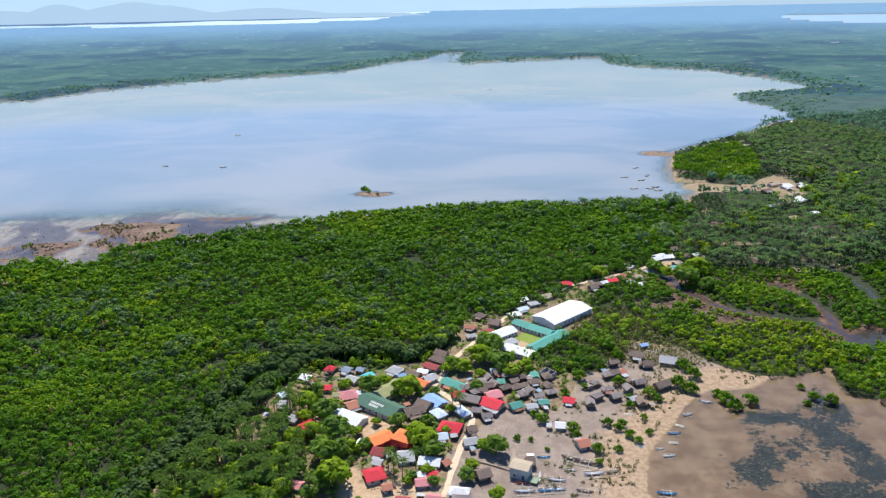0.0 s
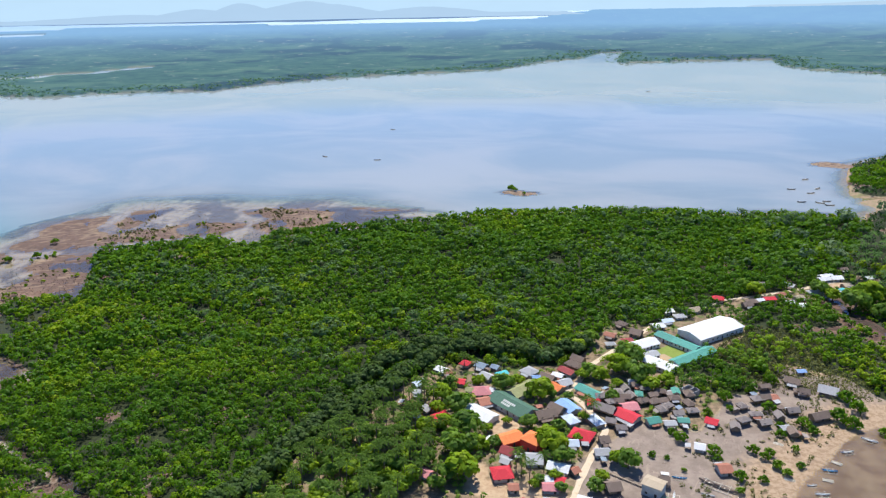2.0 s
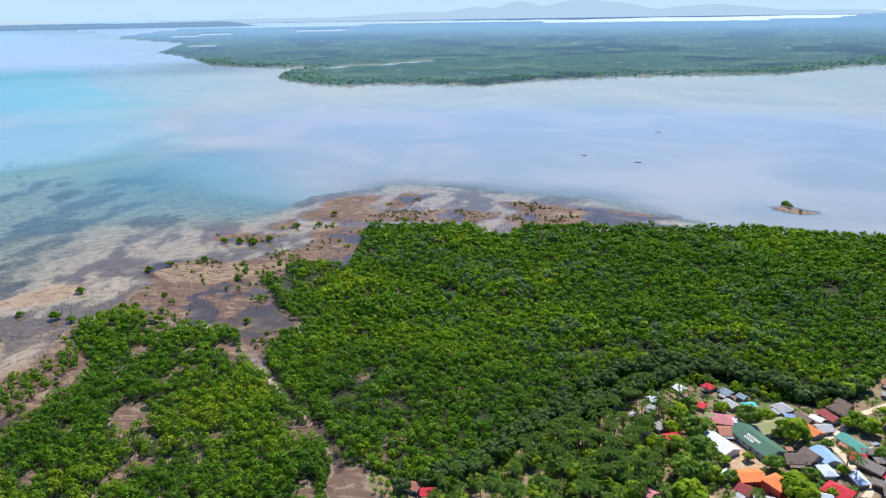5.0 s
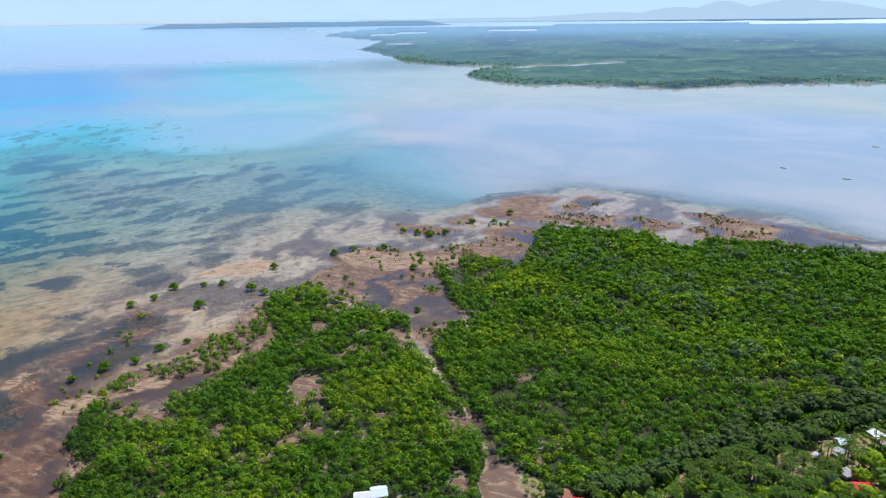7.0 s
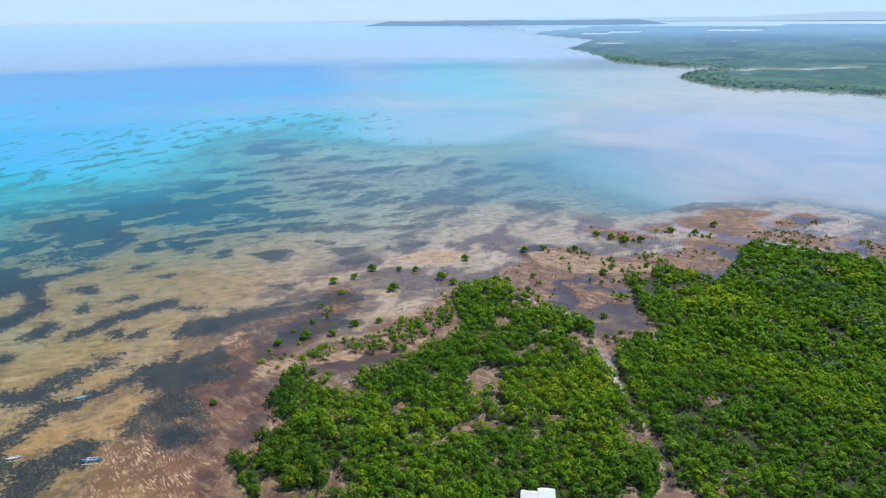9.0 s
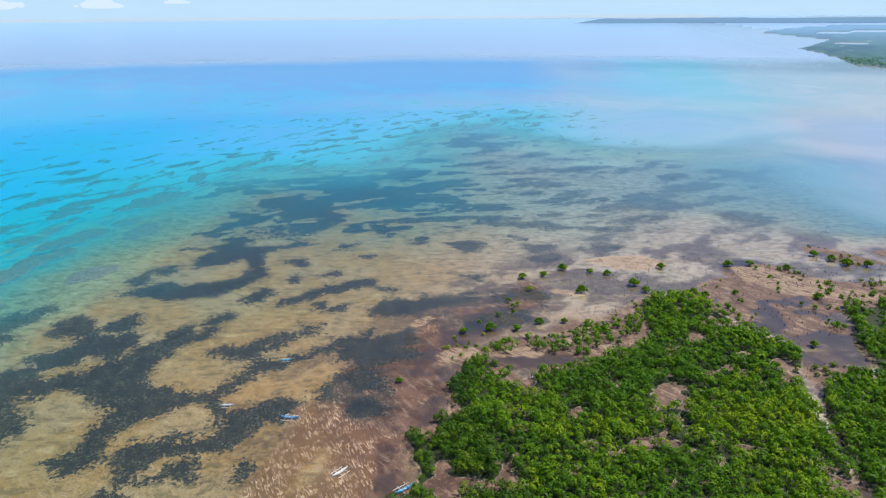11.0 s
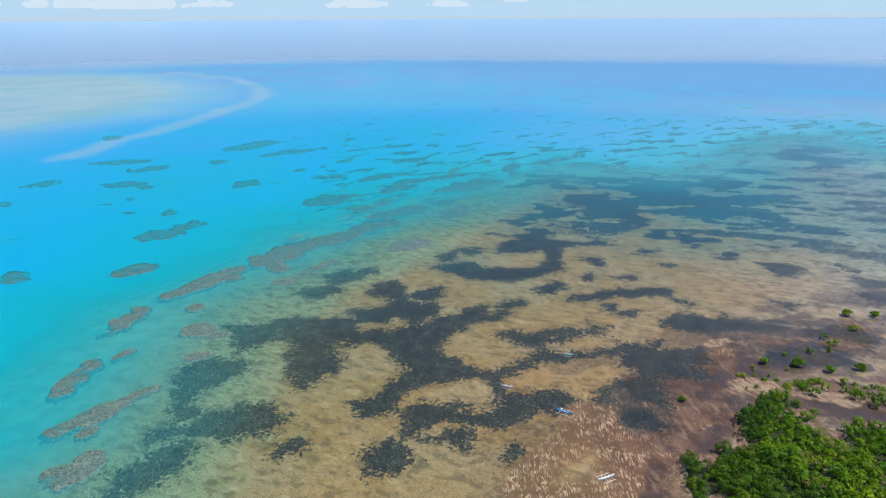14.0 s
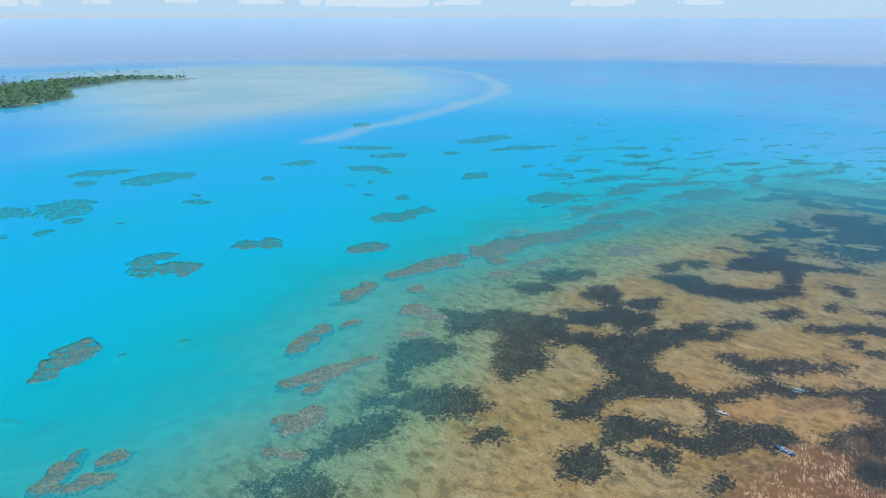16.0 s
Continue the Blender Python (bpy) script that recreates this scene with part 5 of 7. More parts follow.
def fill_mesh(me, verts, faces):
    """Quads or triangles from arrays."""
    verts, faces = np.asarray(verts, np.float32), np.asarray(faces, np.int32)
    n, k = faces.shape
    me.vertices.add(len(verts))
    me.vertices.foreach_set("co", verts.ravel())
    me.loops.add(n * k)
    me.loops.foreach_set("vertex_index", faces.ravel())
    me.polygons.add(n)
    me.polygons.foreach_set("loop_start", np.arange(0, n * k, k, dtype=np.int32))
    me.update(calc_edges=True)


def cover(me, name, *cols):
    at = me.attributes.new(name, "FLOAT_COLOR", "POINT")
    cols = list(cols) + [np.zeros(len(cols[0]))] * (4 - len(cols))
    at.data.foreach_set("color", np.stack(cols, 1).astype(np.float32).ravel())


az_fine = np.concatenate([np.arange(-46, 62, 0.30), np.arange(62, 160, 0.22), np.arange(160, 314, 3.5)])
rad_fine = rings(215)
r_, x_, y_, tx, ty = polar(az_fine, rad_fine)
land = terrain(tx, ty)
brink = int(np.searchsorted(rad_fine, 1500.0))
tan = np.maximum(0.35 * smooth(within(EAST_BEACH, tx, ty), -3, 3), np.maximum(smooth(within(POOL, tx, ty), -34, -8), smooth(blobs(OPEN_GROUND, tx, ty), 0.35, 0.6))) * smooth(np.hypot(tx, ty), 1250, 1100)
soil_mat = ground_material()
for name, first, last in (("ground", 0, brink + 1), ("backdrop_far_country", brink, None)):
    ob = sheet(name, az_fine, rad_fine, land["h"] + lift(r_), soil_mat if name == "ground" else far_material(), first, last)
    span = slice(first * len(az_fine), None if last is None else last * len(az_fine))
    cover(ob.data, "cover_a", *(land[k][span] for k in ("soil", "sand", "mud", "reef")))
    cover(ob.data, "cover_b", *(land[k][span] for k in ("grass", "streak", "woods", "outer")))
    # On the far sheet the fourth channel is distance, for the painted haze.
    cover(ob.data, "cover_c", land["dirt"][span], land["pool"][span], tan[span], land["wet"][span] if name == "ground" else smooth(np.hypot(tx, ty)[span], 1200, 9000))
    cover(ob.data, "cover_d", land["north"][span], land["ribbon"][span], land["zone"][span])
    tagged(ob, "tidal flats, forest floor and sandy village ground" if name == "ground" else "flat wooded country beyond the bay with blue haze painted in", "ground" if name == "ground" else "distance", kind="structure")

az_wide = np.concatenate([np.arange(-46, 62, 0.6), np.arange(62, 84, 0.35), np.arange(84, 160, 0.22), np.arange(160, 314, 5.0)])
rad_wide = rings(190)
r_, x_, y_, tx, ty = polar(az_wide, rad_wide)
bed = terrain(tx, ty)
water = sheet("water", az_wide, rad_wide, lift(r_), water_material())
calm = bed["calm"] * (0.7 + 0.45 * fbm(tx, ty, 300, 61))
cover(water.data, "water", bed["depth"], bed["silt_haze"], np.clip(calm, 0, 1), bed["zone"] - bed["far_off"])
water.data.attributes.new("heads", "FLOAT", "POINT").data.foreach_set("value", bed["heads"].astype(np.float32))
tagged(water, "clear shallow sea and milky blue bay at low tide", "water", kind="structure")


# ---- vegetation ----
PLOTS = HOUSES_A + HOUSES_B + HOUSES_C + HOUSES_D + HOUSES_E + HOUSES_F + HOUSES_G + HOUSES_H + HOUSES_I
LEAF = foliage("mangrove_leaves", (0.062, 0.165, 0.010), (0.132, 0.262, 0.008), (0.270, 0.365, 0.010), 0.36)
LEAF_DARK = foliage("broad_leaves", (0.105, 0.200, 0.042), (0.180, 0.310, 0.036), (0.340, 0.460, 0.036), 0.45)
LEAF_PALM = foliage("palm_fronds", (0.075, 0.165, 0.045), (0.125, 0.240, 0.055), (0.220, 0.310, 0.060), 0.46)
LEAF_LIME = foliage("lime_leaves", (0.150, 0.280, 0.020), (0.270, 0.400, 0.020), (0.420, 0.500, 0.025), 0.42)
LEAF_DRY = foliage("dry_leaves", (0.13, 0.12, 0.05), (0.17, 0.19, 0.06), (0.24, 0.25, 0.07), 0.3)
LEAF_BELT = foliage("belt_leaves", (0.052, 0.100, 0.032), (0.085, 0.150, 0.038), (0.140, 0.210, 0.045), 0.32)
LEAF_DEEP = foliage("deep_leaves", (0.034, 0.100, 0.007), (0.070, 0.160, 0.007), (0.150, 0.235, 0.008), 0.32)
# Darker leaf copy that puts shade into the undergrowth below the palms.
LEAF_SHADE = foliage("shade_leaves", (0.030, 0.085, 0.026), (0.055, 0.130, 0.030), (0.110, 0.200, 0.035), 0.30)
LEAF_SILVER = foliage("silver_leaves", (0.115, 0.190, 0.095), (0.170, 0.255, 0.125), (0.230, 0.320, 0.150), 0.32)
LEAF_GREY = foliage("grey_mangrove_leaves", (0.075, 0.150, 0.050), (0.110, 0.200, 0.065), (0.170, 0.260, 0.085), 0.32)
LEAF_VILLAGE_PALM = foliage("village_palm_fronds", (0.070, 0.140, 0.026), (0.115, 0.205, 0.030), (0.210, 0.300, 0.042), 0.42)
# Far leaves: haze is painted in by a paler, bluer green.
LEAF_FAR_HAZED = foliage("far_canopy_hazed", (0.090, 0.195, 0.145), (0.125, 0.245, 0.160), (0.175, 0.295, 0.155), 0.40)
BARK = plain("bark", (0.17, 0.13, 0.095), 0.9, 9.0)
rng = np.random.default_rng(7)


survey_x, survey_y = np.meshgrid(np.arange(-680, 360, 2.5), np.arange(-120, 900, 2.5))
SURVEY = terrain(survey_x, survey_y)["h"]


def height(x, y):
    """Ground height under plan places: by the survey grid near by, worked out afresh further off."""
    x, y = np.atleast_1d(np.asarray(x, float)), np.atleast_1d(np.asarray(y, float))
    u, v = (x + 680) / 2.5, (y + 120) / 2.5
    if ((u >= 0) & (v >= 0) & (u < SURVEY.shape[1] - 1) & (v < SURVEY.shape[0] - 1)).all():
        i, j = u.astype(int), v.astype(int)
        f, g = u - i, v - j
        return (SURVEY[j, i] * (1 - f) + SURVEY[j, i + 1] * f) * (1 - g) + (SURVEY[j + 1, i] * (1 - f) + SURVEY[j + 1, i + 1] * f) * g
    return terrain(x, y)["h"]


def clump_quads(centres, radii, tall, count, size, low=-0.25, unit=2.4):
    """Leaf clumps set over crowns: count quads for each crown, facing outwards and upwards."""
    n = len(centres)
    z = rng.uniform(low, 1.0, (n, count))
    a = rng.uniform(0, 2 * np.pi, (n, count))
    s = np.sqrt(np.clip(1 - z * z, 0, 1))
    out = np.stack([s * np.cos(a), s * np.sin(a), z], -1)
    lobes = 0.80 + 0.22 * np.sin(3 * a + rng.uniform(0, 6, (n, 1))) * s + rng.uniform(-0.16, 0.14, (n, count))
    scale = np.stack([radii, radii, tall], -1)[:, None, :]
    pos = centres[:, None, :] + out * scale * lobes[..., None]
    nrm = out + rng.normal(0, 0.28, out.shape) + np.array([0, 0, 0.3])
    nrm /= np.linalg.norm(nrm, axis=-1, keepdims=True)
    side = np.cross(nrm, rng.normal(0, 1, out.shape))
    side /= np.linalg.norm(side, axis=-1, keepdims=True) + 1e-9
    up = np.cross(nrm, side)
    w = (size * rng.uniform(0.55, 1.25, (n, count)))[..., None] * (radii[:, None, None] / unit) ** 0.6
    corners = np.stack([pos + side * w, pos + up * w * 0.7 + nrm * w * 0.15, pos - side * w, pos - up * w * 0.8], 2)
    round_ = 0.75 * out + 0.45 * nrm + np.array([0, 0, 0.1])
    round_ /= np.linalg.norm(round_, axis=-1, keepdims=True)
    return corners.reshape(-1, 3), np.repeat(round_.reshape(-1, 3), 4, 0)


def stem_quads(feet, tops, thick):
    """Three-sided tapered stems."""
    n = len(feet)
    a = np.arange(3) * 2 * np.pi / 3
    ring = np.stack([np.cos(a), np.sin(a), 0 * a], -1)
    lo = feet[:, None] + ring * thick[:, None, None]
    hi = tops[:, None] + ring * thick[:, None, None] * 0.55
    v = np.stack([lo, np.roll(lo, -1, 1), np.roll(hi, -1, 1), hi], 2)
    return v.reshape(-1, 3)


def quads_object(name, batches, mats):
    """One mesh from batches of loose quads (corners, hue of each corner, material slot)."""
    verts = np.concatenate([b[0] for b in batches])
    hue = np.concatenate([b[1] for b in batches]).astype(np.float32)
    slot = np.concatenate([np.full(len(b[0]) // 4, b[2], np.int32) for b in batches])
    me = bpy.data.meshes.new(name)
    fill_mesh(me, verts, np.arange(len(verts), dtype=np.int32).reshape(-1, 4))
    me.attributes.new("hue", "FLOAT", "POINT").data.foreach_set("value", hue)
    me.polygons.foreach_set("material_index", slot)
    for m in mats:
        me.materials.append(m)
    rounded(me, np.concatenate([b[3] if len(b) > 3 else np.zeros((len(b[0]), 3)) for b in batches]))
    return new(name, me)


def rounded(me, normals):
    """Leaf clumps take the light as the crown that they belong to."""
    me.shade_smooth()
    me.normals_split_custom_set_from_vertices(normals.astype(np.float32))


def scatter(poly, step, jitter=0.45, inset=0.5):
    """Uneven planting inside an outline."""
    xs, ys = [p[0] for p in poly], [p[1] for p in poly]
    gx, gy = np.meshgrid(np.arange(min(xs), max(xs), step), np.arange(min(ys), max(ys), step))
    x = gx.ravel() + rng.uniform(-jitter, jitter, gx.size) * step
    y = gy.ravel() + rng.uniform(-jitter, jitter, gx.size) * step
    wx, wy = x + 9 * (fbm(x, y, 22, 1) - 0.5), y + 9 * (fbm(x, y, 22, 5) - 0.5)
    keep = within(poly, wx, wy) > inset
    return x[keep], y[keep]


def grove(name, x, y, label, radius=2.4, leaf=LEAF, rise=1.0, count=1.0, hue_shift=0.0, category="mangrove trees", grain=1.0):
    """A dense stand of trees as one piece of woodland."""
    clear = np.min([np.hypot(x - row[0], y - row[1]) - 0.5 * max(row[2], row[3]) for row in PLOTS], axis=0) > radius * 0.55
    clear &= np.minimum(np.minimum(away(CREEK, x, y), away(CREEK_EAST, x, y)), away(CREEK_FAR, x, y)) > 3.4 + 0.5 * radius
    x, y = x[clear], y[clear]
    if np.ndim(hue_shift):
        hue_shift = hue_shift[clear]
    z0, n = height(x, y), len(x)
    vigour = np.clip(1.5 * (fbm(x, y, 34, 71) - 0.5) + 0.8 * (fbm(x, y, 9, 72) - 0.5) + 0.5, 0.15, 1)
    r = radius * rng.choice([0.6, 0.8, 1.0, 1.0, 1.45], n) * rng.uniform(0.8, 1.15, n) * (0.75 + 0.5 * vigour)
    low = np.clip(np.minimum(np.minimum(away(CREEK, x, y), away(CREEK_EAST, x, y)), away(CREEK_FAR, x, y)) / 16.0, 0.3, 1)
    r = r * (0.4 + 0.6 * low)
    tall = r * rng.uniform(0.8, 1.15, n)
    top = z0 + (0.9 + 4.0 * (vigour - 0.2) + rng.uniform(0, 1.7, n)) * rise * low
    mid = np.stack([x, y, top], 1)
    hue = np.clip(rng.normal(0.42, 0.2, n) + 1.3 * (fbm(x, y, 60, 73) - 0.5) + hue_shift, 0, 1)
    batches = []
    d = np.hypot(x, y)
    for lo, hi, k, size in ((0, 350, 76, 0.50), (350, 490, 36, 0.76), (490, 670, 20, 1.08), (670, 9000, 9, 1.75)):
        pick = (d >= lo) & (d < hi)
        if pick.any():
            k = int(k * count)
            quads, nrm = clump_quads(mid[pick], r[pick], tall[pick], k, size * grain)
            batches.append((quads, np.repeat(hue[pick], 4 * k), 0, nrm))
    feet = np.stack([x, y, z0 - 0.1], 1)
    batches.append((stem_quads(feet, mid, np.full(n, 0.09)), np.zeros(n * 12), 1))
    return tagged(quads_object(name, batches, [leaf, BARK]), label, category, kind="stuff")


x, y = scatter(MAIN_FOREST, 3.35)
gap = (fbm(x, y, 16, 81) > 0.70) | (rng.random(len(x)) < 0.04)
x, y = x[~gap], y[~gap]
grey = (fbm(x, y, 42, 74) > 0.50) & (rng.random(len(x)) < 0.24) & (y > 300 + 40 * (fbm(x, y, 60, 75) - 0.5))
grove("mangrove_forest", x[~grey], y[~grey], "dense bright green mangrove forest behind the village", 2.5, hue_shift=0.04 - 0.30 * smooth(y[~grey], 340, 500))
grove("silver_mangroves", x[grey], y[grey], "grey-green taller mangroves scattered through the forest", 2.7, LEAF_GREY, 1.12)
x, y = scatter(WEST_FOREST, 3.1)
gap = fbm(x, y, 13, 83) > 0.645
x, y = x[~gap], y[~gap]
south = y < 70 + 30 * (fbm(x, y, 30, 84) - 0.5)
grove("mangrove_forest", x[~south], y[~south], "vivid green mangrove thicket with sandy gaps on the western shore", 2.35, hue_shift=0.08, count=1.2, grain=0.88)
grove("mangrove_forest", x[south], y[south], "deep green mangrove thicket along the brown reef flat", 2.35, LEAF_DEEP, count=1.6, grain=0.74)
x, y = scatter(FOREST_SPUR, 3.6)
pick = (within(MAIN_FOREST, x, y) < 1) & (fbm(x, y, 11, 82) < 0.60)
grove("mangrove_forest", x[pick], y[pick], "open mangrove thicket on dark mud at the forest's edge", 2.2, rise=0.8)
x, y = scatter(WEST_FRINGE, 4.6)
pick = fbm(x, y, 12, 85) > 0.5
grove("mangrove_fringe", x[pick], y[pick], "scattered low mangrove bushes on wet brown mud", 1.9, rise=0.6, hue_shift=0.15)
x, y = scatter(WEST_MUD, 4.6, inset=2)
near_wood = np.maximum(within(MAIN_FOREST, x, y), within(WEST_FOREST, x, y))
pick = ((fbm(x, y, 18, 86) > 0.60) & (rng.random(len(x)) < 0.45) & (within(MAIN_FOREST, x, y) < -2)) | ((near_wood > -22) & (rng.random(len(x)) < 0.5 * np.exp(near_wood / 9)))
pick &= (height(x, y) > -0.08) & (away(WEST_CHANNEL, x, y) > 5) & ((y > 60) | (near_wood > -5))
grove("mangrove_fringe", x[pick], y[pick], "scattered small mangrove bushes on the muddy tidal flat", 1.5, rise=0.4, hue_shift=0.1)
x, y = scatter(EAST_SCRUB, 3.3)
dry = blobs(DRY_MEADOW, x, y) + 0.5 * (fbm(x, y, 12, 88) - 0.5) > 0.5
gap = (fbm(x, y, 14, 87) > 0.64) | (rng.random(len(x)) < np.where(dry, 0.62, 0.08))
grove("mangrove_scrub", x[~gap & ~dry], y[~gap & ~dry], "yellow-green scrub and young mangroves east of the school", 1.9, rise=0.7, hue_shift=0.12)
grove("meadow_bushes", x[~gap & dry], y[~gap & dry], "scattered yellow-green bushes in the dry meadow by the school", 1.6, LEAF_LIME, 0.7, category="bushes")
x, y = scatter(DRY_FIELD, 1.7)
pick = (blobs(DRY_MEADOW, x, y) > 0.4) & (away(ROAD, x, y) > 3)
grove("dry_grass", x[pick], y[pick], "tall dry yellow-green grass in the meadow by the school", 0.9, LEAF_DRY, 0.15, 0.3, 0.25, "grass")
x, y = scatter(CREEK_LAND, 3.6)
pick = (np.max([within(p, x, y) for p in FORESTS], axis=0) < 0.5) & (blobs(DRY_MEADOW, x, y) < 0.45)
pick &= (within(POOL, x, y) < -2) & (within(LAGOON, x, y) < -1) & (within(VILLAGE, x, y) < 0) & (within(PALM_GROVE, x, y) < 0) & (within(SAND_FLAT, x, y) < 0)
grove("mangrove_forest", x[pick], y[pick], "low green mangroves lining the muddy creek banks", 2.2, hue_shift=-0.05)
for place in (CREEK_ISLE, EAST_MANGROVE, EAST_BANK, EAST_POINT):
    x, y = scatter(place, 3.6, inset=-1.2)
    grove("mangrove_forest", x, y, "green mangrove stand beside the winding muddy creek", 2.35, hue_shift=-0.12)


def palm_quads(feet, tall, span, fronds=10):
    """Coconut palms: stem, and drooping fronds as narrow strips."""
    n = len(feet)
    tops = feet + np.stack([rng.normal(0, 0.5, n), rng.normal(0, 0.5, n), tall], 1)
    a = (np.arange(fronds) * 2.399)[None] + rng.uniform(0, 6.28, (n, 1)) + rng.normal(0, 0.15, (n, fronds))
    pitch = rng.uniform(0.05, 1.15, (n, fronds))
    out = np.stack([np.cos(a), np.sin(a), 0 * a], -1)
    side = np.stack([-np.sin(a), np.cos(a), 0 * a], -1)
    up = np.array([0, 0, 1.0])
    t = np.array([0.0, 0.45, 1.0])
    wide = np.array([0.15, 0.5, 0.05])
    L = span[:, None]
    rows = []
    for tk, wk in zip(t, wide):
        p = tops[:, None] + out * (L * tk * (0.55 + 0.45 * np.cos(pitch)))[..., None] + up * (L * (np.sin(pitch) * tk - (0.55 + 0.35 * pitch) * tk * tk))[..., None]
        rows.append((p - side * wk - up * wk * 0.25, p, p + side * wk - up * wk * 0.25))
    quads = []
    for k in range(2):
        for e in (0, 2):
            quads.append(np.stack([rows[k][e], rows[k + 1][e], rows[k + 1][1], rows[k][1]], 2))
    leaves = np.stack(quads, 2).reshape(-1, 3)
    return leaves, stem_quads(feet, tops, np.full(n, 0.16)), fronds * 4


def palm_stand(name, x, y, label):
    n = len(x)
    feet = np.stack([x, y, height(x, y) - 0.1], 1)
    leaves, stems, per = palm_quads(feet, rng.uniform(8.5, 13.5, n), rng.uniform(3.6, 4.8, n))
    hue = np.clip(rng.normal(0.45, 0.2, n), 0, 1)
    ob = quads_object(name, [(leaves, np.repeat(hue, per * 4), 0), (stems, np.zeros(n * 12), 1)], [LEAF_PALM, BARK])
    return tagged(ob, label, "coconut palms", kind="stuff")


def open_land(x, y):
    """Beach, clearings and the mangrove head inside the eastern land."""
    return np.maximum(np.maximum(within(EAST_BEACH, x, y), within(EAST_HEAD, x, y)), blobs(GLADES, x, y) * 4 - 2.2) < 0


x, y = scatter(EAST_HEAD, 4.6)
grove("mangrove_forest", x, y, "smooth green mangrove point beside the far beach", 3.0, LEAF, count=1.3, hue_shift=-0.12, grain=0.75)
x, y = scatter(PALM_GROVE, 7.2)
pick = open_land(x, y) & ((y < 540) | (within(PALM_GROVE, x, y) > 26)) & (np.min([np.hypot(x - row[0], y - row[1]) for row in PLOTS], axis=0) > 6.5)
x, y = x[pick], y[pick]
palm_stand("palm_grove", x, y, "wide grove of tall grey-green coconut palms")
x, y = scatter(PALM_GROVE, 5.0)
pick = (fbm(x, y, 35, 91) > 0.42) & open_land(x, y)
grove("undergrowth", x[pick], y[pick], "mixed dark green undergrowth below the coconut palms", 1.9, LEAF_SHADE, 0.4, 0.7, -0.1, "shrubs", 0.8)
gx, gy = np.meshgrid(np.arange(60, 560, 6.5), np.arange(300, 900, 6.5))
x, y = (gx + rng.uniform(-3, 3, gx.shape)).ravel(), (gy + rng.uniform(-3, 3, gx.shape)).ravel()
pick = blobs(BRIGHT_TREES, x, y) + 0.7 * (fbm(x, y, 20, 92) - 0.5) > 0.62
grove("broadleaf_trees", x[pick], y[pick], "yellow-green broad-leaved trees among the coconut palms", 4.2, LEAF, 1.6, 1.6, 0.6, "trees", 0.75)
pick = blobs(SILVER_TREES, x, y) + 0.8 * (fbm(x, y, 16, 93) - 0.5) > 0.72
grove("silver_mangroves", x[pick], y[pick], "tall grey-green mangroves by the creek", 3.8, LEAF_SILVER, 2.0, 1.6, 0.0, "mangrove trees", 0.75)
x, y = scatter(EAST_LAND, 9.5)
pick = (within(PALM_GROVE, x, y) < -2) & (x < 0.74 * y + 40) & open_land(x, y)
grove("woodland", x[pick], y[pick], "dense green woodland beyond the palm grove", 4.8, LEAF_FAR_HAZED, 1.4, 1.7, -0.05, "trees", 0.62)

# far shore: canopy of the mangrove coast across the bay
gx, gy = np.meshgrid(np.arange(-3360, 1260, 17.0), np.arange(900, 4000, 17.0))
x, y = (gx + rng.uniform(-8, 8, gx.shape)).ravel(), (gy + rng.uniform(-8, 8, gx.shape)).ravel()
d = np.hypot(x, y)
reach = within(FAR_LAND, x + 40 * (fbm(x, y, 160, 7) - 0.5), y + 40 * (fbm(x, y, 160, 8) - 0.5))
pick = (reach > 4) & (reach < 130 * rng.random(len(x)) + 25) & (d < 3200)
x, y, d = x[pick], y[pick], d[pick]
rs = sheet_range(d)
sx, sy, n = x * rs / d, y * rs / d, len(x)
sz = height(x, y) + lift(rs)
rad = rng.uniform(5.0, 9.5, n)
mid = np.stack([sx, sy, sz + rng.uniform(-2.5, 0.5, n)], 1)
hue = np.clip(rng.normal(0.4, 0.22, n), 0, 1)
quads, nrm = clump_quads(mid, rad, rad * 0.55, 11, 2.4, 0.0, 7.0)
far_wood = quads_object("far_woodland", [(quads, np.repeat(hue, 44), 0, nrm)], [LEAF_FAR_HAZED])
tagged(far_wood, "distant mangrove woodland across the bay, its green painted hazy blue", "woodland", kind="stuff")


# ---- single trees ----
def part(name, me, parent, label=""):
    ob = new(name, me)
    ob.parent = parent
    return tagged(ob, label)


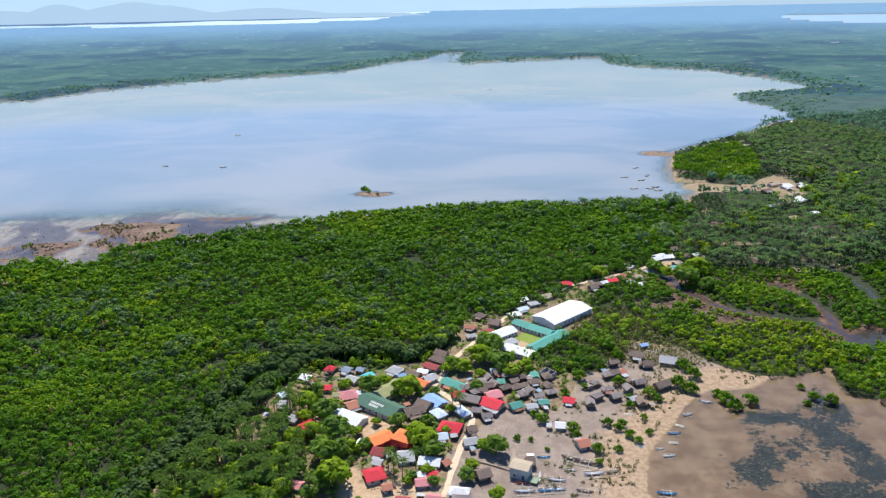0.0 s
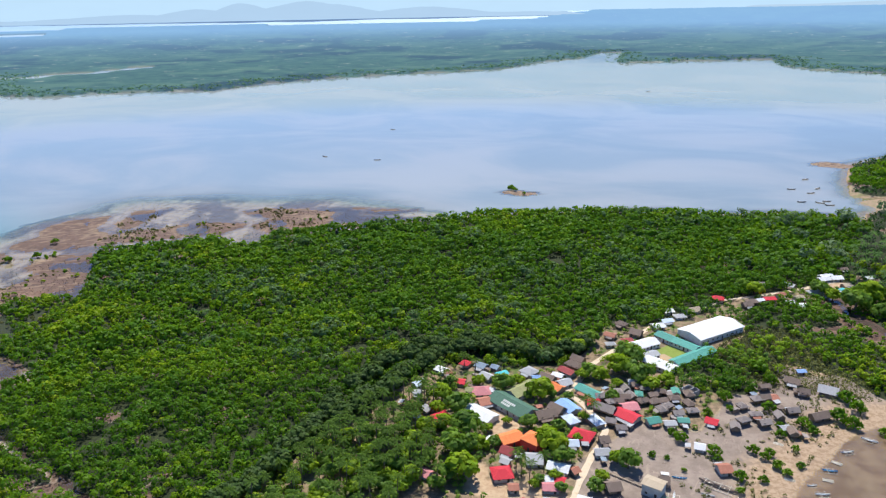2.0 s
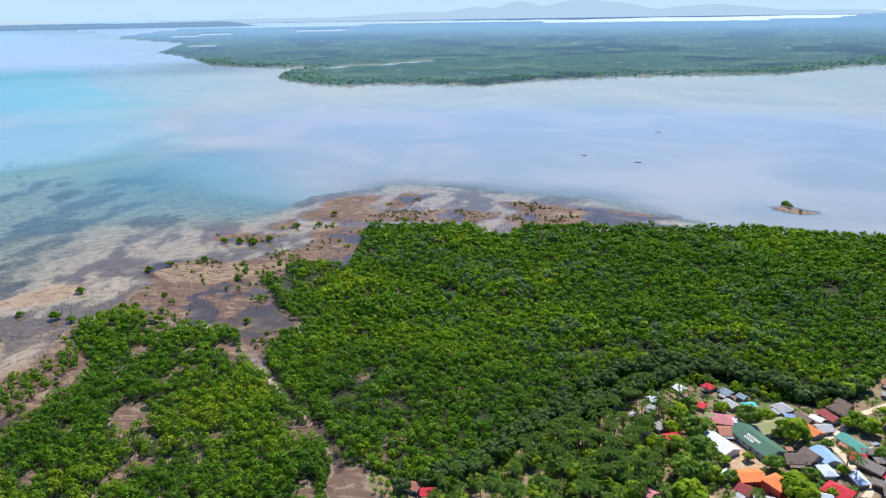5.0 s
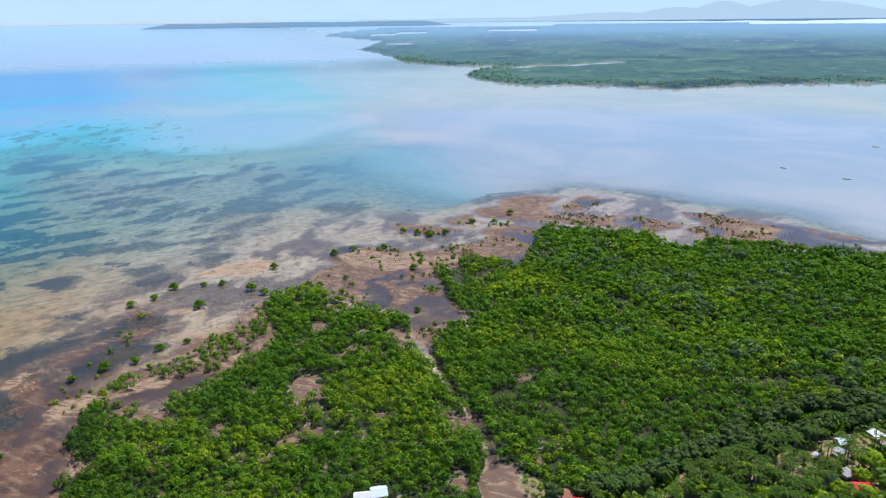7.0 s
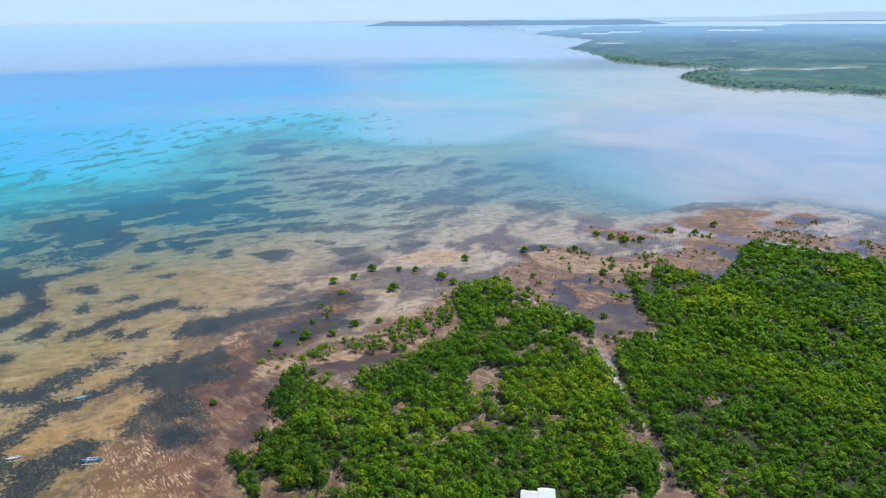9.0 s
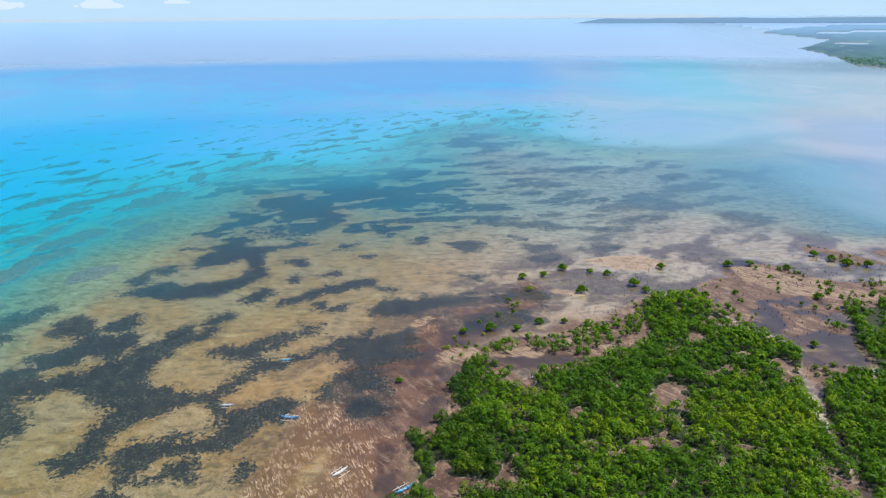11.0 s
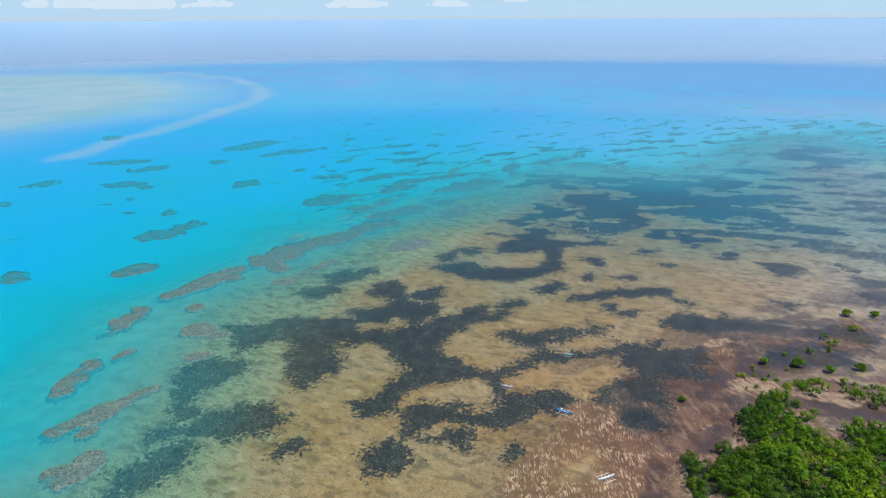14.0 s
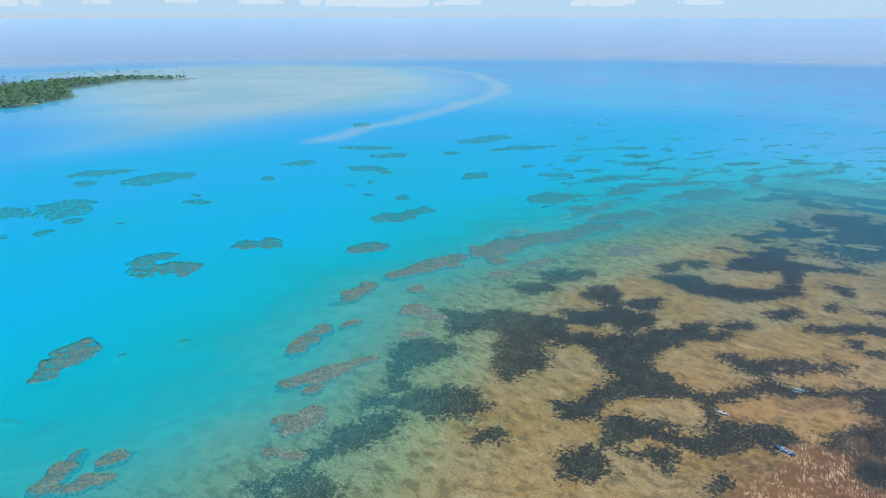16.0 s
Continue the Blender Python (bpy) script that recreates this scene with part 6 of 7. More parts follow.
def tree_meshes(seed, leaf, lobes=9, flat=0.85, quads=64):
    """Trunk with limbs, and a crown of leaf clumps over several lobes; crown radius 1, standing at 0."""
    r = np.random.default_rng(seed)
    bm = bmesh.new()
    centres = [(0.0, 0.0, 1.25)]
    for k in range(lobes):
        a = 2.4 * k + r.uniform(-0.3, 0.3)
        centres.append((0.58 * math.cos(a), 0.58 * math.sin(a), 0.85 + r.uniform(-0.1, 0.35)))

    def limb(p, q, w0, w1):
        m = Matrix.Translation((Vector(p) + Vector(q)) / 2) @ (Vector(q) - Vector(p)).to_track_quat("Z", "Y").to_matrix().to_4x4()
        bmesh.ops.create_cone(bm, cap_ends=True, segments=7, radius1=w0, radius2=w1, depth=(Vector(q) - Vector(p)).length, matrix=m)

    limb((0, 0, -0.05), (0.03, 0.02, 0.7), 0.085, 0.055)
    for c in centres:
        limb((0.03, 0.02, 0.62), c, 0.04, 0.012)
    trunk = bpy.data.meshes.new("trunk")
    bm.to_mesh(trunk)
    bm.free()
    trunk.materials.append(BARK)
    c = np.array(centres)
    rad = np.array([0.55] + [r.uniform(0.36, 0.5) for _ in range(lobes)])
    verts, nrm = clump_quads(c, rad, rad * flat, quads, 0.17, -0.5, 0.45)
    hues = np.clip(np.repeat(r.normal(0.5, 0.12, len(c)), quads * 4), 0, 1)
    crown = bpy.data.meshes.new("crown")
    fill_mesh(crown, verts, np.arange(len(verts), dtype=np.int32).reshape(-1, 4))
    crown.attributes.new("hue", "FLOAT", "POINT").data.foreach_set("value", hues.astype(np.float32))
    crown.materials.append(leaf)
    rounded(crown, nrm)
    return trunk, crown


def stand_tree(meshes, x, y, size, name, label, category, group, turn=0.0, high=1.0, sunk=0.0):
    ob = new(name)
    ob.matrix_basis = pose(x, y, float(height(x, y)[0]) - sunk * size, 0, 0, turn) @ Matrix.Diagonal((size, size, size * high, 1))
    part("trunk", meshes[0], ob)
    part("crown", meshes[1], ob)
    return tagged(ob, label, category, group)


BROAD = [tree_meshes(s, LEAF_DARK) for s in (11, 12, 13, 14)]
BRIGHT = [tree_meshes(s, LEAF_LIME) for s in (21, 22)]
BELT_TREES = [tree_meshes(s, LEAF_BELT) for s in (41, 42, 43)]
BUSH = [tree_meshes(s, LEAF, 5, 0.8, 44) for s in (31, 32, 33)]
roll = random.Random(5)
for k, (x, y, r) in enumerate(VILLAGE_TREES + VILLAGE_TREES_EAST + VILLAGE_TREES_SOUTH):
    kind = BRIGHT if k % 2 else BROAD
    stand_tree(roll.choice(kind), x, y, max(1.05 * r, 1.9), "shade_tree", "leafy yellow-green garden tree between village houses" if kind is BRIGHT else "dark green broad-crowned shade tree between village houses", "tree", "village trees", roll.uniform(0, 360), 0.95)
for line in (TREE_BELT, TREE_BELT_WEST):
    for (ax, ay), (bx, by) in zip(line, line[1:]):
        n = max(1, int(math.hypot(bx - ax, by - ay) / 4.6))
        for k in range(n):
            t = (k + roll.random()) / n
            stand_tree(roll.choice(BELT_TREES), ax + (bx - ax) * t + roll.uniform(-2.5, 2.5), ay + (by - ay) * t + roll.uniform(-2.5, 2.5), roll.uniform(3.6, 5.8), "shade_tree", "dark olive-green tree in the belt behind the village", "tree", "tree belt", roll.uniform(0, 360), 0.95)
for rows, label in ((LONE_MANGROVES, "small lone mangrove standing on the wet tidal flat"), (POOL_MANGROVES, "rounded green mangrove bush at the sandy shore"), (SHORE_BUSHES, "rounded green bush on the grey sand flat"), (ISLET_BUSHES, "small dark tree on the bare sandbar in the bay")):
    for x, y, r in rows:
        stand_tree(roll.choice(BUSH), x, y, max(r, 0.7), "mangrove_bush", label, "mangrove", "lone mangroves", roll.uniform(0, 360), 1.0, 0.3)


def palm_meshes():
    bm = bmesh.new()
    for k in range(5):
        z0, z1 = k / 5 - 0.02, (k + 1) / 5
        bmesh.ops.create_cone(bm, cap_ends=False, segments=8, radius1=0.024 - 0.002 * k, radius2=0.021 - 0.002 * k, depth=z1 - z0, matrix=pose(0.012 * k * k / 4, 0, (z0 + z1) / 2, 0, 3 * k, 0))
    trunk = bpy.data.meshes.new("trunk")
    bm.to_mesh(trunk)
    bm.free()
    trunk.materials.append(BARK)
    fronds = []
    for pitch in (0.1, 0.55, 1.0):
        verts, faces = [], []

        def rib(t):
            return t * (0.55 + 0.45 * math.cos(pitch)), math.sin(pitch) * t - (0.55 + 0.35 * pitch) * t * t

        for k in range(13):
            t = 0.08 + 0.92 * k / 13
            (px, pz), (qx, qz) = rib(t), rib(min(1.0, t + 0.045))
            w = 0.17 * math.sin(math.pi * min(1, 0.16 + 0.80 * t)) ** 0.7
            for s in (-1, 1):
                a = len(verts)
                verts += [(px, 0, pz), (qx, 0, qz), (qx + 0.09, s * w, qz - w * 0.55), (px + 0.07, s * w * 0.85, pz - w * 0.5)]
                faces.append((a, a + 1, a + 2, a + 3) if s < 0 else (a + 3, a + 2, a + 1, a))
        me = bpy.data.meshes.new("frond")
        me.from_pydata(verts, [], faces)
        me.attributes.new("hue", "FLOAT", "POINT").data.foreach_set("value", np.full(len(verts), 0.30 + 0.3 * pitch, np.float32))
        me.materials.append(LEAF_VILLAGE_PALM)
        fronds.append(me)
    return trunk, fronds


PALM_TRUNK, PALM_FRONDS = palm_meshes()


def coconut_palm(x, y, tall, span):
    ob = new("coconut_palm")
    ob.matrix_basis = pose(x, y, float(height(x, y)[0]), 0, 0, roll.uniform(0, 360))
    part("trunk", PALM_TRUNK, ob).matrix_basis = Matrix.Diagonal((tall, tall, tall, 1))
    for k in range(13):
        f = part("frond", PALM_FRONDS[k % 3], ob)
        f.matrix_basis = pose(0.05 * tall, 0, tall * 0.99, 0, roll.uniform(-10, 10), 137.5 * k + roll.uniform(-8, 8)) @ Matrix.Diagonal((span, span * 0.9, span, 1))
    return tagged(ob, "tall coconut palm with drooping green fronds", "palm", "village palms")


# ---- village ----
ROOFS = {
    "red": ((0.66, 0.045, 0.065), "bright red"), "maroon": ((0.36, 0.075, 0.075), "dull maroon"), "rust": ((0.42, 0.18, 0.12), "rusty red-brown"),
    "pink": ((0.62, 0.25, 0.26), "faded pink"), "orange": ((0.78, 0.23, 0.075), "orange"), "white": ((0.78, 0.80, 0.80), "white"),
    "tin": ((0.44, 0.45, 0.46), "grey tin"), "slate": ((0.26, 0.33, 0.40), "blue-grey"), "paleblue": ((0.58, 0.68, 0.78), "pale blue"),
    "blue": ((0.26, 0.42, 0.70), "blue"), "cyan": ((0.12, 0.60, 0.62), "turquoise"), "teal": ((0.10, 0.33, 0.27), "green"),
    "green": ((0.085, 0.17, 0.12), "dark green"), "olive": ((0.36, 0.37, 0.17), "olive-green"), "brown": ((0.235, 0.180, 0.145), "brown thatched"),
    "greybrown": ((0.30, 0.26, 0.235), "grey-brown thatched"), "tan": ((0.46, 0.38, 0.27), "tan"),
}


def roof_material(name, col, thatch):
    """Ribbed sheet with streaks of rust, or layered thatch."""
    m = Mat(name + "_roof")
    p = m.coords()
    r = m.add("ShaderNodeObjectInfo").outputs["Random"]
    base = m.mix(m.math("MULTIPLY", r, 0.55), col, tuple(c * 0.6 + 0.01 for c in col))
    runs = m.noise(m.stretch(p, (2.2, 0.35, 0.35)), 1.0, 4, 0.65)
    base = m.mix(m.math("MULTIPLY", m.step(runs, 0.52, 0.72), 0.45), base, tuple(c * k for c, k in zip(col, (0.62, 0.5, 0.45))))
    base = m.mix(m.math("MULTIPLY", m.step(m.noise(p, 0.8, 3), 0.55, 0.75), 0.3), base, tuple(min(0.85, c * 1.35 + 0.03) for c in col))
    wave = m.add("ShaderNodeTexWave")
    wave.bands_direction = "Y" if thatch else "X"
    m.put(wave, "Vector", p), m.put(wave, "Scale", 1.4 if thatch else 2.2), m.put(wave, "Distortion", 2.0 if thatch else 0.0)
    return m.done(m.principled(base, 0.95 if thatch else 0.6, m.bump(wave.outputs["Fac"], 0.5, 0.05), 0.0, 0.12))


ROOF_MATS = {k: roof_material(k, c, k in ("brown", "greybrown")) for k, (c, _) in ROOFS.items()}
WALL_MATS = [plain("wall_paint", c, 0.85, 5.0) for c in ((0.50, 0.47, 0.42), (0.36, 0.29, 0.22), (0.42, 0.46, 0.44), (0.58, 0.50, 0.40))]
WALL_HUT = plain("bamboo_wall", (0.24, 0.185, 0.13), 0.9, 9.0)
WALL_RED = plain("red_wall", (0.55, 0.06, 0.04), 0.7, 5.0)
WALL_WHITE = plain("white_wall", (0.70, 0.70, 0.66), 0.8, 5.0)
CONCRETE = plain("raw_concrete", (0.36, 0.35, 0.33), 0.9, 5.0)
DARK_WOOD = plain("dark_wood", (0.07, 0.055, 0.045), 0.7, 8.0)
WOOD = plain("grey_wood", (0.26, 0.21, 0.16), 0.85, 8.0)
PANE = plain("window_glass", (0.03, 0.035, 0.04), 0.15, 4.0, 0.1)


def mesh_of(name, verts, faces, mat):
    me = bpy.data.meshes.new(name)
    me.from_pydata(verts, [], faces)
    me.materials.append(mat)
    return me


def box(x0, y0, z0, x1, y1, z1):
    v = [(x, y, z) for z in (z0, z1) for x, y in ((x0, y0), (x1, y0), (x1, y1), (x0, y1))]
    return v, [(3, 2, 1, 0), (4, 5, 6, 7), (0, 1, 5, 4), (1, 2, 6, 5), (2, 3, 7, 6), (3, 0, 4, 7)]


def extruded(profile, x0, x1):
    """A closed (y, z) outline drawn out along x."""
    n = len(profile)
    v = [(x0, y, z) for y, z in profile] + [(x1, y, z) for y, z in profile]
    f = [tuple(range(n)), tuple(range(2 * n - 1, n - 1, -1))] + [(i, i + n, (i + 1) % n + n, (i + 1) % n) for i in range(n)]
    return v, f


def opening(house, name, x, y, z, w, h, face, mat):
    """A door leaf or a framed window set proud of a long wall."""
    s = 1 if face > 0 else -1
    ob = part(name, mesh_of(name, *box(x - w / 2, min(y, y + s * 0.05), z, x + w / 2, max(y, y + s * 0.05), z + h), mat), house)
    if name == "window":
        e = 0.07
        part("pane", mesh_of("pane", *box(x - w / 2 + e, min(y, y + s * 0.06), z + e, x + w / 2 - e, max(y, y + s * 0.06), z + h - e), PANE), ob)
    return ob


def build_house(x, y, length, width, turn, colour, storey=2.3, name="house", wall=None, hip=False, pitch=0.52, label="", stilts=None, bays=None, eave=0.4, base=None, porch=0.0):
    """A gabled or hipped house: walls, roof with overhang, ridge, door and windows; huts stand on posts."""
    thatch = colour in ("brown", "greybrown")
    ob = new(name)
    g = float(height(x, y)[0]) if base is None else base
    ob.matrix_basis = pose(x, y, g, 0, 0, turn)
    up = (0.8 if thatch else 0.0) if stilts is None else stilts
    wall = wall or (WALL_HUT if thatch else roll.choice(WALL_MATS))
    l, w, z1 = length / 2 - eave * 0.7, width / 2 - eave * 0.7, up + storey
    W, Lr = width / 2 + eave * 0.3, length / 2 + eave * 0.4
    rise, th = W * pitch, 0.12
    gable = z1 + (rise * (w / W)) - 0.05
    body = [(-w, up - (0.1 if up == 0 else 0)), (w, up - (0.1 if up == 0 else 0)), (w, z1)] + ([] if hip else [(0, gable)]) + [(-w, z1)]
    part("wall", mesh_of("wall", *extruded(body, -l, l), wall), ob)
    drop = rise * (W - w) / W
    if hip:
        i = min(W * 0.8, Lr * 0.7)
        v = [(-Lr, -W, z1 - drop), (Lr, -W, z1 - drop), (Lr, W, z1 - drop), (-Lr, W, z1 - drop)]
        v += [(a, b, c + th) for a, b, c in v] + [(-Lr + i, 0, z1 + rise - drop + th), (Lr - i, 0, z1 + rise - drop + th)]
        f = [(3, 2, 1, 0), (0, 1, 5, 4), (1, 2, 6, 5), (2, 3, 7, 6), (3, 0, 4, 7), (4, 5, 9, 8), (6, 7, 8, 9), (5, 6, 9), (7, 4, 8)]
        ridge = Lr - i
    else:
        z2 = z1 - drop
        v, f = extruded([(-W, z2), (0, z2 + rise), (W, z2), (W, z2 + th), (0, z2 + rise + th), (-W, z2 + th)], -Lr, Lr)
        ridge = Lr
    roof = part("roof", mesh_of("roof", v, f, ROOF_MATS[colour]), ob)
    zr = z1 - drop + rise + th
    part("ridge_cap", mesh_of("ridge_cap", *extruded([(-0.16, zr - 0.085), (0, zr + 0.03), (0.16, zr - 0.085)], -ridge, ridge), ROOF_MATS[colour]), roof)
    if up > 0.2:
        for px, py in ((-l + 0.15, -w + 0.15), (l - 0.15, -w + 0.15), (l - 0.15, w - 0.15), (-l + 0.15, w - 0.15)):
            part("post", mesh_of("post", *box(px - 0.09, py - 0.09, -0.3, px + 0.09, py + 0.09, up), DARK_WOOD), ob)
    if porch:
        side = 1 if porch > 0 else -1
        za, zb, ya, yb = z1 - drop - 0.12, z1 - drop - 0.62, side * (W - 0.15), side * (W + abs(porch))
        v, f = extruded([(ya, za), (yb, zb), (yb, zb + 0.07), (ya, za + 0.07)], -l * 0.9, l * 0.55)
        part("porch_roof", mesh_of("porch_roof", v, f, ROOF_MATS[roll.choice(("tin", "rust", "brown", "tin", "greybrown"))]), ob, "patched lean-to roof")
        for px in (-l * 0.85, l * 0.5):
            part("porch_post", mesh_of("porch_post", *box(px - 0.06, yb - side * 0.15 - 0.06, -0.3, px + 0.06, yb - side * 0.15 + 0.06, zb), DARK_WOOD), ob)
    bays = bays or max(2, int(length / 2.6))
    for face in (-1, 1):
        for k in range(bays):
            px = -l + (k + 0.5) * 2 * l / bays
            if face < 0 and k == bays // 2:
                opening(ob, "door", px, face * w, up + 0.02, 0.9, min(2.0, storey - 0.2), face, DARK_WOOD)
            else:
                opening(ob, "window", px, face * w, up + 0.95, 0.95, 0.85, face, WOOD)
    tone = ROOFS[colour][1]
    text = label or (f"small {tone} hut on wooden posts in the fishing village" if thatch else f"village house with a {tone} sheet-metal roof")
    return tagged(ob, text, "hut" if thatch else "house", "village houses")


for x, y, length, width, turn, colour in PLOTS:
    thatch = colour in ("brown", "greybrown")
    build_house(x, y, length, width, turn, colour, hip=roll.random() < (0.45 if thatch else 0.15), pitch=roll.uniform(0.55, 0.72) if thatch else roll.uniform(0.36, 0.52), porch=roll.choice((0, 0, 1.3, -1.3, 1.7, -1.0)), storey=roll.uniform(1.4, 1.8) if thatch else roll.uniform(1.7, 2.1), eave=roll.uniform(0.45, 0.7))

hall = build_house(-28.8, 275.8, 22.0, 10.5, -38, "green", 2.6, "village_hall", WALL_MATS[2], pitch=0.42, label="long village hall with a dark green, white-lettered roof", bays=6)
for row, (n, z) in enumerate(((7, 0.62), (5, 0.36))):
    for k in range(n):
        yy = -(5.37 * (1 - z))
        zz = 2.6 - 0.42 * 5.37 * (0.28 / 5.37) + 2.2554 * z + 0.14
        strip = [(yy - 0.5, zz - 0.21), (yy + 0.5, zz + 0.21), (yy + 0.5, zz + 0.26), (yy - 0.5, zz - 0.16)]
        part("roof_mark", mesh_of("roof_mark", *extruded(strip, -3.6 + 1.05 * k, -2.95 + 1.05 * k), WALL_WHITE), hall, "worn white painted bar")
build_house(-25.8, 290.9, 16, 9.0, 50, "olive", 2.3, "meeting_hall", WALL_MATS[0], pitch=0.42, label="long hall with a broad olive-green roof", bays=5)
build_house(-41.9, 267.1, 15, 8.5, -32, "white", 2.2, "storehouse", WALL_WHITE, pitch=0.3, label="long storehouse with a white metal roof", bays=4)
build_house(-27.0, 250.0, 9.8, 7.5, 37, "orange", 2.8, "house", WALL_RED, pitch=0.35, label="low orange-roofed house with deep red walls")
build_house(-17.3, 248.4, 8.5, 8.0, -30, "orange", 4.6, "house", WALL_RED, hip=True, pitch=0.35, label="tall orange-roofed house with deep red walls")
build_house(67.1, 371.1, 33.0, 16.5, 41, "white", 3.4, "gymnasium", WALL_WHITE, pitch=0.20, label="large school gymnasium with a plain white gabled roof", bays=9)
for sx, sy, sl, sw, st, sc in ((42.9, 358.6, 10.2, 7.0, -43, "teal"), (52.0, 350.5, 14.8, 7.0, -41, "teal"), (54.2, 338.0, 28.2, 7.2, 44, "teal"), (31.4, 348.2, 14.2, 8.5, 38, "white"), (37.6, 326.7, 16.0, 8.0, -37, "white"), (33.5, 335.7, 8.5, 6.0, 42, "tin")):
    build_house(sx, sy, sl, sw, st, sc, 2.4, "school_building", WALL_WHITE, pitch=0.36, label=f"long school building with a {ROOFS[sc][1]} roof round the yard", bays=max(3, int(sl / 2.2)))


def slab(name, x, y, l, w, turn, mat, label, category, top=0.62, kind="structure"):
    ob = new(name, mesh_of(name, *box(-l / 2, -w / 2, -0.25, l / 2, w / 2, 0), mat))
    ob.matrix_basis = pose(x, y, top, 0, 0, turn)
    return tagged(ob, label, category, kind=kind)


LAWN = plain("lawn_grass", (0.20, 0.26, 0.05), 0.95, 3.0, 0.4)
slab("school_lawn", 45.2, 345.5, 14.0, 12.0, 45, LAWN, "bright mown lawn of the school yard", "lawn")
slab("school_yard", 42.0, 336.5, 6.0, 10.0, 45, plain("yard_earth", (0.42, 0.30, 0.18), 0.95, 3.0), "bare trodden earth of the school yard", "yard", 0.625)


def concrete_shell(x, y, turn):
    """Unfinished house: floor, posts and beams of raw concrete, no roof."""
    ob = new("concrete_shell")
    ob.matrix_basis = pose(x, y, float(height(x, y)[0]), 0, 0, turn)
    for y0, y1, x0, x1 in ((-2.8, -2.6, -3, 3), (2.6, 2.8, -3, 3), (-2.6, 2.6, -3, -2.8), (-2.6, 2.6, 2.8, 3), (-2.6, 2.6, -0.1, 0.1)):
        part("wall", mesh_of("wall", *box(x0, y0, -0.2, x1, y1, 2.9), CONCRETE), ob)
    part("floor_slab", mesh_of("floor_slab", *box(-2.79, -2.59, -0.2, 2.79, 2.59, 0.1), CONCRETE), ob)
    return tagged(ob, "roofless concrete shell of an unfinished house", "building")


concrete_shell(48.9, 302.6, -45)


def stilt_house(x, y, turn):
    """Two-storey pale house at the water's edge, with a deck."""
    ob = build_house(x, y, 7.4, 6.4, turn, "tan", 4.6, "stilt_house", WALL_MATS[2], pitch=0.16, label="two-storey pale house with a flat tan roof on the sand flat")
    part("deck", mesh_of("deck", *box(3.6, -4.2, 0.9, 7.5, -0.6, 1.05), plain("green_deck", (0.24, 0.30, 0.20), 0.9)), ob, "weathered green deck")
    for px, py in ((3.3, -4.0), (6.8, -4.0), (6.8, -0.8)):
        part("post", mesh_of("post", *box(px - 0.08, py - 0.08, -0.2, px + 0.08, py + 0.08, 0.9), DARK_WOOD), ob)
    return ob


stilt_house(27.8, 227.9, -24)


def ribbon(name, line, width, mat, label, category, rise=0.07):
    """A path that follows the ground."""
    pts = []
    for (ax, ay), (bx, by) in zip(line, line[1:]):
        n = max(2, int(math.hypot(bx - ax, by - ay) / 2.0))
        pts += [(ax + (bx - ax) * k / n, ay + (by - ay) * k / n) for k in range(n)]
    pts.append(line[-1])
    p = np.array(pts, float)
    for _ in range(3):
        p[1:-1] = (p[:-2] + 2 * p[1:-1] + p[2:]) / 4
    d = np.gradient(p, axis=0)
    d /= np.linalg.norm(d, axis=1, keepdims=True)
    side = np.stack([-d[:, 1], d[:, 0]], 1) * (width / 2 * (0.9 + 0.25 * vnoise(p[:, 0], p[:, 1], 6, 3)))[:, None]
    z = height(p[:, 0], p[:, 1]) + rise
    rows = [np.column_stack([p - side, z - 0.2]), np.column_stack([p - side, z]), np.column_stack([p + side, z]), np.column_stack([p + side, z - 0.2])]
    n = len(p)
    verts = np.concatenate(rows)
    faces = [(k * n + i, k * n + i + 1, (k + 1) * n + i + 1, (k + 1) * n + i) for k in range(3) for i in range(n - 1)]
    ob = new(name, mesh_of(name, verts.tolist(), [f[::-1] for f in faces], mat))
    return tagged(ob, label, category, kind="structure")


ribbon("road", ROAD, 2.7, plain("pale_track", (0.58, 0.47, 0.34), 0.95, 2.0, 0.3), "pale sandy village road", "road")


def van(x, y, turn):
    ob = new("van")
    ob.matrix_basis = pose(x, y, float(height(x, y)[0]), 0, 0, turn)
    body = part("body", mesh_of("body", *extruded([(-0.85, 0.35), (0.85, 0.35), (0.85, 1.2), (0.72, 2.0), (-0.72, 2.0), (-0.85, 1.2)], -2.3, 2.3), WALL_WHITE), ob)
    part("window", mesh_of("window", *box(-1.9, -0.87, 1.25, 1.9, 0.87, 1.75), PANE), body)
    part("windscreen", mesh_of("windscreen", *box(2.25, -0.65, 1.2, 2.33, 0.65, 1.85), PANE), body)
    bm = bmesh.new()
    bmesh.ops.create_cone(bm, cap_ends=True, segments=14, radius1=0.34, radius2=0.34, depth=0.22, matrix=pose(0, 0, 0, 90))
    tyre = bpy.data.meshes.new("wheel")
    bm.to_mesh(tyre)
    bm.free()
    tyre.materials.append(DARK_WOOD)
    for px, py in ((-1.4, -0.8), (1.4, -0.8), (-1.4, 0.8), (1.4, 0.8)):
        part("wheel", tyre, ob).matrix_basis = pose(px, py, 0.34)
    return tagged(ob, "white van parked beside the sandy square", "van")


van(-36.0, 249.0, 62)



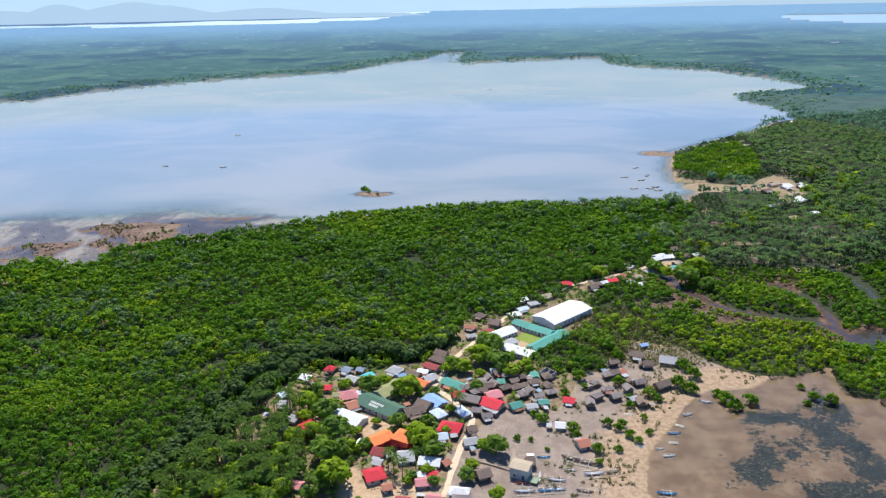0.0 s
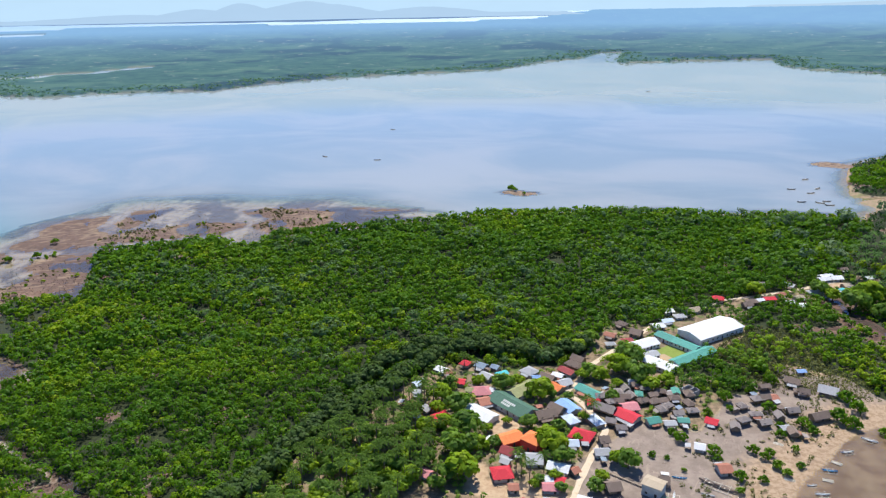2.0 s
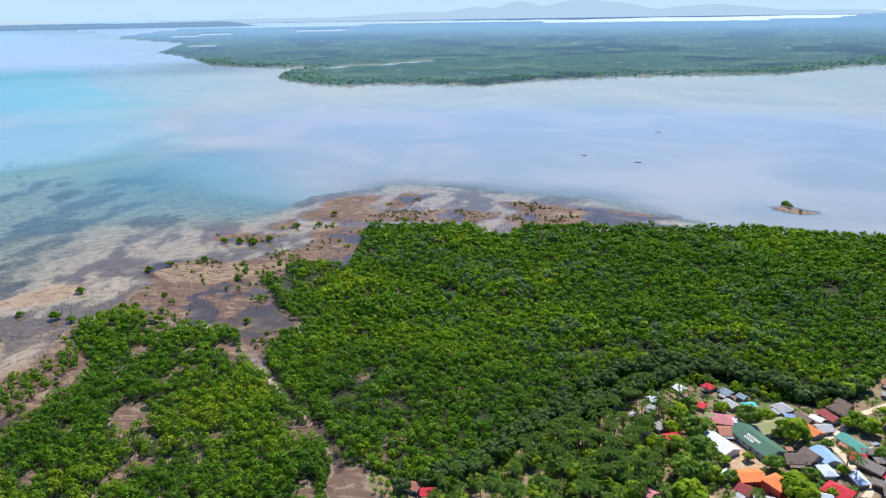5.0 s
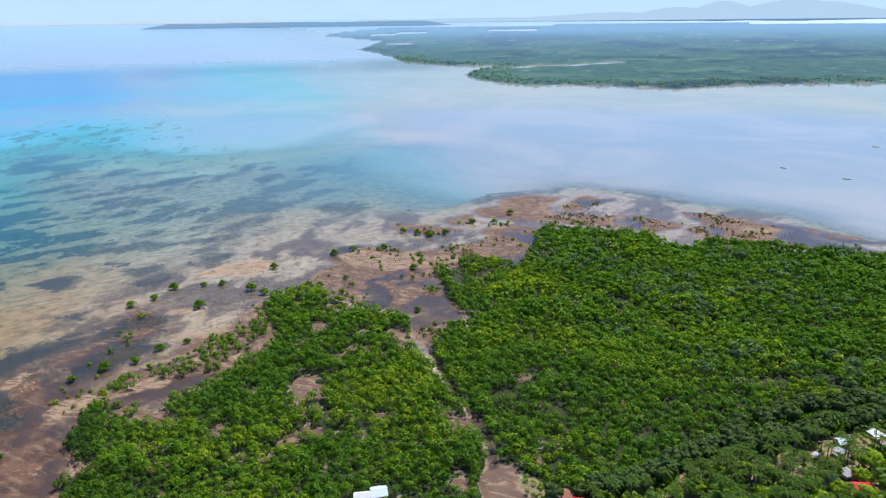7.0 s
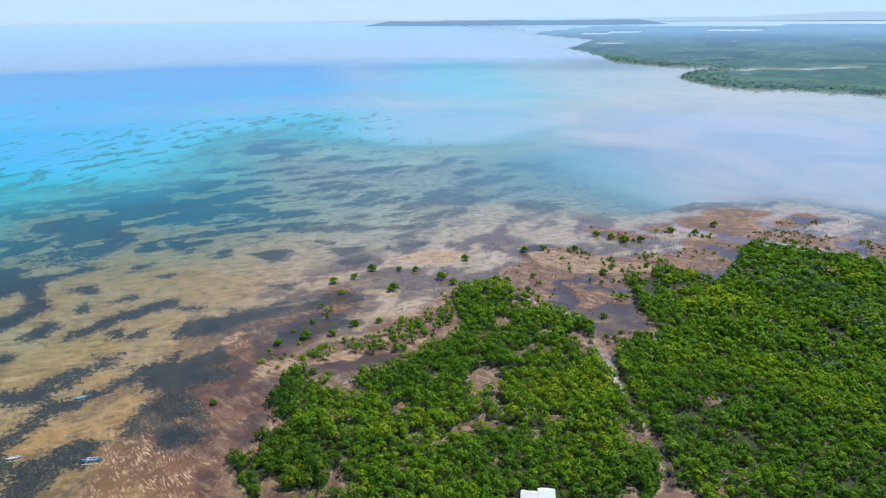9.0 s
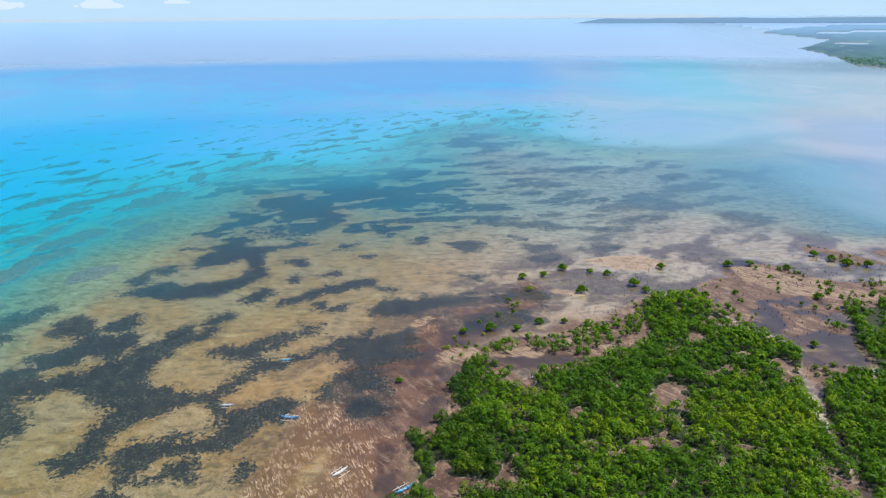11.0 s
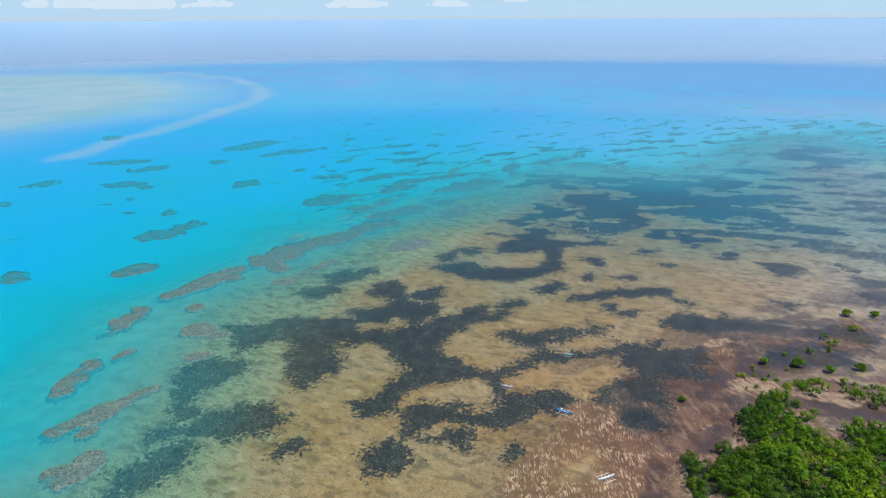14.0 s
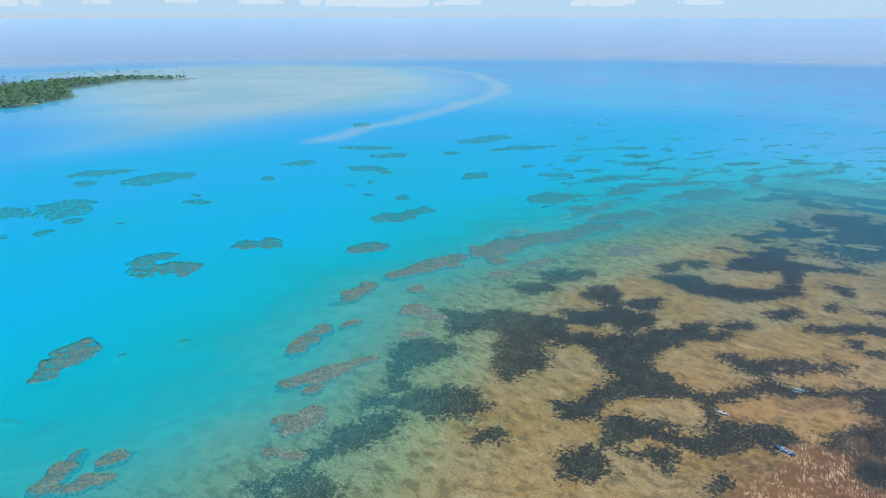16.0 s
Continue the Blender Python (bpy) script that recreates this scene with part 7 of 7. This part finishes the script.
def shed(x, y, turn, colour):
    """An open lean-to: four posts, a sloping sheet roof and one plank wall."""
    ob = new("shed")
    ob.matrix_basis = pose(x, y, float(height(x, y)[0]), 0, 0, turn)
    part("roof", mesh_of("roof", *extruded([(-1.15, 1.75), (1.15, 2.15), (1.15, 2.2), (-1.15, 1.8)], -1.5, 1.5), ROOF_MATS[colour]), ob)
    part("plank_wall", mesh_of("plank_wall", *box(-1.3, 0.92, -0.1, 1.3, 0.98, 2.05), WOOD), ob)
    for px, py in ((-1.35, -0.95), (1.35, -0.95), (1.35, 0.95), (-1.35, 0.95)):
        part("post", mesh_of("post", *box(px - 0.05, py - 0.05, -0.2, px + 0.05, py + 0.05, 1.78), DARK_WOOD), ob)
    return tagged(ob, f"small open lean-to shed with a {ROOFS[colour][1]} roof", "shed", "village sheds")


def fence(ax, ay, bx, by):
    """A low bamboo fence along a garden."""
    ob = new("garden_fence")
    d = math.hypot(bx - ax, by - ay)
    ob.matrix_basis = pose(ax, ay, float(height(ax, ay)[0]), 0, 0, math.degrees(math.atan2(by - ay, bx - ax)))
    for z in (0.35, 0.85):
        part("rail", mesh_of("rail", *box(0, -0.03, z, d, 0.03, z + 0.07), WOOD), ob)
    for k in range(int(d / 1.2) + 1):
        part("post", mesh_of("post", *box(1.2 * k - 0.05, -0.05, -0.2, 1.2 * k + 0.05, 0.05, 1.1), WOOD), ob)
    return tagged(ob, "low grey bamboo fence along a village garden", "fence", "garden fences")


# palms and garden shrubs between the houses
taken = [(x, y, max(a, b) / 2 + 0.6) for x, y, a, b, _, _ in PLOTS] + [(-29, 276, 10), (-26, 291, 8), (-42, 267, 7), (-27, 250, 5), (-17, 248, 5), (67, 371, 18), (54, 338, 14), (44, 346, 14), (28, 228, 6), (49, 303, 5), (-36, 249, 3)]


def free(x, y, room):
    return all(math.hypot(x - a, y - b) > c + room for a, b, c in taken) and float(away(ROAD, np.array([x]), np.array([y]))[0]) > 2.0 + room


lots = [row for row in PLOTS if -80 < row[0] < 95 and 210 < row[1] < 330]
for row in lots[::2]:
    a, gap = roll.uniform(0, 6.28), max(row[2], row[3]) / 2 + 2.2
    x, y = row[0] + gap * math.cos(a), row[1] + gap * math.sin(a)
    if free(x, y, 0.7):
        shed(x, y, row[4] + roll.choice((0, 90)), roll.choice(("tin", "rust", "greybrown", "white", "brown", "slate")))
        taken.append((x, y, 1.8))
for row in lots[1::3]:
    a = radians(row[4] + roll.choice((0, 180)))
    x, y = row[0] - math.sin(a) * (row[3] / 2 + 2.0), row[1] + math.cos(a) * (row[3] / 2 + 2.0)
    ux, uy = math.cos(a) * 3.2, math.sin(a) * 3.2
    if free(x - ux, y - uy, 0.1) and free(x + ux, y + uy, 0.1) and free(x, y, 0.1):
        fence(x - ux, y - uy, x + ux, y + uy)
spots_x, spots_y = scatter(PALMY_SOUTH, 9.0)
for x, y in zip(spots_x, spots_y):
    if free(x, y, 1.0):
        kind = roll.choice((BROAD, BRIGHT))
        stand_tree(roll.choice(kind), x, y, roll.uniform(3.0, 4.6), "shade_tree", "leafy yellow-green garden tree between village houses" if kind is BRIGHT else "dark green broad-crowned shade tree between village houses", "tree", "village trees", roll.uniform(0, 360), 0.95)
spots_x, spots_y = (np.concatenate(v) for v in zip(scatter(PALMY, 5.6), scatter(PALMY_SOUTH, 6.6)))
for x, y in zip(spots_x, spots_y):
    if free(x, y, 0.5):
        coconut_palm(x, y, roll.uniform(6.0, 12.0), roll.uniform(2.7, 3.6))
for x, y in ((-20.2, 228.9), (-22.7, 233.8), (-12.0, 232.7), (-16.8, 224.7), (-49.7, 301.0), (-56.3, 309.4), (6.3, 270.9), (2.8, 275.5), (22.7, 331.5), (17.4, 324.8), (-61.6, 288.4), (-65.1, 295.4), (-70.0, 280.7), (25.2, 319.2)):
    coconut_palm(x, y, roll.uniform(7.0, 10.0), roll.uniform(3.0, 3.8))
x, y = scatter(VILLAGE, 3.6)
pick = np.array([free(a, b, 0.9) for a, b in zip(x, y)]) & (within(SAND_FLAT, x, y) < -2) & (blobs(OPEN_GROUND, x, y) < 0.45) & (fbm(x, y, 12, 95) > 0.42)
grove("garden_shrubs", x[pick], y[pick], "leafy green garden shrubs and banana plants between houses", 1.5, LEAF_DARK, 0.6, 0.62, 0.2, "shrubs", 1.2)


# ---- reef, boats and shore clutter ----
CORAL = Mat("coral_rock")
_p = CORAL.coords()
_n1, _n2 = CORAL.noise(_p, 0.9, 6, 0.75), CORAL.noise(_p, 0.10, 4, 0.65)
_c = CORAL.mix(CORAL.step(_n1, 0.4, 0.62), (0.105, 0.088, 0.072), (0.325, 0.275, 0.225))
_c = CORAL.mix(CORAL.math("MULTIPLY", CORAL.step(_n2, 0.45, 0.7), 0.5), _c, (0.185, 0.155, 0.135))
CORAL_MAT = CORAL.done(CORAL.principled(_c, 0.95, CORAL.bump(_n1, 0.6, 0.4), 0.0, 0.1))


def coral_head(x, y, a, b, turn, seed):
    """A low rugged mound that rises from the sea bed nearly to the surface, with a ragged outline."""
    nu, nv = (46, 34) if math.hypot(x, y) < 560 else (26, 18)
    floor_z = float(terrain(np.array([x]), np.array([y]))["h"][0])
    top = max(-0.45 - 0.4 * float(smooth(np.array(math.hypot(x, y)), 430, 680)), floor_z + 0.4) if floor_z < -1.0 else floor_z + 0.2
    u, v = np.meshgrid(np.linspace(-1.75, 1.75, nu) * a, np.linspace(-1.75, 1.75, nv) * b)
    c, s = math.cos(radians(turn)), math.sin(radians(turn))
    gx, gy = x + u * c - v * s, y + u * s + v * c
    f = head_field(gx, gy, (x, y, a, b, turn), seed)
    lo, hi = 0.34, 0.46
    z = floor_z - 0.3 + (top - floor_z + 0.3) * smooth(f, lo, hi) + 0.3 * (vnoise(gx, gy, 3.0, 5) - 0.5) * smooth(f, lo, hi)
    verts = np.stack([u, v, z], -1).reshape(-1, 3).tolist()
    f = f.ravel()
    faces = [q for q in ((j * nu + i, j * nu + i + 1, (j + 1) * nu + i + 1, (j + 1) * nu + i) for j in range(nv - 1) for i in range(nu - 1)) if max(f[k] for k in q) > lo]
    ob = new("coral_head", mesh_of("coral_head", verts, faces, CORAL_MAT))
    ob.data.shade_smooth()
    ob.matrix_basis = pose(x, y, 0, 0, 0, turn)
    return tagged(ob, "ragged grey-brown coral head under clear turquoise water", "coral reef", "coral heads")


for k, row in enumerate(CORAL_HEADS):
    coral_head(*row, k)

HULL_BLUE = plain("blue_boat_paint", (0.10, 0.36, 0.60), 0.5, 6.0)
HULL_CYAN = plain("cyan_boat_paint", (0.05, 0.48, 0.62), 0.5, 6.0)
HULL_WHITE = plain("white_boat_paint", (0.72, 0.74, 0.74), 0.5, 6.0)
HULL_RED = plain("red_boat_paint", (0.50, 0.13, 0.08), 0.5, 6.0)
BAMBOO = plain("bamboo_pole", (0.62, 0.57, 0.46), 0.6, 8.0)


def pole(p, q, w, mat, name):
    bm = bmesh.new()
    m = Matrix.Translation((Vector(p) + Vector(q)) / 2) @ (Vector(q) - Vector(p)).to_track_quat("Z", "Y").to_matrix().to_4x4()
    bmesh.ops.create_cone(bm, cap_ends=True, segments=6, radius1=w, radius2=w * 0.8, depth=(Vector(q) - Vector(p)).length, matrix=m)
    me = bpy.data.meshes.new(name)
    bm.to_mesh(me)
    bm.free()
    me.materials.append(mat)
    return me


def hull_mesh(mat):
    """A slender double-ended hull, hollow above."""
    stations, verts, faces = 9, [], []
    for i in range(stations):
        t = i / (stations - 1) * 2 - 1
        w, sheer, keel = 0.34 * (1 - abs(t) ** 2.6) + 0.03, 0.55 + 0.35 * t * t, 0.02 + 0.25 * abs(t) ** 3
        x = 3.0 * t
        verts += [(x, -w, sheer), (x, -w * 0.75, keel + 0.15), (x, 0, keel), (x, w * 0.75, keel + 0.15), (x, w, sheer), (x, w * 0.78, sheer - 0.03), (x, 0, keel + 0.2), (x, -w * 0.78, sheer - 0.03)]
    for i in range(stations - 1):
        faces += [(8 * i + k, 8 * i + (k + 1) % 8, 8 * i + 8 + (k + 1) % 8, 8 * i + 8 + k) for k in range(8)]
    faces += [tuple(range(7, -1, -1)), tuple(8 * (stations - 1) + k for k in range(8))]
    return mesh_of("hull", verts, faces, mat)


HULLS = {"blue": hull_mesh(HULL_BLUE), "cyan": hull_mesh(HULL_CYAN), "white": hull_mesh(HULL_WHITE), "red": hull_mesh(HULL_RED), "grey": hull_mesh(WOOD)}
FLOAT_POLE = pole((-2.3, 0, 0.12), (2.3, 0, 0.12), 0.10, BAMBOO, "outrigger")
BOOM = pole((0, -1.75, 0), (0, 1.75, 0), 0.075, BAMBOO, "boom")
BENCH = mesh_of("bench", *box(-0.15, -0.36, 0.5, 0.15, 0.36, 0.54), BAMBOO)


def outrigger_boat(x, y, turn, colour, size=1.0, afloat=False):
    size *= 1.3
    ob = new("outrigger_boat")
    ob.matrix_basis = pose(x, y, -0.12 if afloat else max(float(height(x, y)[0]), -0.1), 0, 0, turn) @ Matrix.Diagonal((size, size, size, 1))
    part("hull", HULLS[colour], ob)
    for s in (-1.65, 1.65):
        part("outrigger", FLOAT_POLE, ob, "pale bamboo outrigger").matrix_basis = pose(0, s, 0.05)
    for px in (-1.1, 1.2):
        part("boom", BOOM, ob).matrix_basis = pose(px, 0, 0.62)
    for px in (-1.5, 0.3):
        part("bench", BENCH, ob)
    tone = {"blue": "blue", "cyan": "bright turquoise", "white": "white", "red": "red-brown", "grey": "weathered grey"}[colour]
    return tagged(ob, f"{tone} outrigger fishing boat " + ("floating on the shallow sea" if afloat else "lying on the sand flat"), "boat", "fishing boats")


for x, y, turn, colour, size in ((28.0, 217.7, 0, "white", 1.0), (34.7, 225.8, 80, "white", 0.9), (40.7, 223.9, -10, "white", 0.9), (48.3, 237.0, -30, "grey", 1.0), (53.3, 234.4, -25, "grey", 1.1), (55.6, 227.2, 5, "white", 1.1), (47.0, 229.9, -10, "white", 0.6), (29.0, 222.6, 0, "red", 0.9), (39.9, 218.4, 3, "white", 0.9), (50.0, 217.1, -15, "grey", 0.8), (55.9, 218.5, 70, "grey", 0.8), (37.9, 238.4, 0, "blue", 0.7), (36.4, 218.1, 6, "blue", 0.9), (63.0, 228.2, 20, "grey", 0.8)):
    outrigger_boat(x, y, turn, colour, size)
for x, y, turn, colour, size in ((87.4, 238.4, 10, "white", 0.7), (94.1, 253.8, 0, "blue", 0.7), (79.4, 215.6, -8, "blue", 0.9), (104.3, 267.8, 20, "white", 0.7), (115.5, 278.0, -25, "white", 0.8), (85.1, 243.3, 15, "white", 0.5), (-338.7, -18.5, 88, "cyan", 0.75), (-298.1, -43.4, 82, "white", 0.8), (-281.8, -15.4, 70, "blue", 1.05), (-238.0, 4.5, 130, "white", 1.0), (-222.6, 27.6, 120, "blue", 1.2)):
    outrigger_boat(x, y, turn, colour, size, True)
for x, y, turn in ((-250.9, 807.0, 10), (-321.7, 819.6, 160), (-294.1, 1032.4, 0), (109.3, 1569.0, 5), (211.7, 762.0, 30), (188.3, 717.4, 0), (202.0, 703.5, 20), (185.5, 668.9, 0), (200.5, 667.8, -30), (207.8, 674.1, 10), (213.2, 723.1, 50), (206.5, 660.5, 0)):
    outrigger_boat(x, y, turn, "grey", 1.0, True)


def footbridge(ax, ay, bx, by):
    """Low plank walk on posts across the sand flat."""
    ob = new("footbridge")
    d, turn = math.hypot(bx - ax, by - ay), math.degrees(math.atan2(by - ay, bx - ax))
    ob.matrix_basis = pose(ax, ay, float(height(ax, ay)[0]), 0, 0, turn)
    part("deck", mesh_of("deck", *box(0, -0.35, 0.7, d, 0.35, 0.8), WOOD), ob)
    for k in range(int(d / 2) + 1):
        for s in (-0.3, 0.3):
            part("post", mesh_of("post", *box(2 * k - 0.05, s - 0.05, -0.6, 2 * k + 0.05, s + 0.05, 0.7), DARK_WOOD), ob)
    return tagged(ob, "narrow brown plank footbridge over the sand flat", "footbridge")


footbridge(7.7, 239.1, 24.5, 230.3)


def fish_trap(x, y, turn, spread):
    """Rows of stakes standing in the shallows, meeting in a point."""
    ob = new("fish_trap")
    ob.matrix_basis = pose(x, y, 0, 0, 0, turn)
    for side in (-1, 1):
        for k in range(12):
            px, py = -k * spread, side * k * spread * 0.55
            part("stake", STAKE, ob).matrix_basis = pose(px, py, 0)
    return tagged(ob, "bamboo stakes of a fish trap in the shallow sea", "fish trap", "fish traps")


STAKE = pole((0, 0, -1.5), (0.05, 0, 1.1), 0.07, DARK_WOOD, "stake")
fish_trap(-612, 487, 30, 1.5)
fish_trap(-698, 378, 200, 1.2)
fish_trap(-700, 140, 60, 0.8)

# low dry scrub and driftwood on the tan margin of the sand flat
x, y = scatter(SAND_FLAT, 2.2, inset=1)
rim = within(POOL, x, y)
pick = (rim > -42) & (rim < -5) & (fbm(x, y, 9, 97) > 0.54) & (rng.random(len(x)) < 0.6)
x, y = x[pick], y[pick]
grove("dry_scrub", x, y, "low dry olive scrub on the sandy margin of the flat", 0.95, LEAF_DRY, 0.12, 0.35, -0.1, "scrub")
feet = np.stack([x, y, height(x, y) + 0.02], 1) + rng.normal(0, 1.2, (len(x), 3)) * np.array([1, 1, 0])
tops = feet + np.stack([rng.normal(0, 1.1, len(x)), rng.normal(0, 1.1, len(x)), rng.uniform(0.02, 0.25, len(x))], 1)
drift = quads_object("driftwood", [(stem_quads(feet, tops, rng.uniform(0.05, 0.12, len(x))), np.zeros(len(x) * 12), 0)], [WOOD])
tagged(drift, "grey driftwood and branches strewn over the sand", "driftwood", kind="stuff")



def bamboo_raft(x, y, turn):
    """A flat drying rack of split bamboo lying on the beach."""
    ob = new("bamboo_raft")
    ob.matrix_basis = pose(x, y, max(float(height(x, y)[0]), 0.0) + 0.08, 0, 0, turn)
    for k in range(9):
        part("bamboo_slat", RAFT_SLAT, ob).matrix_basis = pose(0, -0.8 + 0.2 * k, 0)
    for s in (-1.2, 1.2):
        part("crossbar", RAFT_BAR, ob).matrix_basis = pose(s, 0, -0.06)
    return tagged(ob, "flat raft of pale split bamboo lying at the waterline", "raft", "bamboo rafts")


RAFT_SLAT = pole((-1.9, 0, 0), (1.9, 0, 0), 0.085, BAMBOO, "bamboo_slat")
RAFT_BAR = pole((0, -0.95, 0), (0, 0.95, 0), 0.06, BAMBOO, "crossbar")
for x, y, turn in ((98.2, 259.6, -30), (91.8, 247.5, -12), (77.9, 245.2, -15), (79.1, 268.6, -25)):
    bamboo_raft(x, y, turn)

# low dead scrub on the northern mud
x, y = scatter(WEST_MUD, 3.0, inset=-6)
pick = (height(x, y) > -0.06) & (y > 310) & (fbm(x, y, 16, 98) > 0.57) & (rng.random(len(x)) < 0.5) & (within(MAIN_FOREST, x, y) < -1)
grove("dead_scrub", x[pick], y[pick], "low brown dead scrub on the northern mud bank", 1.2, LEAF_DRY, 0.10, 0.5, -0.35, "scrub")

# drowned stumps and driftwood along the northern mud
x, y = scatter(WEST_MUD, 2.8, inset=-5)
pick = (height(x, y) > -0.25) & (y > 150) & (fbm(x, y, 14, 99) > 0.48) & (rng.random(len(x)) < 0.6) & (within(MAIN_FOREST, x, y) < -1) & (away(WEST_CHANNEL, x, y) > 4)
x, y = x[pick], y[pick]
feet = np.stack([x, y, height(x, y) - 0.3], 1)
tops = feet + np.stack([rng.normal(0, 0.35, len(x)), rng.normal(0, 0.35, len(x)), rng.uniform(0.5, 1.5, len(x))], 1)
stumps = quads_object("mangrove_stumps", [(stem_quads(feet, tops, rng.uniform(0.08, 0.28, len(x))), np.zeros(len(x) * 12), 0)], [DARK_WOOD])
tagged(stumps, "dark drowned mangrove stumps along the muddy shore", "stumps", kind="stuff")

# the islet beyond the channel: palms and scrub
x, y = scatter(ISLET, 20.0, inset=-20)
pick = within(ISLET, x, y) > 16
x, y = x[pick], y[pick]
n = len(x)
feet = np.stack([x, y, np.full(n, 1.0)], 1)
mid = feet + np.array([0, 0, 3.0])
rad = rng.uniform(8, 14, n)
hue = np.clip(rng.normal(0.45, 0.25, n), 0, 1)
leaves, stems, per = palm_quads(feet[::3], rng.uniform(16, 24, len(feet[::3])), rng.uniform(6, 9, len(feet[::3])))
quads, nrm = clump_quads(mid, rad, rad * 0.55, 14, 3.4, 0.0, 11.0)
islet_wood = quads_object("islet_woodland", [(quads, np.repeat(hue, 56), 0, nrm), (leaves, np.full(len(leaves), 0.4), 1), (stems, np.zeros(len(stems)), 2)], [LEAF_FAR_HAZED, LEAF_PALM, BARK])
tagged(islet_wood, "low green islet with palms and scrub across the channel", "woodland", kind="stuff")


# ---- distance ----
# Distance haze and daylight painted as one flat self-glowing colour.
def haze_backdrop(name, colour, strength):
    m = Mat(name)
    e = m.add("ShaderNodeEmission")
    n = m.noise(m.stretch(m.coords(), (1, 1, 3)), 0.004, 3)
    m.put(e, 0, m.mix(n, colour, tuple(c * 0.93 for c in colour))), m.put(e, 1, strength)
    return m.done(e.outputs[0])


def ridge_line(name, peaks, az0, az1, reach, foot, mat, label, rough=0.06, seed=1, crest=0.0):
    """A far range of hills, or a band of haze, as a plain glowing backdrop: peaks are (azimuth, height, width) in
    degrees.
    """
    az = np.arange(az0, az1, 0.12)
    top = np.full(len(az), crest)
    for a, h, w in peaks:
        top = np.maximum(top, crest + h * np.exp(-(((az - a) / w) ** 2)))
    ends = smooth(az, az0, az0 + 3) * smooth(-az, -az1, -az1 + 3)
    top = top + rough * (fbm(az, 0 * az, 3.0, seed, 6) - 0.35) * (1 + 2.0 * np.clip(top - crest, 0, 1))
    top = foot + (top - foot) * ends
    verts, n = [], len(az)
    for e in (np.full(n, foot), np.maximum(top, foot + 0.02)):
        a = np.radians(az)
        verts += np.stack([-np.sin(a) * reach, np.cos(a) * reach, EYE + reach * np.tan(np.radians(e))], 1).tolist()
    faces = [(i, i + 1, n + i + 1, n + i) for i in range(n - 1)]
    ob = new(name, mesh_of(name, verts, faces, mat))
    return tagged(ob, label, "hills", kind="structure")


def at_dip(degrees):
    """How far out on the sheet a sight line of that dip meets the sea."""
    return float(sheet_range(EYE / math.tan(radians(degrees))))


# Added glowing card that stands in for the pale low sky.
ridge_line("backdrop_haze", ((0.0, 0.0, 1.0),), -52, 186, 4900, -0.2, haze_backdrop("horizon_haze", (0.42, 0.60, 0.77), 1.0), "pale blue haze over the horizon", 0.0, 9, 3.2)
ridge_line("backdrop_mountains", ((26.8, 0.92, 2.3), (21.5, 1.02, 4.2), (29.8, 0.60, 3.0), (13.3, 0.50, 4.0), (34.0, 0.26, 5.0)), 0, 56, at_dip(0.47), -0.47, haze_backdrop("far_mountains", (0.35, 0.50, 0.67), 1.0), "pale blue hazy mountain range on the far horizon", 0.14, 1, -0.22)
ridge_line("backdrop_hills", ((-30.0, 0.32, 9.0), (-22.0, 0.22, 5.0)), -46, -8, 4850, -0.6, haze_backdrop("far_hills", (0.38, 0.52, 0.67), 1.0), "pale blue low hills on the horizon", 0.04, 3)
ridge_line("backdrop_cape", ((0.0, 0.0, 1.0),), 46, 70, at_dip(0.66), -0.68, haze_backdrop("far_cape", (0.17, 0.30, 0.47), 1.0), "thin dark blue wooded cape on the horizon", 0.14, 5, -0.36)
# Faint coast, stretched into a glowing haze band that softens the horizon.
ridge_line("backdrop_coast", ((150.0, 0.10, 14.0), (128.0, 0.05, 9.0)), 58, 178, at_dip(0.30), -0.30, haze_backdrop("far_coast_haze", (0.45, 0.57, 0.70), 1.0), "faint blue coast widened into a glowing haze band along the sea horizon", 0.05, 7, -0.10)


def cloud(az, rise, wide, seed):
    """A small far cumulus: billows heaped on a flat base."""
    r = random.Random(seed)
    bm = bmesh.new()
    for k in range(16):
        u = r.uniform(-1, 1)
        size = (1 - 0.75 * abs(u)) * wide * r.uniform(0.10, 0.17)
        m = Matrix.Translation((u * wide / 2, r.uniform(-0.1, 0.1) * wide, size * r.uniform(0.1, 0.7))) @ Matrix.Diagonal((size * 1.3, size, size * 0.8, 1))
        bmesh.ops.create_icosphere(bm, subdivisions=2, radius=1.0, matrix=m)
    for v in bm.verts:
        v.co += Vector(noise.noise_vector(v.co / (0.06 * wide))) * 0.018 * wide
        v.co.z = max(v.co.z, -0.03 * wide)
    me = bpy.data.meshes.new("cloud")
    bm.to_mesh(me)
    bm.free()
    me.materials.append(CLOUD)
    me.shade_smooth()
    ob = new("backdrop_cloud", me)
    a = radians(az)
    ob.matrix_basis = pose(-math.sin(a) * 4750, math.cos(a) * 4750, EYE + 4750 * math.tan(radians(rise)), 0, 0, az)
    return tagged(ob, "small white fair-weather cloud low over the sea", "cloud", kind="structure")


# Clouds glow evenly in place of sunlight on them.
CLOUD = haze_backdrop("cloud_white", (0.56, 0.68, 0.80), 1.0)
for k, (az, rise, wide) in enumerate(((153.5, 0.62, 380), (147.5, 0.7, 160), (136.5, 0.75, 260), (131.0, 0.7, 420), (126.5, 0.66, 520), (121.5, 0.72, 260), (111.0, 0.66, 380), (104.0, 0.68, 260), (99.0, 0.95, 150), (142.0, 0.8, 200))):
    cloud(az, rise, wide, 40 + k)
